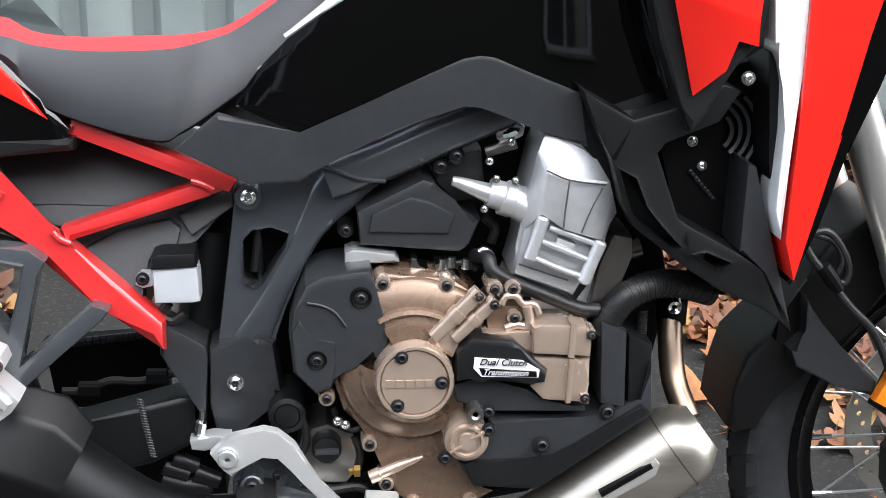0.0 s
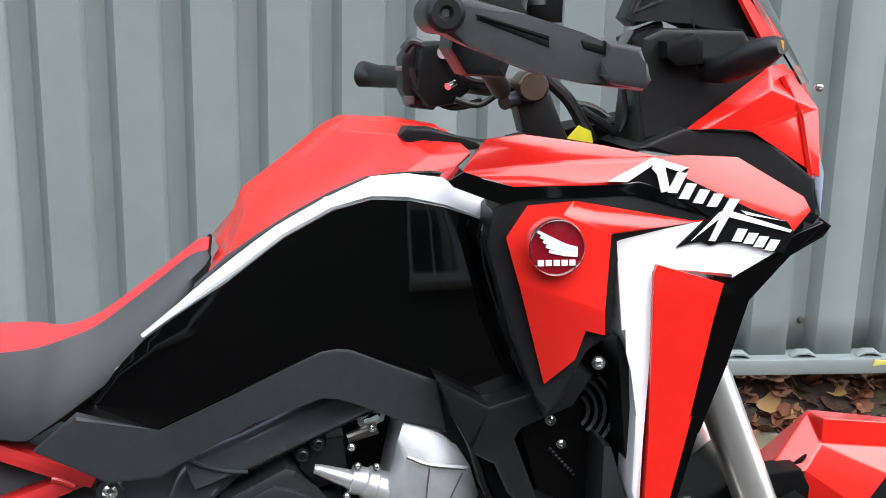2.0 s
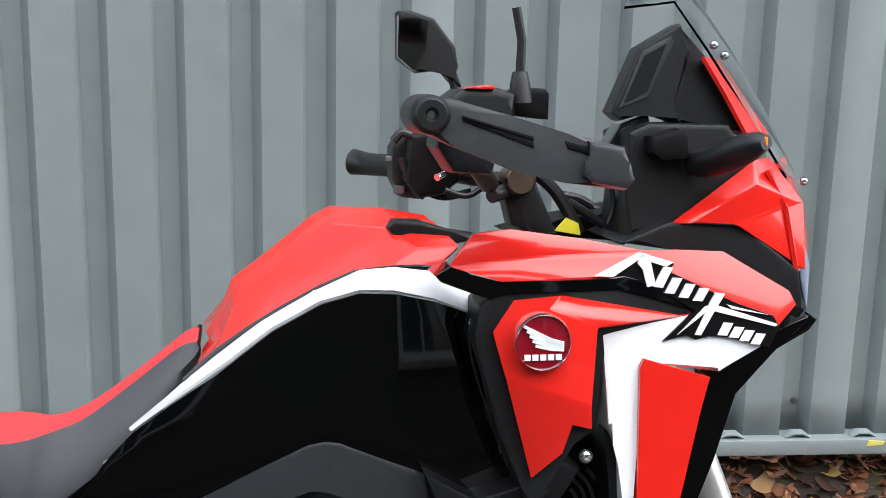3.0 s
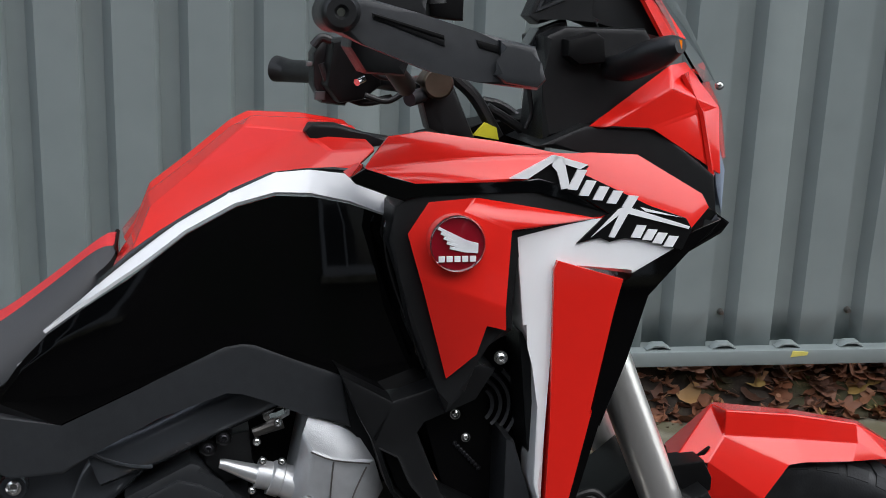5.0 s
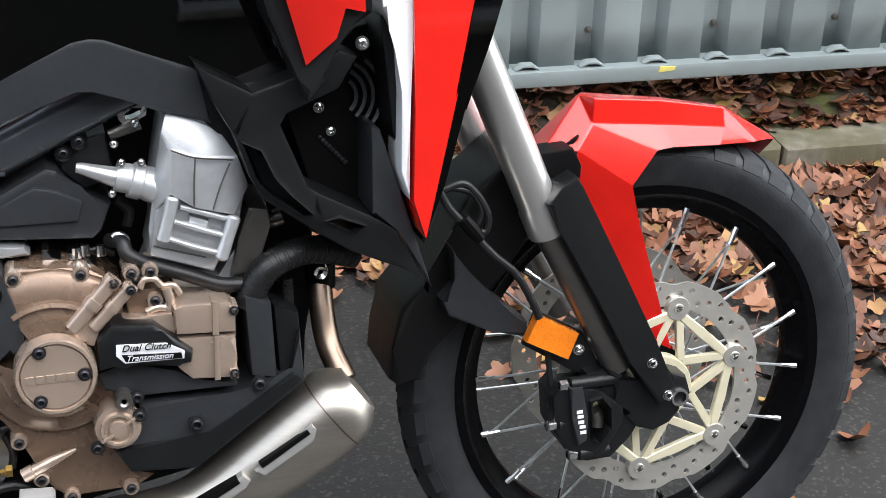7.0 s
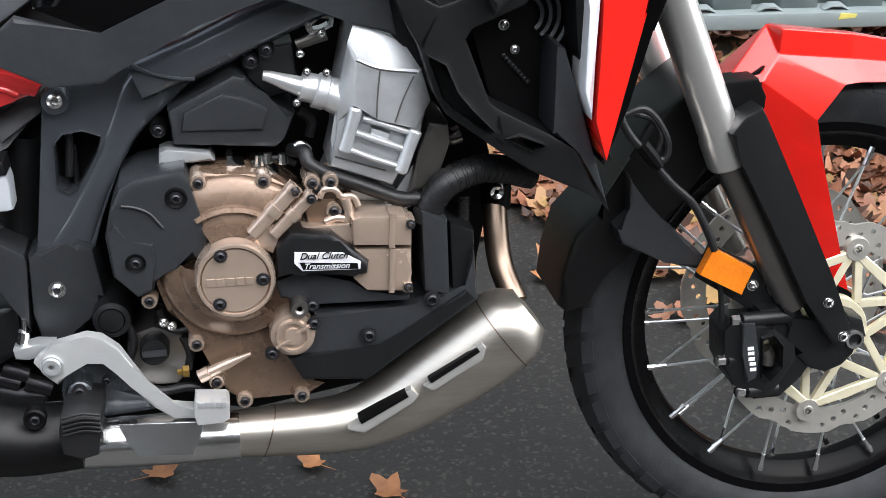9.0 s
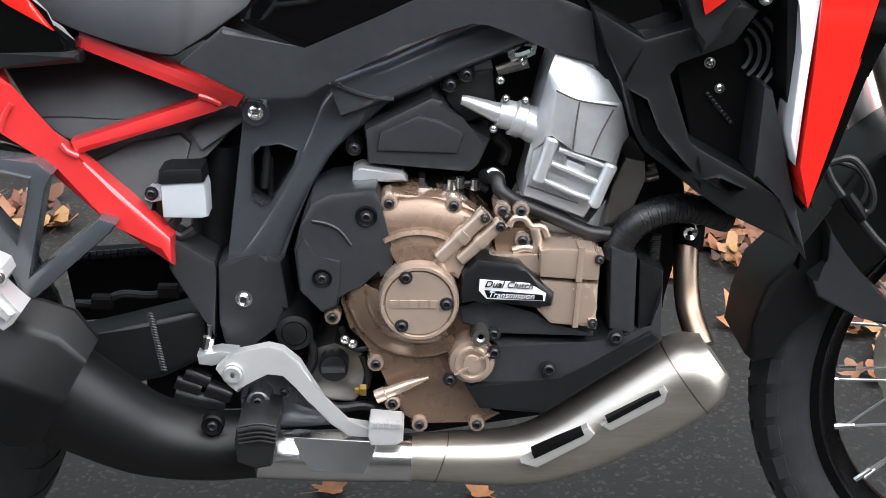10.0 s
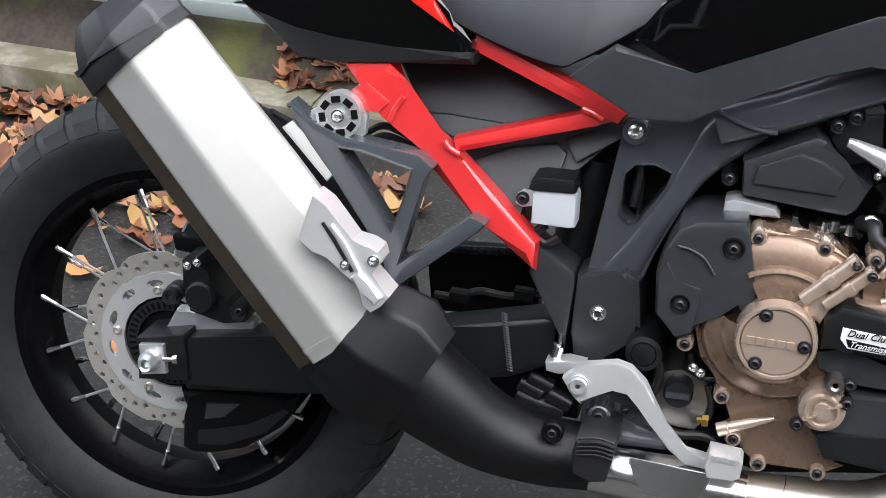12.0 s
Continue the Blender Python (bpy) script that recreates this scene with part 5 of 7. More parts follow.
STROKES = [[(1.149, 1.084), (1.198, 1.109), (1.206, 1.107), (1.169, 1.083)], [(1.199, 1.109), (1.209, 1.107), (1.217, 1.073), (1.207, 1.071), (1.202, 1.091), (1.196, 1.097)], [(1.206, 1.107), (1.237, 1.098), (1.228, 1.093), (1.210, 1.099)], [(1.298, 1.050), (1.348, 1.037), (1.304, 1.045)], [(1.242, 1.017), (1.273, 1.048), (1.282, 1.051), (1.357, 1.027), (1.355, 1.024), (1.284, 1.043), (1.269, 1.016), (1.262, 1.017), (1.274, 1.042)]]
for bar in ([(1.220, 1.071), (1.230, 1.093)], [(1.233, 1.064), (1.241, 1.081)], [(1.249, 1.059), (1.256, 1.074)], [(1.265, 1.055), (1.272, 1.069)], [(1.283, 1.050), (1.290, 1.063)], [(1.294, 1.016), (1.300, 1.030)], [(1.307, 1.013), (1.313, 1.025)], [(1.319, 1.009), (1.325, 1.021)], [(1.332, 1.005), (1.338, 1.017)]):
    (x0, z0), (x1, z1) = bar
    STROKES.append([(x0 - 0.006, z0), (x0 + 0.005, z0 - 0.001), (x1 + 0.006, z1 - 0.001), (x1 - 0.005, z1)])
for shape in STROKES:
    plate("decal_stroke", shape, -0.2685, -0.262, WHITE, st, 0.0002)
plate("shroud_front_white", [(1.158, 1.019), (1.216, 1.031), (1.268, 1.041), (1.362, 1.024), (1.348, 1.004), (1.292, 0.973), (1.204, 0.993), (1.199, 0.969), (1.198, 0.867), (1.193, 0.788)] + [(1.191, 0.699), (1.181, 0.733), (1.185, 0.822), (1.183, 0.872), (1.177, 0.895), (1.166, 0.918)], -0.263, -0.20, WHITE, bike, 0.005, label="white painted shroud blade")
plate("shroud_front_red", [(1.200, 0.982), (1.204, 0.992), (1.280, 0.969), (1.269, 0.929), (1.242, 0.811)] + [(1.247, 0.819), (1.206, 0.654), (1.193, 0.700), (1.198, 0.803)], -0.270, -0.21, RED, bike, 0.005, label="red shroud blade")
plate("shroud_front_edge", [(1.279, 0.961), (1.295, 0.972), (1.311, 0.990), (1.366, 1.021), (1.397, 1.034), (1.393, 1.027), (1.360, 0.998), (1.312, 0.948), (1.289, 0.874), (1.259, 0.797)] + [(1.269, 0.840), (1.232, 0.712), (1.206, 0.646), (1.249, 0.815)], -0.260, -0.18, GLOSS, bike, 0.005, label="gloss black shroud edge")
plate("shroud_nose", [(1.362, 0.993), (1.377, 1.016), (1.395, 1.040), (1.412, 1.028), (1.402, 1.015)], -0.25, -0.10, GLOSS, bike, 0.005)

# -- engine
# Fill behind the engine parts; shade of the gaps is painted in near-black.
plate("engine_core", [(0.531, 0.654), (0.581, 0.708), (0.690, 0.754), (0.824, 0.786), (0.932, 0.804), (1.083, 0.747), (1.112, 0.611), (1.096, 0.538), (1.092, 0.416), (0.947, 0.311), (0.800, 0.285), (0.585, 0.325), (0.524, 0.466)], -0.07, 0.12, DARK, bike, 0.01, label="crankcase and airbox core, gap shade in its black colour")
cover = plate("clutch_cover", [(0.741, 0.635), (0.754, 0.644), (0.804, 0.639), (0.830, 0.638), (0.850, 0.623), (0.868, 0.604), (0.867, 0.570), (0.860, 0.479), (0.833, 0.452), (0.829, 0.423), (0.856, 0.404), (0.869, 0.377), (0.889, 0.374), (0.865, 0.360), (0.788, 0.358), (0.769, 0.370), (0.759, 0.390), (0.742, 0.445), (0.706, 0.478), (0.695, 0.513), (0.702, 0.547), (0.738, 0.567)], -0.195, -0.10, BRONZE, bike, 0.010, label="bronze engine clutch cover")
c_x, c_z = 0.786, 0.529
c_r = 0.0453
dome = [(1.00, -0.226), (1.24, -0.221), (1.36, -0.213), (1.72, -0.208), (1.86, -0.200), (1.98, -0.186), (2.03, -0.16)]
lathe("cover_dome", [(r_ * c_r, y_) for r_, y_ in dome], c_x, c_z, BRONZE, cover, 40, start=168, sweep=140)
hump = [(1.02, -0.222), (1.34, -0.220), (1.37, -0.213), (1.58, -0.210), (1.61, -0.2165), (1.72, -0.2145), (1.76, -0.208), (2.28, -0.202), (2.44, -0.194), (2.55, -0.178), (2.57, -0.15)]
lathe("cover_hump", [(r_ * c_r, y_) for r_, y_ in hump], c_x, c_z, BRONZE, cover, 28, start=56, sweep=66)
cap = lathe("clutch_cap", [(0.0001, -0.241), (0.83 * c_r, -0.241), (0.85 * c_r, -0.2385), (0.88 * c_r, -0.243), (0.95 * c_r, -0.243), (c_r, -0.239), (1.02 * c_r, -0.19)], c_x, c_z, BRONZE_LIGHT, bike, 56, "round pale bronze clutch cap with raised bars")
for k in range(5):
    part("lettering_bar", box_bm(c_x + c_r * (-0.72 + 0.245 * k), c_x + c_r * (-0.53 + 0.245 * k), -0.2425, -0.240, c_z - 0.004 - 0.0015, c_z - 0.004 + 0.0075, 0.0005), BRONZE_LIGHT, cap)
for p in [(0.771, 0.560), (0.817, 0.529), (0.767, 0.502)]:
    bolt(p[0], p[1], -0.244, bike, 0.0058, BOLT)
for p in [(0.751, 0.634), (0.824, 0.632), (0.737, 0.438), (0.757, 0.388), (0.789, 0.361), (0.857, 0.362), (0.687, 0.496)]:
    lathe("cover_boss", [(0.006, -0.203), (0.0085, -0.203), (0.010, -0.200), (0.0105, -0.16)], p[0], p[1], BRONZE_LIGHT, cover, 18)
    bolt(p[0], p[1], -0.2035, bike, 0.0055)
for p in [(0.884, 0.623), (0.908, 0.588)]:
    bolt(p[0], p[1], -0.205, bike, 0.0055)
for line, r_ in (([(0.808, -0.222, 0.577), (0.834, -0.222, 0.604), (0.86, -0.222, 0.631)], 0.0088), ([(0.832, -0.222, 0.575), (0.855, -0.222, 0.598), (0.878, -0.222, 0.621)], 0.0078)):
    a, b, c = [Vector(p) for p in line]
    tube_ob = rod("oil_passage", [a, b, c - (c - b) * 0.25, c - (c - b) * 0.24, c], [r_ * 0.95, r_, r_, r_ * 1.14, r_ * 1.14], BRONZE_LIGHT, bike, 18, "pale bronze oil passage", 2.6)
    rod("passage_collar", [b - (c - b) * 0.16, b - (c - b) * 0.15, b + (c - b) * 0.15, b + (c - b) * 0.16], [r_ * 1.02, r_ * 1.18, r_ * 1.18, r_ * 1.02], BRONZE_LIGHT, tube_ob, 18, "", 2.6)
    bolt(c.x - 0.002, c.z - 0.004, -0.2325, tube_ob, 0.0042)
plate("passage_neck", [(0.797, 0.572), (0.817, 0.587), (0.836, 0.588), (0.839, 0.568), (0.831, 0.549), (0.818, 0.559)], -0.224, -0.17, BRONZE_LIGHT, bike, 0.009, label="pale bronze passage neck")
act = plate("actuator_housing", [(0.922, 0.553), (0.99, 0.549), (0.989, 0.521), (0.987, 0.495), (0.936, 0.499), (0.92, 0.516)], -0.226, -0.12, BRONZE_LIGHT, bike, 0.007, label="pale bronze actuator housing")
plate("actuator_top", [(0.921, 0.589), (0.933, 0.592), (0.983, 0.59), (0.991, 0.583), (0.99, 0.552), (0.921, 0.556)], -0.229, -0.12, BRONZE_LIGHT, act, 0.008)
for rib in ([(0.964, 0.594), (0.972, 0.594), (0.97, 0.552), (0.962, 0.553)], [(0.964, 0.552), (0.971, 0.551), (0.968, 0.497), (0.961, 0.497)], [(0.983, 0.586), (0.993, 0.585), (0.992, 0.574), (0.982, 0.575)], [(0.979, 0.508), (0.989, 0.507), (0.989, 0.496), (0.979, 0.497)]):
    plate("housing_rib", rib, -0.2315, -0.20, BRONZE_LIGHT, act, 0.0025)
plate("housing_shelf", [(0.865, 0.579), (0.92, 0.58), (0.924, 0.562), (0.921, 0.554), (0.913, 0.558), (0.87, 0.573)], -0.216, -0.12, BRONZE_LIGHT, bike, 0.005)
plate("housing_step", [(0.884, 0.607), (0.926, 0.607), (0.931, 0.585), (0.922, 0.576), (0.872, 0.577), (0.87, 0.595)], -0.200, -0.10, BRONZE, bike, 0.006)
for line, r_ in (([(0.887, -0.205, 0.61), (0.892, -0.205, 0.619), (0.904, -0.205, 0.619), (0.912, -0.205, 0.61), (0.925, -0.205, 0.609), (0.931, -0.205, 0.598)], 0.0042), ([(0.892, -0.206, 0.581), (0.905, -0.206, 0.585), (0.916, -0.206, 0.584), (0.924, -0.206, 0.592)], 0.005), ([(0.916, -0.207, 0.608), (0.92, -0.207, 0.592), (0.918, -0.207, 0.58)], 0.006)):
    tube("oil_pipe", line, r_, BRONZE_LIGHT, bike, 5, 12)
for px_, pz_ in [(0.903, 0.593), (0.9, 0.628), (0.879, 0.628)]:
    lathe("cover_boss", [(0.006, -0.206), (0.0088, -0.206), (0.0100, -0.203), (0.0105, -0.16)], px_, pz_, BRONZE_LIGHT, bike, 18)
    bolt(px_, pz_, -0.2065, bike, 0.0055)
for p in [(0.988, 0.58), (0.984, 0.503)]:
    bolt(p[0], p[1], -0.2325, bike, 0.0042)
dct = plate("transmission_cover", [(0.834, 0.562), (0.85, 0.58), (0.897, 0.576), (0.906, 0.567), (0.939, 0.539), (0.937, 0.524), (0.923, 0.523), (0.874, 0.527), (0.866, 0.535), (0.849, 0.531), (0.833, 0.525)], -0.236, -0.15, PLASTIC, bike, 0.008, label="black plastic transmission cover with a silver label")
plate("label_plate", [(0.854, 0.557), (0.909, 0.553), (0.929, 0.541), (0.928, 0.532), (0.862, 0.534), (0.853, 0.544)], -0.2385, -0.23, SILVER, dct, 0.001, label="silver label with slanted words")
plate("label_band", [(0.859, 0.545), (0.925, 0.54), (0.926, 0.533), (0.863, 0.536)], -0.2393, -0.23, DARK, dct, 0.0003)
for word, px_, size in (("Dual Clutch", [(0.859, 0.549)], 0.0112), ("Transmission", [(0.863, 0.537)], 0.0098)):
    cu = bpy.data.curves.new("lettering", "FONT")
    cu.body, cu.size, cu.shear, cu.extrude = word, size, 0.35, 0.0006
    raw = bpy.data.objects.new("raw_lettering", cu)
    scene.collection.objects.link(raw)
    bpy.context.view_layer.update()
    me = bpy.data.meshes.new_from_object(raw.evaluated_get(bpy.context.evaluated_depsgraph_get()))
    bpy.data.objects.remove(raw)
    me.materials.clear()
    me.materials.append(DARK if word[0] == "D" else SILVER)
    tx = new("lettering", me)
    tx.parent = dct
    tx.matrix_basis = pose(px_[0][0], -0.2397, px_[0][1], 90, 2, 0)
plate("cover_lower", [(0.831, 0.516), (0.85, 0.522), (0.867, 0.525), (0.877, 0.518), (0.922, 0.512), (0.934, 0.494), (0.988, 0.488), (0.988, 0.481), (0.877, 0.483), (0.864, 0.491), (0.837, 0.494)], -0.216, -0.12, PLASTIC2, bike, 0.006)
guard = plate("engine_guard", [(0.874, 0.474), (0.985, 0.469), (1.025, 0.483), (1.054, 0.491), (1.064, 0.540), (1.068, 0.476), (0.935, 0.383), (0.858, 0.389), (0.841, 0.419), (0.865, 0.426), (0.876, 0.447)], -0.218, -0.10, PLASTIC2, bike, 0.006, label="matte black engine guard")
plate("guard_fold", [(0.858, 0.424), (0.951, 0.427), (1.053, 0.491), (1.064, 0.480), (0.934, 0.387), (0.858, 0.393), (0.846, 0.420)], -0.2225, -0.15, PLASTIC, guard, 0.004)
bolt(1.013, 0.482, -0.222, bike, 0.0075)
bolt(0.937, 0.443, -0.2245, bike, 0.0075)
plate("side_box", [(1.003, 0.588), (1.034, 0.577), (1.036, 0.483), (1.006, 0.489)], -0.212, -0.10, PLASTIC2, bike, 0.005, label="black plastic side box")
plate("side_box", [(1.037, 0.572), (1.066, 0.560), (1.068, 0.501), (1.040, 0.484)], -0.206, -0.10, PLASTIC, bike, 0.005)
p_x, p_z = 0.848, 0.453
pump = lathe("pump_cover", [(0.0001, -0.236), (0.010, -0.236), (0.0105, -0.232), (0.016, -0.232), (0.0165, -0.236), (0.0195, -0.236), (0.0205, -0.230), (0.0255, -0.229), (0.027, -0.224), (0.0275, -0.17)], p_x, p_z, BRONZE_LIGHT, bike, 40, "round pale bronze pump cover")
strut("pump_rib", [(p_x + 0.004, p_z + 0.004), (p_x + 0.020, p_z + 0.012)], 0.003, -0.237, -0.225, BRONZE_LIGHT, pump, 0.0006)
strut("pump_rib", [(p_x - 0.004, p_z - 0.004), (p_x - 0.020, p_z - 0.013)], 0.003, -0.237, -0.225, BRONZE_LIGHT, pump, 0.0006)
for p in [(0.873, 0.466), (0.823, 0.432), (0.872, 0.489)]:
    bolt(p[0], p[1], -0.232, bike, 0.0062)
lathe("round_plug", [(0.003, -0.236), (0.0055, -0.238), (0.0095, -0.238), (0.0105, -0.233), (0.0105, -0.18)], 0.857, 0.487, FORK_DARK, bike, 24)
rod("drain_spout", [(0.738, -0.21, 0.400), (0.749, -0.21, 0.405), (0.750, -0.21, 0.405), (0.773, -0.21, 0.415), (0.799, -0.21, 0.425)], [0.0085, 0.0085, 0.007, 0.006, 0.002], BRONZE_LIGHT, bike, 14)
rod("brass_fitting", [(0.713, -0.2, 0.403), (0.718, -0.2, 0.404), (0.719, -0.2, 0.404), (0.726, -0.2, 0.404)], [0.004, 0.004, 0.0075, 0.0075], BRASS, bike, 6)
sc = plate("sprocket_cover", [(0.644, 0.579), (0.652, 0.608), (0.663, 0.636), (0.683, 0.647), (0.737, 0.654), (0.741, 0.639), (0.751, 0.601), (0.759, 0.57), (0.756, 0.558), (0.744, 0.547), (0.717, 0.547), (0.7, 0.541), (0.693, 0.51), (0.675, 0.503), (0.649, 0.53)], -0.213, -0.10, PLASTIC2, bike, 0.010, label="black plastic sprocket cover")
plate("cover_step", [(0.648, 0.581), (0.656, 0.596), (0.668, 0.574), (0.697, 0.569), (0.697, 0.544), (0.692, 0.516), (0.675, 0.508), (0.652, 0.533)], -0.2155, -0.18, PLASTIC2, sc, 0.0015)
tube("cover_fold", [(0.665, -0.2145, 0.616), (0.681, -0.2145, 0.613), (0.696, -0.2145, 0.605), (0.709, -0.2145, 0.588)], 0.0016, PLASTIC2, sc, 5, 8)
for p in [(0.726, 0.622), (0.676, 0.548)]:
    lathe("bolt_seat", [(0.007, -0.2155), (0.011, -0.217), (0.0125, -0.214), (0.0125, -0.20)], p[0], p[1], DARK, sc, 20)
    bolt(p[0], p[1], -0.217, bike, 0.006)
lathe("pivot_cap", [(0.0001, -0.182), (0.014, -0.182), (0.0148, -0.179), (0.0155, -0.182), (0.0215, -0.180), (0.0225, -0.175), (0.0225, -0.10)], 0.641, 0.467, PLASTIC, bike, 36, "round black pivot cap")
fc = lathe("oil_filler_cap", [(0.0001, -0.186), (0.0155, -0.186), (0.0175, -0.182), (0.0175, -0.12)], 0.687, 0.424, PLASTIC, bike, 28, "black oil filler cap")
f_x, f_z = 0.687, 0.424
strut("cap_grip", [(f_x - 0.014, f_z), (f_x + 0.014, f_z + 0.001)], 0.006, -0.192, -0.184, PLASTIC2, fc, 0.001)
plate("filler_neck", [(0.656, 0.438), (0.687, 0.448), (0.720, 0.435), (0.732, 0.398), (0.711, 0.369), (0.663, 0.371), (0.651, 0.401)], -0.16, -0.08, FORK_DARK, bike, 0.008, label="grey cast filler neck")
plate("side_stand_mass", [(0.614, 0.371), (0.745, 0.378), (0.750, 0.324), (0.618, 0.318)], -0.14, -0.06, DARK, bike, 0.01)
plate("peg_bracket", [(0.575, 0.379), (0.597, 0.391), (0.613, 0.378), (0.677, 0.368), (0.683, 0.345), (0.615, 0.340), (0.575, 0.349)], -0.175, -0.10, FRAME, bike, 0.006, label="black footrest bracket")

# -- cylinder head
HEAD = {"A": (0.934, -0.198, 0.811), "B": (0.989, -0.197, 0.782), "C": (1.003, -0.206, 0.751), "D": (0.959, -0.208, 0.756), "E": (0.935, -0.206, 0.766), "F": (0.925, -0.196, 0.784), "G": (0.929, -0.21, 0.718), "H": (0.955, -0.212, 0.7), "I": (0.977, -0.211, 0.693), "J": (0.998, -0.209, 0.687), "K": (1.019, -0.19, 0.714), "M": (0.911, -0.186, 0.714), "N": (0.912, -0.19, 0.696)}
head = plate("cylinder_head", [(0.935, 0.807), (0.989, 0.779), (1.005, 0.744), (1.018, 0.713), (1.002, 0.679), (0.994, 0.649), (0.974, 0.612), (0.901, 0.637), (0.91, 0.672), (0.912, 0.714), (0.926, 0.781)], -0.184, -0.09, CAST, bike, 0.006, label="cast aluminium cylinder head with ribs")
facets("head_cover", HEAD, ["ABCDEF", "EDHG", "DCIH", "CKJI", "FEGNM"], CAST, head, 0.010, "", 0.003)
plate("head_base", [(0.912, 0.695), (0.931, 0.711), (1.0, 0.68), (0.991, 0.652), (0.971, 0.618), (0.902, 0.643)], -0.194, -0.17, CAST, head, 0.004)
for line in ([(0.933, -0.2115, 0.768), (0.959, -0.2115, 0.757), (1.001, -0.2115, 0.751)], [(0.959, -0.2135, 0.756), (0.956, -0.2135, 0.73), (0.954, -0.2135, 0.702)], [(0.997, -0.2125, 0.748), (0.985, -0.2125, 0.723), (0.975, -0.2125, 0.696)], [(0.935, -0.189, 0.808), (0.988, -0.189, 0.78)], [(0.907, -0.1955, 0.655), (0.933, -0.1955, 0.646), (0.965, -0.1955, 0.635)]):
    tube("head_seam", line, 0.0010, FORK_DARK, head, 3, 6)
for line in ([(0.932, -0.208, 0.714), (0.924, -0.208, 0.688), (0.916, -0.208, 0.663)], [(0.999, -0.208, 0.685), (0.99, -0.208, 0.662), (0.98, -0.208, 0.635)]):
    a, b, c = [Vector(p) for p in line]
    rod("head_pillar", [a, a.lerp(b, 0.1), b, c.lerp(b, 0.1), c], [0.0055, 0.0078, 0.0074, 0.0078, 0.0055], CAST, head, 18)
for line in ([(0.939, -0.205, 0.701), (0.965, -0.205, 0.692), (0.993, -0.205, 0.681)], [(0.931, -0.206, 0.685), (0.958, -0.206, 0.674), (0.985, -0.206, 0.663)], [(0.924, -0.206, 0.665), (0.951, -0.206, 0.653), (0.978, -0.206, 0.643)]):
    rod("head_bar", line, [(0.005, 0.0034), (0.006, 0.0040), (0.005, 0.0034)], CAST, head, 12, "", 2.4)
plate("head_window", [(0.949, 0.689), (0.97, 0.681), (0.967, 0.672), (0.947, 0.68)], -0.2045, -0.18, CAST, head, 0.003)
plate("cylinder_block", [(0.902, 0.630), (0.983, 0.595), (1.028, 0.683), (1.042, 0.682), (1.035, 0.642), (1.003, 0.580), (0.976, 0.574), (0.893, 0.611)], -0.168, -0.09, CAST, bike, 0.006)
plate("head_side", [(1.018, 0.686), (1.041, 0.682), (1.043, 0.659), (1.026, 0.611), (0.993, 0.601), (1.005, 0.649)], -0.182, -0.05, FORK_DARK, head, 0.006)
noz = rod("thermostat_spout", [(0.831, -0.17, 0.747), (0.836, -0.17, 0.746), (0.871, -0.17, 0.733), (0.874, -0.17, 0.732)], [0.0055, 0.0065, 0.0115, 0.0125], ALU, bike, 20, "silver tapered spout")
rod("spout_flange", [(0.873, -0.17, 0.733), (0.889, -0.17, 0.729), (0.890, -0.17, 0.728), (0.901, -0.17, 0.724), (0.902, -0.17, 0.724), (0.919, -0.17, 0.717)], [0.017, 0.017, 0.021, 0.021, 0.019, 0.022], CAST, noz, 20)
for p in [(0.880, 0.752), (0.902, 0.750), (0.867, 0.717)]:
    bolt(p[0], p[1], -0.185, bike, 0.0035, CHROME)
plate("silver_clip", [(0.882, 0.800), (0.890, 0.807), (0.905, 0.812), (0.916, 0.806), (0.914, 0.795), (0.902, 0.789), (0.887, 0.787), (0.883, 0.792)], -0.15, -0.13, CHROME, bike, 0.003, holes=[[(0.890, 0.798), (0.899, 0.805), (0.909, 0.804), (0.908, 0.798), (0.899, 0.794), (0.891, 0.793)]], label="bright steel clip")
rod("linkage", [(0.871, -0.15, 0.776), (0.892, -0.15, 0.783), (0.906, -0.15, 0.787)], [0.006, 0.007, 0.007], FORK_DARK, bike, 10)
for p in [(0.900, 0.789), (0.875, 0.767)]:
    bolt(p[0], p[1], -0.158, bike, 0.0038, CHROME)

# -- airbox, clips, hoses
air = plate("airbox_cover", [(0.722, 0.710), (0.798, 0.748), (0.811, 0.744), (0.828, 0.719), (0.866, 0.700), (0.853, 0.669), (0.842, 0.660), (0.726, 0.669)], -0.165, 0.05, PLASTIC2, bike, 0.008, label="matte black airbox cover")
plate("cover_panel", [(0.736, 0.686), (0.740, 0.708), (0.783, 0.728), (0.808, 0.722), (0.835, 0.707), (0.828, 0.684)], -0.170, -0.15, PLASTIC2, air, 0.004)
plate("engine_cap", [(0.808, 0.753), (0.835, 0.772), (0.867, 0.778), (0.873, 0.725), (0.834, 0.713), (0.816, 0.740)], -0.145, 0.0, PLASTIC, bike, 0.006)
for p in [(0.819, 0.761), (0.837, 0.773), (0.710, 0.686)]:
    lathe("grommet", [(0.004, -0.155), (0.009, -0.157), (0.010, -0.15), (0.010, -0.10)], p[0], p[1], DARK, bike, 16)
    bolt(p[0], p[1], -0.157, bike, 0.005)
plate("silver_bracket", [(0.709, 0.662), (0.719, 0.666), (0.766, 0.660), (0.772, 0.650), (0.721, 0.652), (0.708, 0.648)], -0.17, -0.13, ALU, bike, 0.003, label="folded silver bracket")
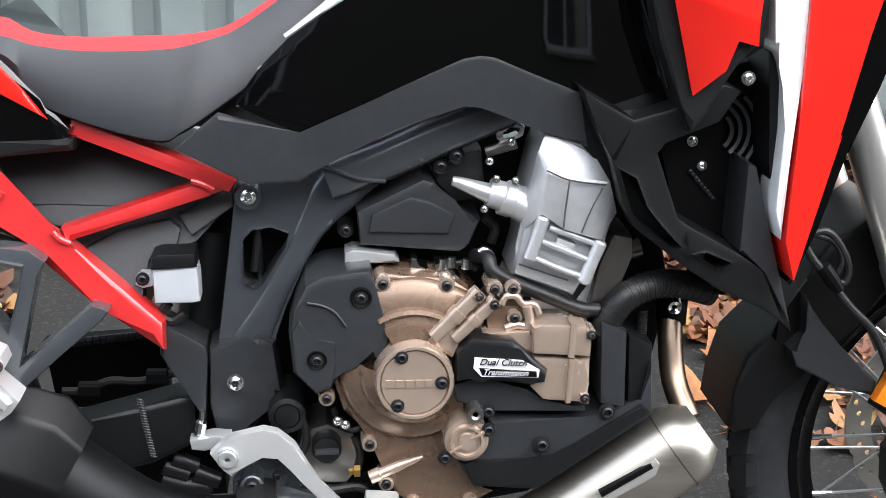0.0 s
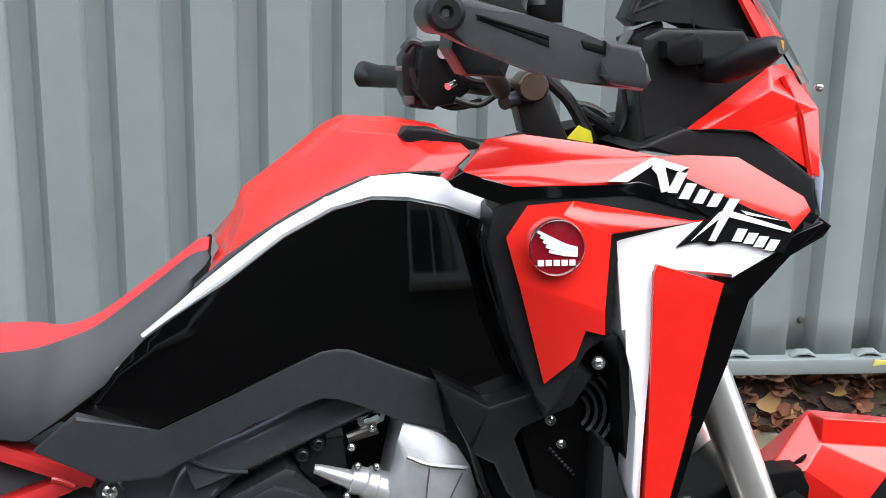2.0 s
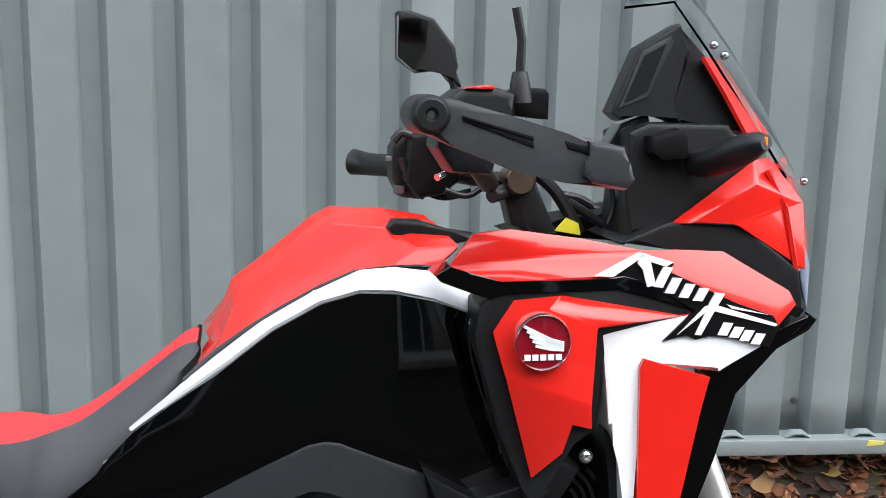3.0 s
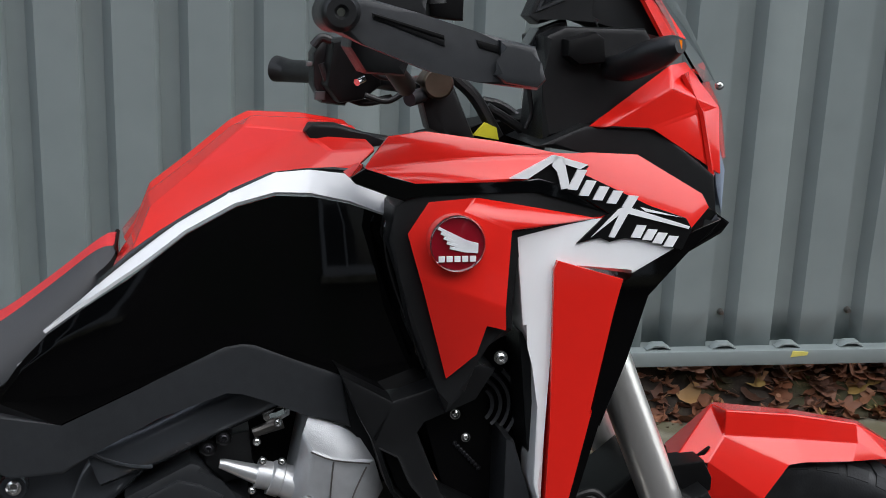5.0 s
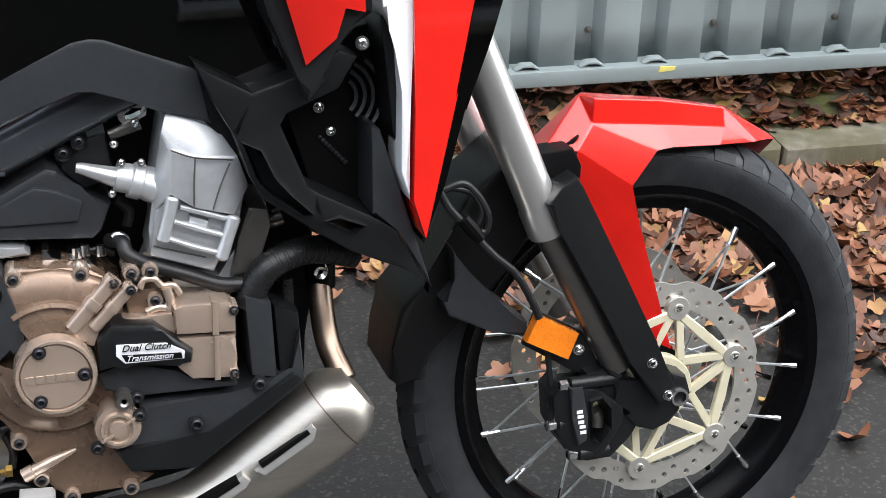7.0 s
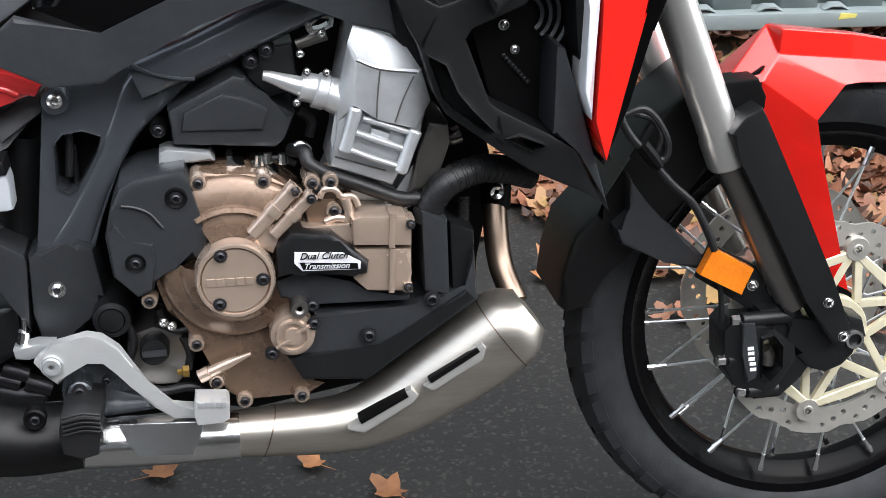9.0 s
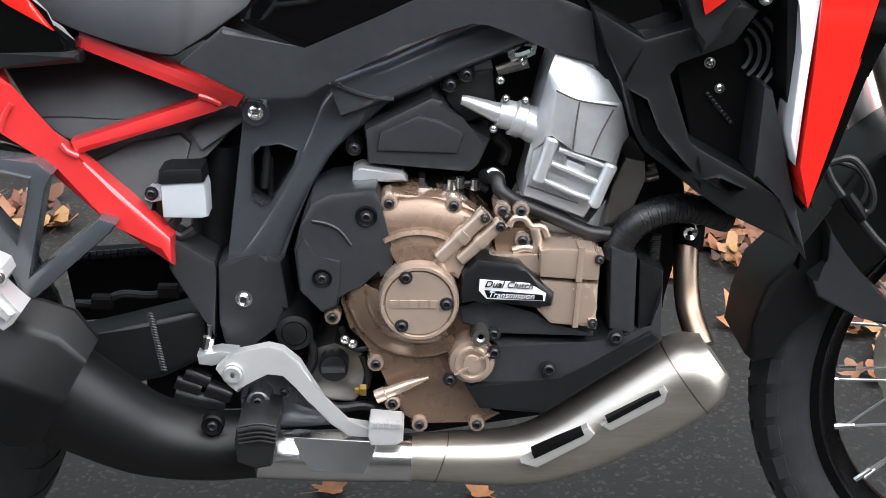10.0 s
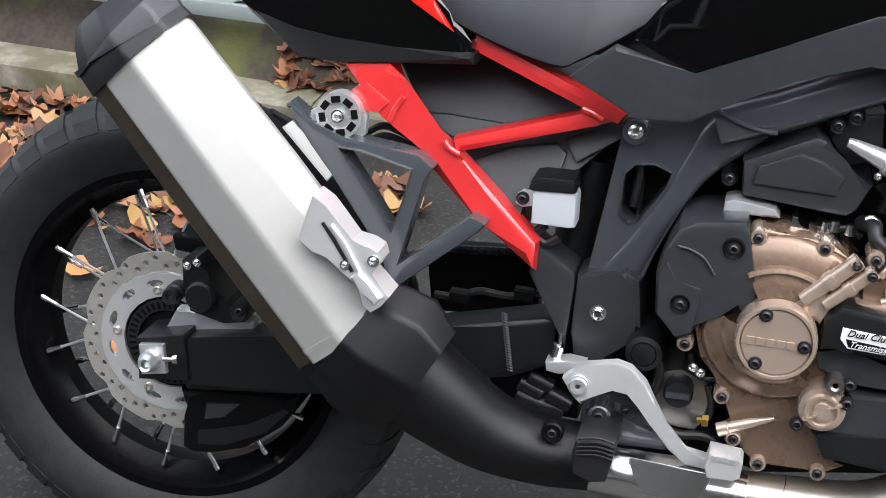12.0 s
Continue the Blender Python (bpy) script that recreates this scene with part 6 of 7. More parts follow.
for spot in ([(0.785, 0.657), (0.792, 0.656), (0.792, 0.646), (0.805, 0.645), (0.805, 0.635), (0.783, 0.637)], [(0.813, 0.650), (0.823, 0.650), (0.826, 0.638), (0.814, 0.636)], [(0.779, 0.639), (0.837, 0.637), (0.844, 0.630), (0.779, 0.633)]):
    plate("bright_clip", spot, -0.175, -0.14, CHROME, bike, 0.002)
for line, r, m in (([(0.861, -0.15, 0.653), (0.873, -0.18, 0.658), (0.878, -0.19, 0.646), (0.901, -0.19, 0.632), (0.940, -0.19, 0.616), (0.978, -0.19, 0.600), (1.002, -0.19, 0.597)], 0.0085, HOSE), ([(1.011, -0.19, 0.569), (1.019, -0.19, 0.593), (1.038, -0.19, 0.615), (1.072, -0.18, 0.625), (1.110, -0.16, 0.618), (1.148, -0.15, 0.605)], 0.0165, HOSE), ([(0.969, -0.19, 0.599), (0.986, -0.19, 0.594), (1.005, -0.19, 0.598), (1.019, -0.19, 0.593)], 0.006, HOSE), ([(0.864, -0.17, 0.662), (0.870, -0.17, 0.665), (0.878, -0.17, 0.658), (0.873, -0.17, 0.652)], 0.005, CHROME), ([(1.034, -0.12, 0.657), (1.052, -0.12, 0.651), (1.065, -0.12, 0.654)], 0.011, FORK_DARK)):
    tube("hose", line, r, m, bike, 6, 16, "ribbed black rubber hose" if r > 0.015 else "")
for k in range(14):
    q = Vector([(1.060, -0.17, 0.590)][0]).lerp(Vector([(1.059, -0.17, 0.552)][0]), k / 13)
    part("hose_ring", loft_bm([q + Vector((0, 0, -0.0011)), q + Vector((0, 0, 0.0011))], [0.0072, 0.0072], 12), HOSE, bike)
for k in range(40):
    line = spline([(1.011, -0.19, 0.569), (1.019, -0.19, 0.593), (1.038, -0.19, 0.615), (1.072, -0.18, 0.625), (1.110, -0.16, 0.618), (1.148, -0.15, 0.605)], 12)
    q, q2 = line[int(k * 1.5)], line[int(k * 1.5) + 1]
    d = (q2 - q).normalized()
    part("hose_braid", loft_bm([q - d * 0.0012, q + d * 0.0012], [0.0173, 0.0173], 18), HOSE, bike)

# -- main frame and pivot covers
mf = smooth_body("main_frame", [(0.757, -0.125, 0.773), (0.724, -0.125, 0.752), (0.694, -0.12, 0.720), (0.666, -0.12, 0.677), (0.637, -0.12, 0.620), (0.611, -0.12, 0.568), (0.593, -0.12, 0.535)], [(0.026, 0.026), (0.025, 0.030), (0.022, 0.029), (0.020, 0.0185), (0.020, 0.0165), (0.020, 0.022), (0.018, 0.030)], FRAME, bike, 24, "satin black steel frame", 3.2)
plate("frame_plate", [(0.581, 0.713), (0.584, 0.731), (0.592, 0.737), (0.614, 0.737), (0.64, 0.741), (0.659, 0.745), (0.681, 0.756), (0.696, 0.76), (0.751, 0.737), (0.742, 0.728), (0.705, 0.713), (0.687, 0.685), (0.665, 0.644), (0.639, 0.581), (0.624, 0.535), (0.558, 0.538), (0.563, 0.572)], -0.136, -0.09, FRAME, mf, 0.008, holes=[[(0.591, 0.67), (0.602, 0.682), (0.624, 0.685), (0.644, 0.678), (0.64, 0.661), (0.612, 0.615), (0.602, 0.611), (0.59, 0.62)]])
plate("frame_shadow_box", [(0.587, 0.685), (0.654, 0.686), (0.653, 0.651), (0.629, 0.602), (0.589, 0.600)], -0.085, -0.05, DARK, mf, 0.003)
rod("shock_rod", [(0.609, -0.1, 0.661), (0.609, -0.1, 0.612)], [0.004, 0.004], BOLT, mf, 10)
plate("frame_foot", [(0.558, 0.541), (0.568, 0.580), (0.581, 0.592), (0.600, 0.607), (0.627, 0.613), (0.640, 0.609), (0.624, 0.539)], -0.134, -0.09, FRAME, mf, 0.008)
rod("frame_beam", [(0.689, -0.135, 0.743), (0.757, -0.135, 0.768), (0.822, -0.135, 0.798), (0.912, -0.135, 0.837)], [(0.03, 0.026)] * 4, FRAME, bike, 16, "satin black frame beam", 2.8)
tube("frame_weld", [(0.685, -0.167, 0.765), (0.707, -0.167, 0.755), (0.732, -0.167, 0.748), (0.755, -0.167, 0.746)], 0.0028, FRAME, bike, 6, 8)
lathe("frame_boss", [(0.008, -0.155), (0.0145, -0.155), (0.0165, -0.150), (0.017, -0.12)], 0.598, 0.724, FRAME, bike, 24)
bolt(0.599, 0.726, -0.156, bike, 0.0095, CHROME)
pc = plate("pivot_cover", [(0.550, 0.541), (0.561, 0.549), (0.599, 0.549), (0.607, 0.556), (0.625, 0.547), (0.634, 0.487), (0.621, 0.477), (0.599, 0.438), (0.570, 0.430), (0.556, 0.439), (0.549, 0.469)], -0.155, -0.09, PLASTIC2, bike, 0.008, label="matte black pivot cover")
plate("pivot_cover_rear", [(0.495, 0.573), (0.546, 0.544), (0.549, 0.531), (0.544, 0.445), (0.534, 0.467), (0.492, 0.533)], -0.150, -0.09, PLASTIC2, bike, 0.006)
bolt(0.580, 0.500, -0.157, bike, 0.0078, CHROME)
rod("shock_body", [(0.549, -0.06, 0.667), (0.542, -0.06, 0.604), (0.534, -0.06, 0.525)], [0.032, 0.032, 0.030], PLASTIC, bike, 20, "black shock absorber reservoir")
rod("shock_lower", [(0.483, -0.08, 0.347), (0.511, -0.08, 0.338), (0.545, -0.08, 0.332)], [0.02, 0.022, 0.02], BOLT, bike, 20)
# Added near-black plate that stands for the shade behind the linkage.
plate("linkage_shade", [(0.437, 0.405), (0.556, 0.422), (0.560, 0.303), (0.487, 0.302), (0.438, 0.326)], -0.04, 0.05, DARK, bike, 0.006)
for q in [(0.499, -0.1, 0.382), (0.488, -0.1, 0.372), (0.525, -0.1, 0.362)]:
    rod("linkage", [Vector(q), Vector(q) + Vector((0.03, 0, -0.012))], [0.012, 0.010], BOLT, bike, 12)
res = plate("brake_reservoir", [(0.488, 0.643), (0.538, 0.647), (0.541, 0.635), (0.542, 0.603), (0.534, 0.601), (0.490, 0.601)], -0.165, -0.125, MILKY, bike, 0.006, label="milky plastic brake fluid reservoir")
plate("reservoir_cap", [(0.488, 0.658), (0.497, 0.661), (0.537, 0.662), (0.539, 0.645), (0.487, 0.642)], -0.168, -0.122, PLASTIC, res, 0.004, label="black reservoir cap")
plate("reservoir_ear", [(0.468, 0.629), (0.474, 0.634), (0.490, 0.632), (0.492, 0.619), (0.476, 0.615), (0.467, 0.619)], -0.15, -0.13, MILKY, res, 0.003)
bolt(0.476, 0.627, -0.153, bike, 0.006)
tube("reservoir_hose", [(0.504, -0.14, 0.595), (0.495, -0.14, 0.581), (0.507, -0.14, 0.572), (0.523, -0.14, 0.582)], 0.006, HOSE, bike, 6, 10)

# -- brake pedal and footrest
pedal = plate("brake_pedal", [(0.553, 0.437), (0.575, 0.458), (0.589, 0.461), (0.614, 0.467), (0.631, 0.463), (0.65, 0.447), (0.663, 0.424), (0.679, 0.398), (0.705, 0.371), (0.731, 0.367), (0.731, 0.352), (0.706, 0.354), (0.684, 0.37), (0.66, 0.398), (0.647, 0.419), (0.632, 0.434), (0.612, 0.436), (0.595, 0.427), (0.578, 0.408), (0.567, 0.417)], -0.222, -0.206, PRESSED, bike, 0.0035, label="polished aluminium brake pedal")
lathe("pedal_pivot", [(0.003, -0.228), (0.006, -0.229), (0.0095, -0.229), (0.0110, -0.226), (0.0125, -0.226), (0.0130, -0.20)], *(0.573, 0.433), ALU, pedal, 24)
pad = plate("pedal_pad", [(0.732, 0.387), (0.768, 0.384), (0.771, 0.38), (0.77, 0.362), (0.763, 0.357), (0.733, 0.356), (0.729, 0.369)], -0.25, -0.215, PRESSED, bike, 0.003, label="grooved aluminium pedal pad")
for px_, pz_ in [(0.738, 0.383), (0.745, 0.383), (0.751, 0.383), (0.758, 0.382), (0.764, 0.382)]:
    part("pad_groove", box_bm(px_ - 0.0028, px_ + 0.0028, -0.2515, -0.24, pz_ - 0.004, pz_ + 0.0025, 0.0006), CAST, pad)
plate("pedal_lug", [(0.528, 0.443), (0.555, 0.449), (0.576, 0.447), (0.573, 0.436), (0.545, 0.430), (0.530, 0.432)], -0.195, -0.17, ALU, bike, 0.003)
rod("brake_rod", [(0.542, -0.18, 0.476), (0.541, -0.18, 0.461), (0.541, -0.18, 0.461), (0.538, -0.18, 0.446)], [0.003, 0.003, 0.007, 0.007], CHROME, bike, 10)
peg = plate("footrest", [(0.583, 0.391), (0.607, 0.396), (0.627, 0.391), (0.627, 0.371), (0.622, 0.346), (0.604, 0.342), (0.583, 0.350), (0.580, 0.373)], -0.285, -0.19, HOSE, bike, 0.005, label="ribbed black rubber footrest")
for k in range(5):
    a = Vector([(0.586, -0.287, 0.396)][0]) - Vector((0, 0, 0.0052 * k))
    tube("footrest_rib", [a, a + Vector((0.022, 0, 0.004)), a + Vector((0.041, 0, 0.001))], 0.0016, HOSE, peg, 4, 6)
lathe("footrest_pivot", [(0.004, -0.212), (0.008, -0.214), (0.014, -0.21), (0.0155, -0.18)], 0.600, 0.391, FRAME, bike, 24)
bolt(0.600, 0.394, -0.215, bike, 0.007, BOLT)

# -- cockpit
BUTTON = material("grey_button_plastic", (0.12, 0.12, 0.12), 0.5)
COWL = {"A": (1.266, -0.166, 1.133), "B": (1.369, -0.148, 1.203), "C": (1.364, -0.174, 1.177), "D": (1.286, -0.178, 1.134), "E": (1.424, -0.15, 1.154), "F": (1.435, -0.15, 1.073), "H": (1.339, -0.178, 1.131), "I": (1.396, -0.125, 1.206)}
COWL_FACES = ["ABCD", "BIEC", "DCEH", "HEF"]
facets("front_cowl", COWL, COWL_FACES, RED, bike, 0.005, "glossy red front cowl", 0.003)
facets("front_cowl", {k: (x, -y, z) for k, (x, y, z) in COWL.items()}, COWL_FACES, RED, bike, 0.005, "", 0.003)
sheet("cowl_nose", [[(1.383, -0.16, 1.193), (1.408, -0.16, 1.147), (1.423, -0.16, 1.070)], [(1.426, -0.08, 1.201), (1.453, -0.08, 1.141), (1.464, -0.08, 1.085)], [(1.462, 0, 1.201), (1.491, 0, 1.139), (1.499, 0, 1.077)]], RED, bike, 0.005)
sheet("cowl_spear", [[(1.315, -0.12, 1.326), (1.342, -0.12, 1.283), (1.371, -0.12, 1.233)], [(1.341, -0.09, 1.322), (1.374, -0.09, 1.280), (1.408, -0.09, 1.233)]], RED, bike, 0.005)
plate("cowl_lower", [(1.202, 1.110), (1.261, 1.134), (1.352, 1.129), (1.422, 1.073), (1.427, 1.019), (1.408, 1.054), (1.331, 1.098), (1.263, 1.101)], -0.168, 0.165, PLASTIC, bike, 0.006, label="matte black lower cowl")
plate("inner_fairing", [(1.215, 1.109), (1.223, 1.181), (1.218, 1.237), (1.243, 1.248), (1.341, 1.246), (1.376, 1.191), (1.322, 1.161), (1.269, 1.132)], -0.14, -0.02, PLASTIC, bike, 0.008, label="black inner fairing")
plate("screen_support", [(1.266, 1.270), (1.297, 1.357), (1.325, 1.327), (1.382, 1.231), (1.359, 1.244), (1.295, 1.244), (1.298, 1.255)], -0.10, -0.02, PLASTIC, bike, 0.006, label="black windscreen support")
disp = plate("display_housing", [(1.204, 1.26), (1.238, 1.336), (1.288, 1.365), (1.301, 1.333), (1.273, 1.263), (1.291, 1.256), (1.289, 1.246), (1.249, 1.261), (1.216, 1.25)], -0.115, -0.07, PLASTIC, bike, 0.006, label="black instrument display housing")
plate("display_bezel", [(1.212, 1.264), (1.24, 1.332), (1.276, 1.35), (1.279, 1.343), (1.248, 1.278)], -0.119, -0.10, PLASTIC2, disp, 0.003)
plate("display_glass", [(1.218, 1.271), (1.242, 1.327), (1.27, 1.342), (1.246, 1.284)], -0.1215, -0.10, SCREEN, disp, 0.002, label="dark glossy display glass")
plate("lower_display", [(1.207, 1.222), (1.221, 1.246), (1.255, 1.259), (1.259, 1.244), (1.230, 1.214)], -0.095, -0.05, SCREEN, bike, 0.004)
ind = smooth_body("indicator", [(1.293, -0.15, 1.200), (1.305, -0.18, 1.203), (1.323, -0.22, 1.216), (1.338, -0.24, 1.225), (1.346, -0.25, 1.228)], [(0.012, 0.014), (0.016, 0.017), (0.017, 0.018), (0.016, 0.014), (0.012, 0.008)], PLASTIC, bike, 16, "smoked black indicator", 2.6)
plate("indicator_lens", [(1.343, 1.235), (1.348, 1.234), (1.348, 1.223), (1.344, 1.216)], -0.2505, -0.235, ORANGE, ind, 0.002)
plate("control_box", [(1.238, 1.233), (1.272, 1.242), (1.283, 1.235), (1.285, 1.206), (1.252, 1.203), (1.238, 1.214)], -0.17, -0.10, DARK, bike, 0.008)
plate("headlight", [(1.427, 1.116), (1.435, 1.122), (1.448, 1.076), (1.445, 1.016), (1.437, 1.055)], -0.135, 0.12, LENS_BLUE, bike, 0.006, label="clear headlight lens")
sheet("windscreen", [[(x, y, z) for x, y, z in r] for r in ([(1.209, -0.15, 1.382), (1.269, -0.15, 1.389), (1.312, -0.15, 1.331), (1.360, -0.15, 1.260), (1.410, -0.15, 1.183)], [(1.263, 0, 1.410), (1.333, 0, 1.414), (1.378, 0, 1.344), (1.427, 0, 1.266), (1.478, 0, 1.179)], [(1.321, 0.15, 1.403), (1.392, 0.15, 1.411), (1.441, 0.15, 1.343), (1.492, 0.15, 1.258), (1.539, 0.15, 1.168)])], CLEAR, bike, 0.003, "clear plastic windscreen", 40)
for p in [(1.314, 1.338), (1.327, 1.326), (1.427, 1.179)]:
    bolt(p[0], p[1], -0.16, bike, 0.004, CHROME)
g_rows = [(0.932, 1.272), (0.945, 1.278), (0.967, 1.277), (1.022, 1.261), (1.077, 1.244), (1.136, 1.230), (1.140, 1.215), (1.147, 1.198), (1.138, 1.188), (1.077, 1.196), (1.033, 1.206), (0.967, 1.232), (0.941, 1.244), (0.932, 1.254)]
hg = plate("hand_guard", g_rows, -0.44, -0.40, PLASTIC2, bike, 0.010, label="matte black hand guard")
plate("guard_slot", [(1.075, 1.237), (1.098, 1.231), (1.098, 1.223), (1.078, 1.229)], -0.442, -0.42, DARK, hg, 0.002)
plate("guard_recess", [(0.975, 1.262), (1.045, 1.239), (1.045, 1.230), (0.976, 1.256)], -0.4425, -0.42, PLASTIC, hg, 0.004)
plate("guard_end", [(1.097, 1.237), (1.133, 1.230), (1.137, 1.215), (1.144, 1.199), (1.135, 1.190), (1.104, 1.195), (1.092, 1.203), (1.100, 1.216)], -0.447, -0.40, PLASTIC2, hg, 0.006)
plate("guard_groove", [(0.977, 1.261), (1.044, 1.241), (1.044, 1.237), (0.977, 1.258)], -0.4445, -0.42, DARK, hg, 0.001)
lathe("bar_end", [(0.004, -0.452), (0.007, -0.456), (0.014, -0.456), (0.0185, -0.450), (0.0195, -0.43), (0.0195, -0.36)], 0.945, 1.262, PLASTIC, bike, 32, "round black bar end")
lathe("bar_end_screw", [(0.0001, -0.450), (0.006, -0.450), (0.006, -0.44)], 0.945, 1.262, CHROME, bike, 12)
rod("right_grip", [*[(0.952, -0.42, 1.261)], *[(0.984, -0.3, 1.250)]], [0.017, 0.017], HOSE, bike, 20)
rod("handlebar", [*[(0.984, -0.3, 1.250)], *[(1.056, -0.12, 1.178)], *[(1.097, 0.1, 1.169)], *[(1.014, 0.27, 1.177)]], [0.012] * 4, BOLT, bike, 14, "dark handlebar")
rod("left_grip", [*[(1.013, 0.26, 1.179)], *[(0.961, 0.4, 1.177)], *[(0.940, 0.42, 1.180)]], [0.016, 0.017, 0.020], HOSE, bike, 20, "black rubber grip")
sw = plate("left_switchgear", [(0.976, 1.208), (0.988, 1.227), (1.028, 1.231), (1.056, 1.215), (1.055, 1.171), (1.036, 1.154), (1.020, 1.136), (0.988, 1.140), (0.976, 1.164)], 0.2, 0.27, PLASTIC, bike, 0.008, label="black switch cluster with pale buttons")
for p, s_ in zip([(0.971, 1.194), (0.994, 1.168), (0.985, 1.151), (1.011, 1.174)], (0.004, 0.005, 0.007, 0.004)):
    part("button", box_bm(p[0] - s_, p[0] + s_, 0.190, 0.21, p[1] - s_ * 0.8, p[1] + s_ * 0.8, 0.002), BUTTON, sw)
plate("throttle_housing", [(0.973, 1.273), (0.993, 1.287), (1.032, 1.288), (1.051, 1.282), (1.047, 1.264), (1.032, 1.220), (1.026, 1.197), (0.984, 1.200), (0.967, 1.227)], -0.32, -0.24, PLASTIC, bike, 0.010, label="black throttle and switch housing")
plate("kill_switch", [(0.997, 1.287), (1.009, 1.290), (1.026, 1.291), (1.027, 1.286)], -0.325, -0.27, RED, bike, 0.003, label="red kill switch")
plate("fluid_reservoir", [(1.058, 1.284), (1.071, 1.289), (1.095, 1.287), (1.099, 1.282), (1.098, 1.254), (1.060, 1.258)], -0.26, -0.20, DARK, bike, 0.006, label="black brake fluid reservoir")
rod("mirror_boot", [(1.063, -0.28, 1.272), (1.062, -0.28, 1.291), (1.062, -0.28, 1.305)], [0.012, 0.011, 0.008], HOSE, bike, 16)
rod("mirror_stem", [(1.062, -0.28, 1.302), (1.064, -0.28, 1.337), (1.058, -0.28, 1.372)], [0.005, 0.005, 0.005], PLASTIC, bike, 10)
mir = plate("left_mirror", [(0.992, 1.399), (1.008, 1.400), (1.043, 1.389), (1.074, 1.348), (1.071, 1.320), (1.083, 1.292), (1.068, 1.300), (1.054, 1.317), (1.020, 1.312), (0.992, 1.333)], 0.26, 0.31, PLASTIC, bike, 0.006, label="black framed mirror")
plate("mirror_glass", [(0.991, 0.246, 1.392), (1.003, 0.246, 1.395), (1.033, 0.248, 1.384), (1.030, 0.253, 1.346), (1.013, 0.2575, 1.315), (0.990, 0.254, 1.335)], 0.25, 0.27, MIRROR, mir, 0.0005)
rod("left_mirror_stem", [(1.058, 0.27, 1.331), (1.068, 0.27, 1.310), (1.076, 0.27, 1.288)], [0.006, 0.006, 0.008], PLASTIC, mir, 10)
for pts in ([(1.076, 1.179), (1.120, 1.180), (1.148, 1.113), (1.115, 1.114), (1.090, 1.124)], [(1.083, 1.153), (1.105, 1.156), (1.127, 1.105), (1.109, 1.105)]):
    plate("triple_clamp", pts, -0.08, -0.04, PLASTIC, bike, 0.008, label="black handlebar clamp")
lathe("clamp_cap", [(0.0001, -0.105), (0.016, -0.105), (0.019, -0.10), (0.019, -0.06)], 1.098, 1.180, STEEL_TAN, bike, 24)
for line, r in (([(1.122, -0.05, 1.190), (1.150, -0.05, 1.164), (1.168, -0.05, 1.136), (1.182, -0.05, 1.111)], 0.008), ([(1.172, -0.03, 1.148), (1.201, -0.03, 1.130), (1.238, -0.03, 1.104)], 0.006), ([(1.213, -0.08, 1.175), (1.217, -0.08, 1.144), (1.210, -0.08, 1.124)], 0.003), ([(1.035, 0.1, 1.156), (1.065, 0.1, 1.148), (1.091, 0.1, 1.162)], 0.004), ([(1.191, 0.02, 1.138), (1.221, 0.02, 1.108), (1.259, 0.02, 1.093)], 0.006), ([(1.183, 0.05, 1.150), (1.209, 0.05, 1.143), (1.240, 0.05, 1.120)], 0.007)):
    tube("control_cable", line, r, HOSE, bike, 6, 10)
plate("cockpit_floor", [(1.100, 1.108), (1.172, 1.125), (1.253, 1.138), (1.261, 1.093), (1.172, 1.102)], 0.0, 0.1, DARK, bike, 0.005)
plate("yellow_tag", [(1.148, 1.115), (1.163, 1.131), (1.178, 1.124), (1.181, 1.109)], -0.062, -0.058, YELLOW, bike, 0.0005, label="yellow plastic key tag")

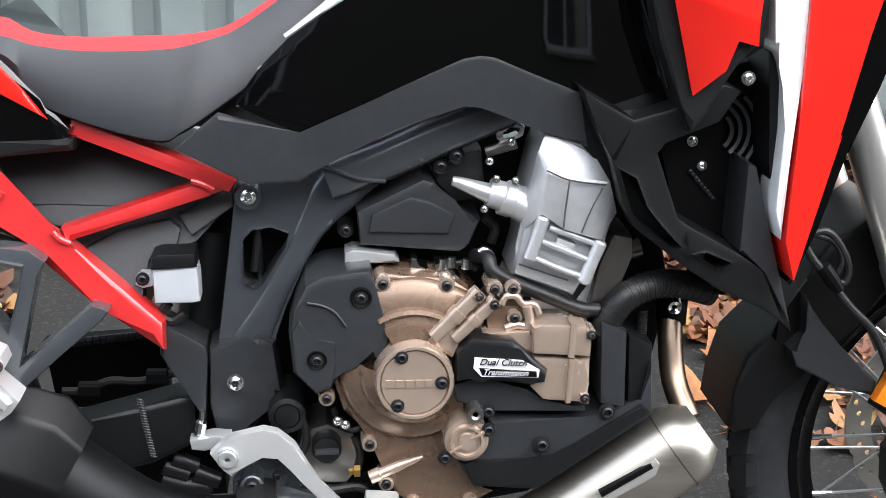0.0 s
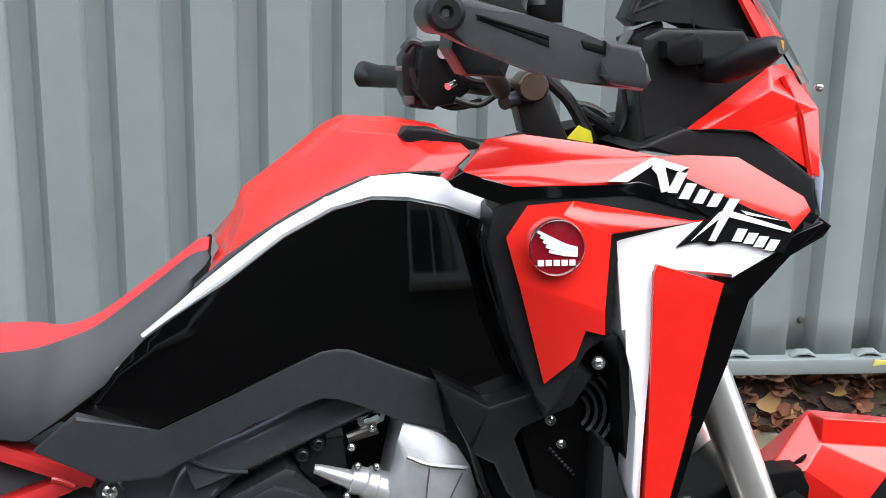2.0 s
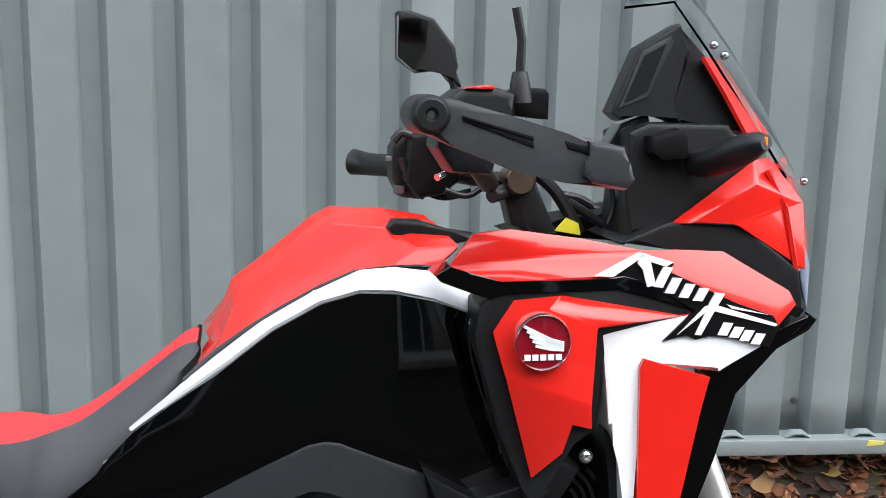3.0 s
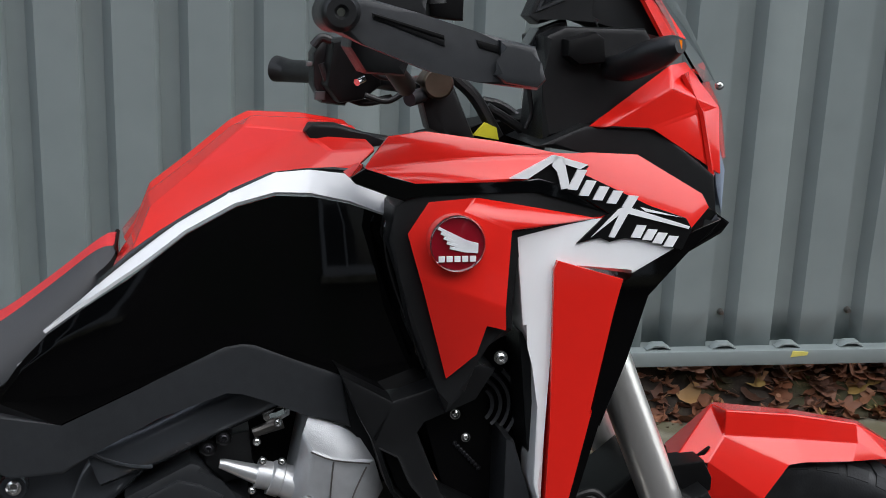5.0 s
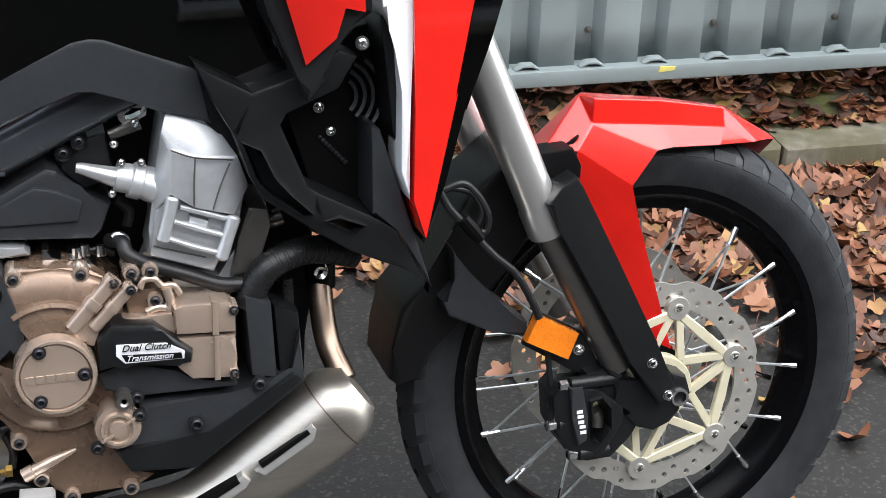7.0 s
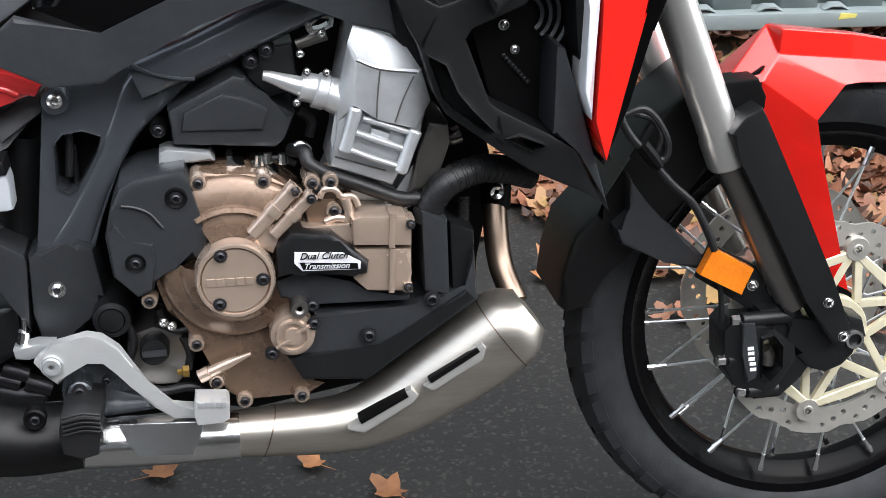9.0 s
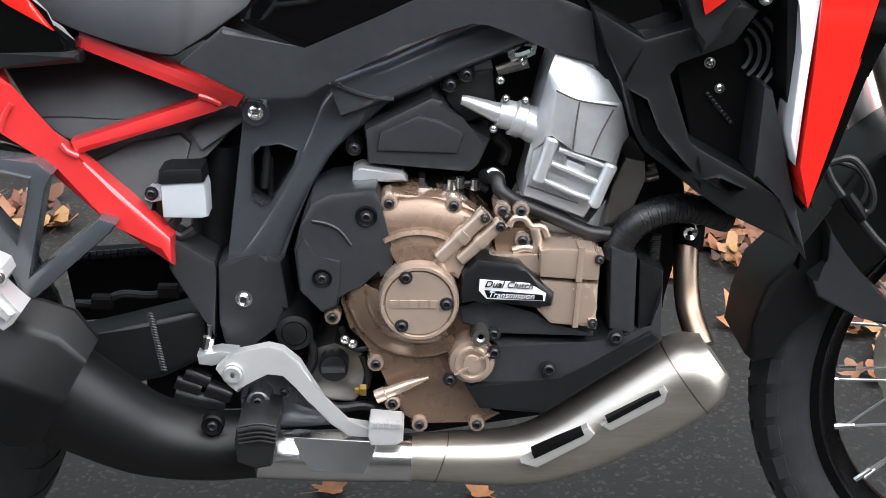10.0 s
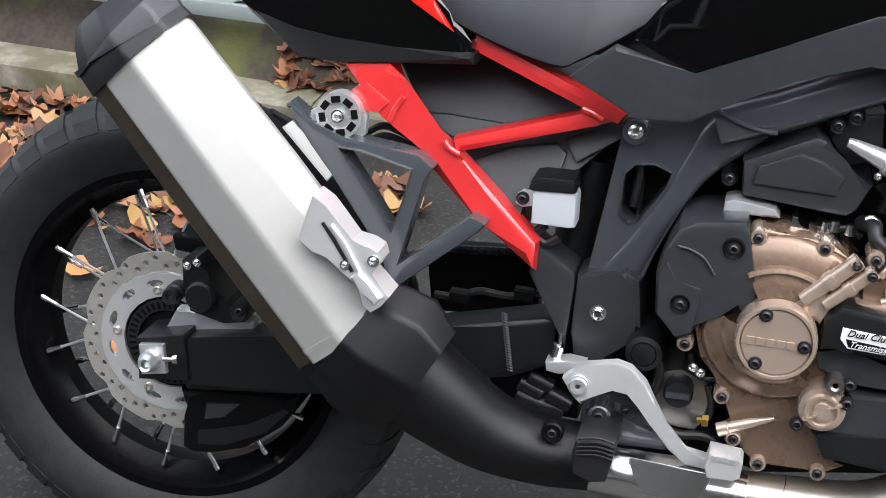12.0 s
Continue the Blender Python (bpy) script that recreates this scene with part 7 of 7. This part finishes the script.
# -- small lines and joints round the engine
for line, r in (([(0.633, -0.17, 0.476), (0.655, -0.17, 0.464), (0.663, -0.17, 0.431), (0.652, -0.17, 0.403)], 0.005), ([(0.695, -0.17, 0.473), (0.702, -0.17, 0.452), (0.714, -0.17, 0.444), (0.727, -0.17, 0.446)], 0.004), ([(0.660, -0.16, 0.376), (0.690, -0.16, 0.363), (0.724, -0.16, 0.366), (0.744, -0.16, 0.356)], 0.006), ([(0.720, -0.16, 0.432), (0.727, -0.16, 0.410), (0.724, -0.16, 0.389)], 0.005), ([(0.753, -0.15, 0.646), (0.771, -0.15, 0.637), (0.805, -0.15, 0.636), (0.845, -0.15, 0.644), (0.864, -0.15, 0.636)], 0.004), ([(0.873, -0.13, 0.695), (0.886, -0.13, 0.681), (0.882, -0.13, 0.663)], 0.006), ([(0.605, -0.12, 0.692), (0.607, -0.12, 0.668), (0.603, -0.12, 0.627)], 0.005)):
    tube("engine_line", line, r, HOSE, bike, 5, 10)
for p in [(0.700, 0.459), (0.709, 0.454)]:
    bolt(p[0], p[1], -0.18, bike, 0.0045, CHROME, "clip_screw")
for p in [(0.629, 0.390), (0.660, 0.382), (0.536, 0.361)]:
    bolt(p[0], p[1], -0.18, bike, 0.005, BOLT)
for p in [(0.849, -0.175, 0.644), (0.832, -0.175, 0.646), (0.822, -0.175, 0.644)]:
    rod("breather_stub", [Vector(p), Vector(p) + Vector((0, 0, 0.012))], [0.006, 0.005], CHROME, bike, 10)
# -- small parts round the handlebar
for a, r, m in (([(1.027, 0.12, 1.216)], 0.008, CHROME), ([(0.999, 0.18, 1.186)], 0.006, CHROME), ([(1.029, 0.1, 1.173)], 0.005, CHROME), ([(1.106, 0.05, 1.172)], 0.012, FORK_DARK), ([(1.071, -0.1, 1.162)], 0.009, BOLT)):
    rod("bar_fitting", [Vector(a[0]) + Vector((-r, -r, 0)), Vector(a[0]) + Vector((r, r, 0.004))], [r, r], m, bike, 14)
for line, r in (([(0.983, 0.15, 1.196), (0.996, 0.15, 1.167), (1.035, 0.15, 1.144), (1.078, 0.15, 1.150)], 0.005), ([(1.029, 0.1, 1.215), (1.051, 0.1, 1.185), (1.082, 0.1, 1.177), (1.112, 0.1, 1.160)], 0.006), ([(0.972, 0.15, 1.219), (0.983, 0.15, 1.230), (0.996, 0.15, 1.227)], 0.006)):
    tube("bar_cable", line, r, HOSE, bike, 6, 10)
plate("lever_bracket", [(0.996, 1.225), (1.035, 1.232), (1.058, 1.205), (1.060, 1.167), (1.035, 1.148), (1.004, 1.144), (0.987, 1.167)], 0.12, 0.2, DARK, bike, 0.008)
